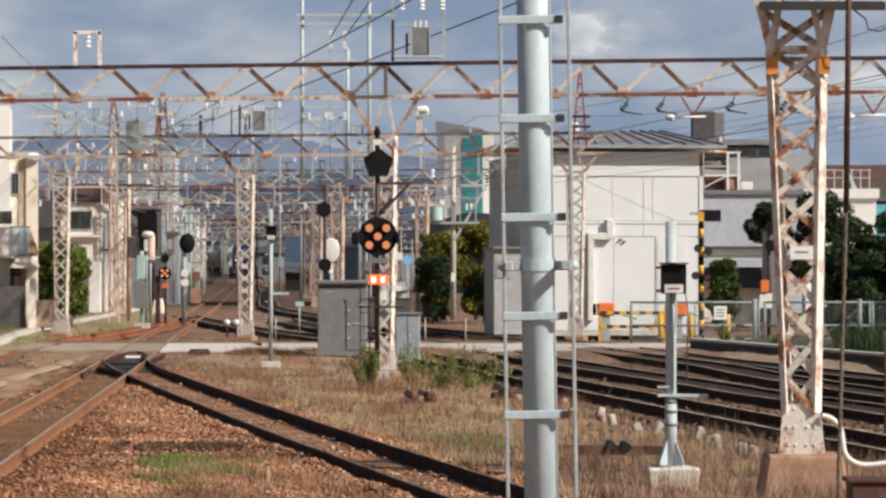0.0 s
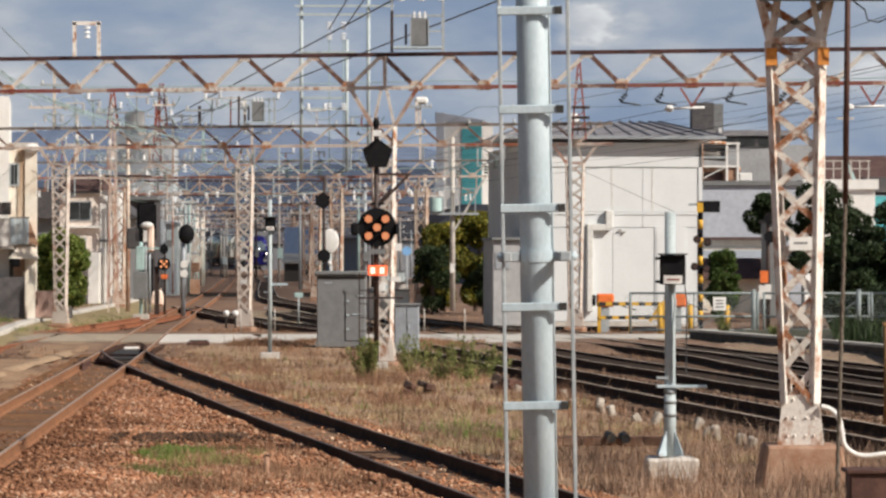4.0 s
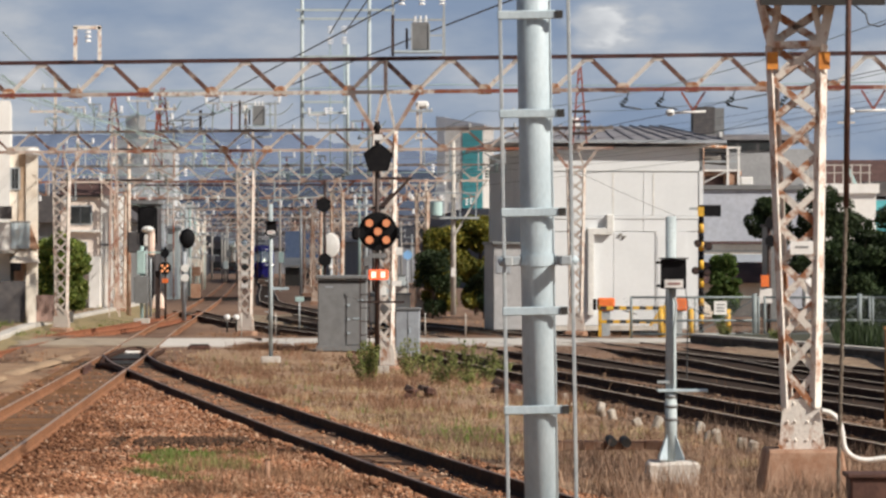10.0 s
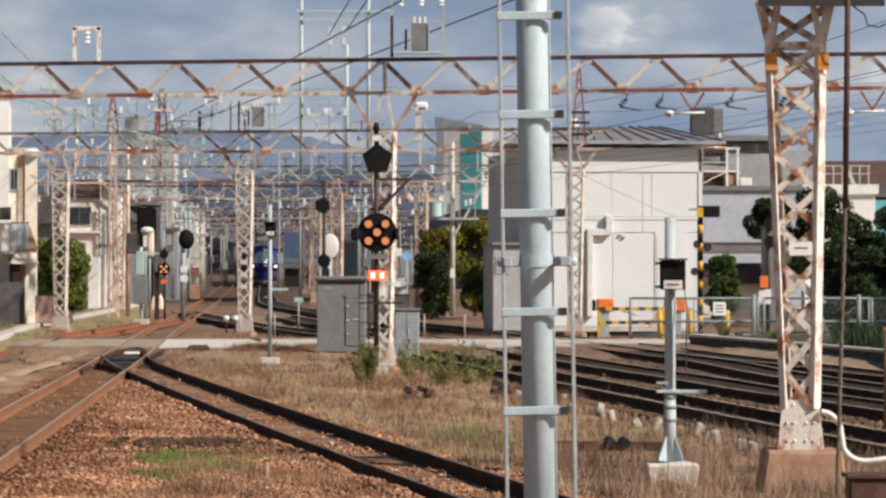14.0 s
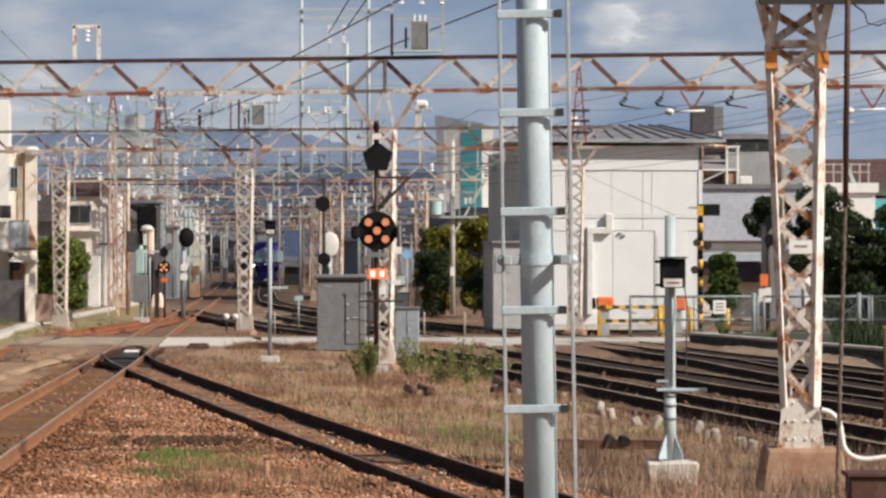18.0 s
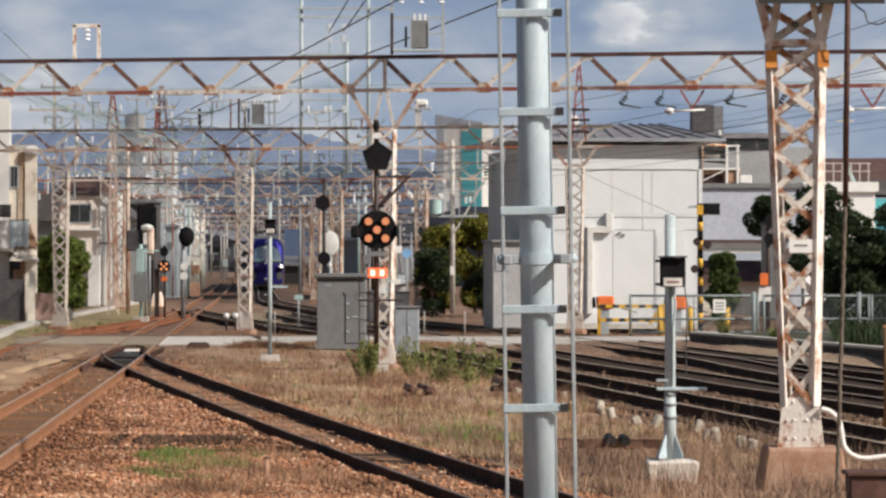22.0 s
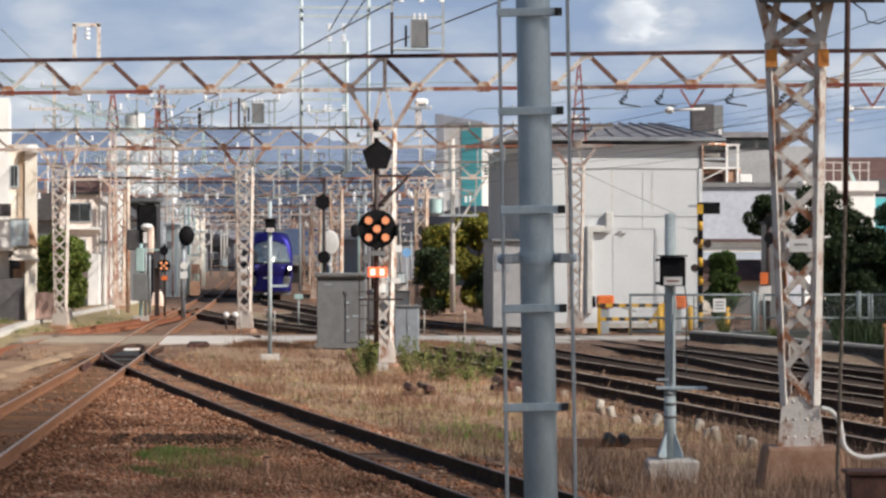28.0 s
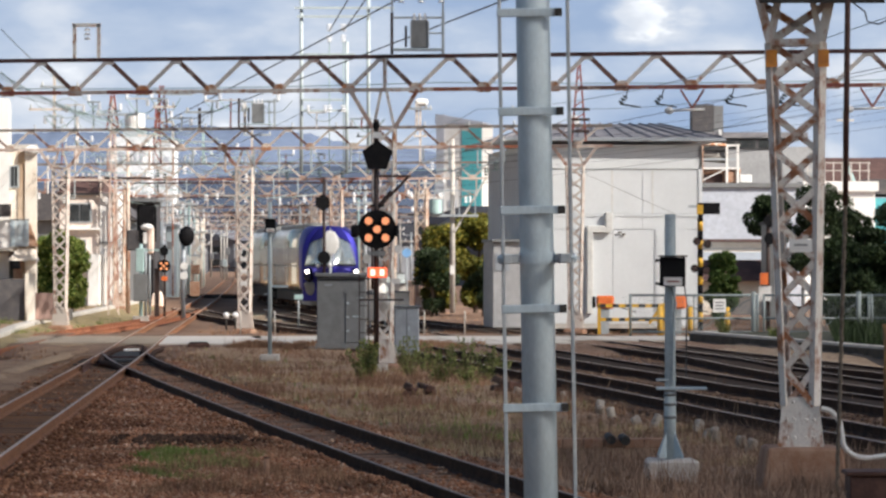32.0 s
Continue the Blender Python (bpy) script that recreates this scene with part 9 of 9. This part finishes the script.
def puffs(name, seed, n, xs, ys, rs, label, power=1.0, tall=14.0, skew=0.0):
    """An unseen broken cloud that shades a stretch of the plan, its mesh centred on the ground below the sun's rays."""
    rng = np.random.default_rng(seed)
    bm = bmesh.new()
    bmesh.ops.create_icosphere(bm, subdivisions=1, radius=1.0)
    bv = np.array([w.co[:] for w in bm.verts])
    bm.verts.index_update()
    bf = np.array([[w.index for w in f.verts] for f in bm.faces])
    bm.free()
    u = rng.uniform(0, 1, n)
    c = np.stack([rng.uniform(*xs, n), ys[0] + (ys[1] - ys[0]) * u ** power, rng.uniform(-tall, tall, n)], 1)
    c[:, 0] += skew * (c[:, 1] - ys[0])
    r = rng.uniform(*rs, n)
    vs = (bv[None] * (r[:, None] * rng.uniform(0.8, 1.2, (n, len(bv))))[..., None] + c[:, None]).reshape(-1, 3)
    fs = (bf[None] + len(bv) * np.arange(n)[:, None, None]).reshape(-1, 3)
    return tagged(stuff_mesh(name, vs, fs, bpy.data.materials["cloud_vapour"]), label, "cloud", kind="stuff")


# More clouds added out of view, each to shade one area.
TOWN_SHADE_CLOUD = puffs("town_shade_cloud", 18, 500, (-110, -46), (250, 670), (3.5, 7.5), "unseen broken cloud added high up to shade the town", 0.85)
HOUSE_SHADE_CLOUD = puffs("house_shade_cloud", 38, 62, (-11, 5), (-45, 45), (1.6, 2.8), "unseen broken cloud added to shade the left houses")
THROAT_SHADE_CLOUD = puffs("throat_shade_cloud", 48, 400, (-15.6, -3), (210, 480), (1.8, 3.2), "unseen broken cloud added to shade the yard throat", tall=3.0, skew=-0.052)
CROSSING_SHADE_CLOUD = puffs("crossing_shade_cloud", 28, 160, (0, 40), (78, 146), (1.6, 2.8), "unseen thin cloud added to shade the crossing and white building")


# ---- the train ----
def ring(w, h, z0, y, n=32, top=0.34, crown=0.75):
    """One cross-section of the car body: flat sides, rounded roof."""
    pts = []
    for i in range(n):
        a = 2 * math.pi * i / n
        c, s = math.cos(a), math.sin(a)
        e = top if s > 0 else 0.22
        x = math.copysign(abs(c) ** e, c) * w / 2
        z = math.copysign(abs(s) ** (crown if s > 0 else 0.2), s)
        pts.append((x, y, z0 + h / 2 + z * h / 2))
    return pts


def loft(rings, cap=True):
    bm = bmesh.new()
    vs = [[bm.verts.new(p) for p in r] for r in rings]
    n = len(rings[0])
    for a, b in zip(vs[:-1], vs[1:]):
        for i in range(n):
            bm.faces.new((a[i], a[(i + 1) % n], b[(i + 1) % n], b[i]))
    if cap:
        bm.faces.new(vs[0][::-1])
        bm.faces.new(vs[-1])
    bmesh.ops.recalc_face_normals(bm, faces=bm.faces)
    return bm


def bogie(c, y):
    b = boxpart("bogie", (0, y, 0.5), (1.9, 2.6, 0.35), M_UNDER, c, bev=0.05)
    for dy in (-0.95, 0.95):
        for sx in (-1, 1):
            bm = bmesh.new()
            add_cyl(bm, (sx * 0.5, y + dy, 0.43), (sx * 0.63, y + dy, 0.43), 0.43, n=20)
            part("wheel", bm, M_PIPE, b)


def car(name, lead):
    """A coach 20 m long; y runs back from its front end, x across. Front faces -y."""
    c = thing(name, (0, 0, 0), "deep blue rounded train front with a dark windscreen, silver sides" if lead else "silver train coach with dark underframe",
              "train car", "cars of the train")
    W, H, Z = 2.64, 3.05, 0.85
    if lead:
        # a dome, round at the windscreen and creased like a prow below it
        def face(x, z):
            k = min(1.0, max(0.0, (z - 1.7) / 0.7))
            p, deep = 1.15 + 0.95 * k, 1.35 + 0.25 * k
            up = max(0.0, z - 1.95) / 1.95
            low = min(1.0, max(0.0, (1.62 - z) / 0.25))
            return 1.75 * up ** 1.55 + deep * (abs(x) / 1.25) ** p + 0.20 * low
        nx, nz, zb = 61, 57, 0.44
        bm = bmesh.new()
        grid = []
        for r in range(nz):
            row = []
            for q in range(nx):
                x = 1.25 * (2 * q / (nx - 1) - 1)
                zt = 3.90 - 1.05 * (abs(x) / 1.25) ** 2.6
                z = zb + 0.055 * r if r <= 32 else 2.2 + (zt - 2.2) * (r - 32) / (nz - 33)
                row.append(bm.verts.new((x, min(2.5, face(x, z)), z)))
            grid.append(row)
        for r in range(nz - 1):
            for q in range(nx - 1):
                bm.faces.new((grid[r][q], grid[r][q + 1], grid[r + 1][q + 1], grid[r + 1][q]))
        rim = grid[0] + [g[-1] for g in grid[1:]] + grid[-1][-2::-1] + [g[0] for g in grid[-2:0:-1]]
        back = [bm.verts.new((v.co.x * 0.97, 2.55, v.co.z * 0.985 + 0.02)) for v in rim]
        for a in range(len(rim)):
            b = (a + 1) % len(rim)
            bm.faces.new((rim[a], back[a], back[b], rim[b]))
        bm.faces.new(back[::-1])
        bmesh.ops.recalc_face_normals(bm, faces=bm.faces)
        nose = part("nose", bm, M_BLUE, c, "deep blue prow-shaped nose with a wraparound windscreen", True)
        nose.data.materials.append(M_GLASS)
        nose.data.materials.append(M_MASK)
        for f in nose.data.polygons:
            x, y, z = f.center
            top = 3.34 - 0.30 * x * x
            if 2.145 < z < top and y < 1.9 and abs(x) > 0.03:
                f.material_index = 1
            elif (2.035 < z <= 2.145 or top <= z < top + 0.06) and y < 1.95 and abs(x) > 0.03:
                f.material_index = 2
        # the hood that the dome stands out of
        hood = loft([ring(W * 0.97, H * 0.985, Z, 1.5, top=0.8, crown=0.95), ring(W + 0.01, H + 0.01, Z - 0.005, 1.7, top=0.7, crown=0.9), ring(W + 0.02, H + 0.03, Z - 0.005, 2.7, top=0.36), ring(W + 0.02, H + 0.03, Z - 0.005, 3.05)])
        for v in hood.verts:
            v.co.y += 0.55 * (v.co.z - 2.2) / 1.6 * (1 if v.co.y > 2.9 else 0.6)
        part("hood", hood, M_BLUE, c, "deep blue hood behind the nose", True)
        bm = loft([ring(1.9, 0.62, 0.24, 1.35), ring(2.38, 0.66, 0.24, 1.6), ring(2.46, 0.68, 0.24, 3.0)])
        part("skirt", bm, M_CAB_L, c, "grey lower skirt", True)
        for sx in (-1, 1):
            bm = bmesh.new()
            add_box(bm, (sx * 0.99, 1.30, 1.03), (0.5, 0.8, 0.62), 0.10)
            for v in bm.verts:
                if v.co.z < 1.0:
                    v.co.x -= sx * 0.12
                    v.co.y += 0.12
            part("corner_panel", bm, M_CAB, c, "grey lower corner panel")
            bm = bmesh.new()
            add_box(bm, (sx * 1.02, 1.20, 1.62), (0.46, 0.8, 0.66), 0.18)
            part("lamp_pod", bm, M_MASK, c, "dark rounded lamp housing")
            bm = bmesh.new()
            add_ball(bm, (sx * 1.13, 0.82, 1.80), 0.095, 12)
            part("headlight", bm, M_HEAD, c, "lit round headlight", True)
            tube("wiper", [(sx * a, face(a, b) - 0.03, b) for a, b in ((0.16, 2.1), (0.42, 2.42), (0.5, 2.7))], 0.014, M_BLACK, c)
        boxpart("coupler", (0, -0.12, 0.62), (0.3, 0.5, 0.25), M_UNDER, c, bev=0.03)
        tube("centre_rib", [(0, face(0, z) - 0.012, z) for z in np.linspace(2.05, 3.8, 24)], 0.030, M_CAB_L, c)
        y0 = 3.0
    else:
        y0 = 0.1
    part("body", loft([ring(W, H, Z, y0), ring(W, H, Z, 19.9)]), M_SILVER, c, smooth=True)
    part("roof_top", loft([ring(1.9, 0.34, Z + H - 0.17, y0 + 1.5), ring(1.9, 0.34, Z + H - 0.17, 18.5)]), M_CAB, c)
    for sx in (-1, 1):
        boxpart("side_trim", (sx * (W / 2 + 0.004), (y0 + 19.9) / 2, 2.05), (0.012, 19.6 - y0, 0.06), M_CAB, c)
        for i in range(9):
            y = y0 + 1.3 + i * (18.0 - y0) / 9
            boxpart("window", (sx * (W / 2 + 0.003), y, 2.55), (0.016, 1.35, 0.75), M_TINT, c, bev=0.004)
        boxpart("door", (sx * (W / 2 + 0.005), 18.6, 1.95), (0.02, 0.85, 1.95), M_SILVER, c)
    boxpart("underframe", (0, 11.0, 0.62), (2.3, 15.0, 0.5), M_UNDER, c, bev=0.04)
    bogie(c, 3.6)
    bogie(c, 16.6)
    if lead is False:
        boxpart("pantograph_base", (0, 6, Z + H + 0.22), (1.2, 1.6, 0.14), M_UNDER, c)
    return c


CARS = [car("train_car", i == 0) for i in range(4)]


def path_points():
    ys = np.arange(100, 640, 0.5)
    xs = T3(ys)
    s = np.concatenate([[0], np.cumsum(np.hypot(np.diff(xs), 0.5))])
    return ys, xs, s


def motions():
    ys, xs, s = path_points()
    s160 = float(np.interp(160, ys, s))

    def front(t):
        u = max(0.0, 18 - t)
        return s160 + 10.6 * (32 - t) - 0.0063 * (32 - t) ** 2 - 0.135 * u * u
    times = [i * 0.5 for i in range(65)]
    for k, c in enumerate(CARS):
        rows = []
        for t in times:
            a = front(t) + k * 20.3
            y1, x1 = float(np.interp(a + 3.6, s, ys)), float(np.interp(a + 3.6, s, xs))
            y2, x2 = float(np.interp(a + 16.6, s, ys)), float(np.interp(a + 16.6, s, xs))
            turn = math.degrees(math.atan2(-(x2 - x1), y2 - y1))
            ux, uy = (x2 - x1), (y2 - y1)
            L = math.hypot(ux, uy)
            z1, z2 = float(rise(y1)), float(rise(y2))
            rows.append((t, pose(x1 - ux / L * 3.6, y1 - uy / L * 3.6, z1 - (z2 - z1) / L * 3.6, math.degrees(math.atan2(z2 - z1, L)), 0, turn)))
        walk(c, rows)
    # The unseen clouds move so that their shade falls where wanted.
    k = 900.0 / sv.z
    walk(SHADE_CLOUD, [(t, pose(sv.x * k + 0.75 * p, sv.y * k + 0.66 * p, 900.0)) for t, p in ((0, -120), (24, 19.6), (26, 31), (28, 46), (29.5, 56), (32, 66))])
    over = lambda x, y: pose(sv.x * k + x, sv.y * k + y, 900.0)
    walk(TOWN_SHADE_CLOUD, [(0, over(0, 0)), (20, over(-8, 20)), (26, over(-15, 110)), (32, over(-25, 220))])
    walk(HOUSE_SHADE_CLOUD, [(t, over(x, y)) for t, x, y in ((0, -120, 140), (17, -60, 140), (21.5, -19, 142), (25, -19, 150), (27.5, -20, 215), (32, -22, 275))])
    walk(THROAT_SHADE_CLOUD, [(0, over(0, 4)), (32, over(0, -4))])
    walk(CROSSING_SHADE_CLOUD, [(0, over(95, 0)), (22, over(26, 0)), (25.5, over(6, 0)), (28, over(-3, 0)), (29.5, over(-5, 0)), (32, over(-6, 0))])
    walk(SKY, [(0, pose(-30, 4600, 0)), (32, pose(52, 4600, 10))])


motions()
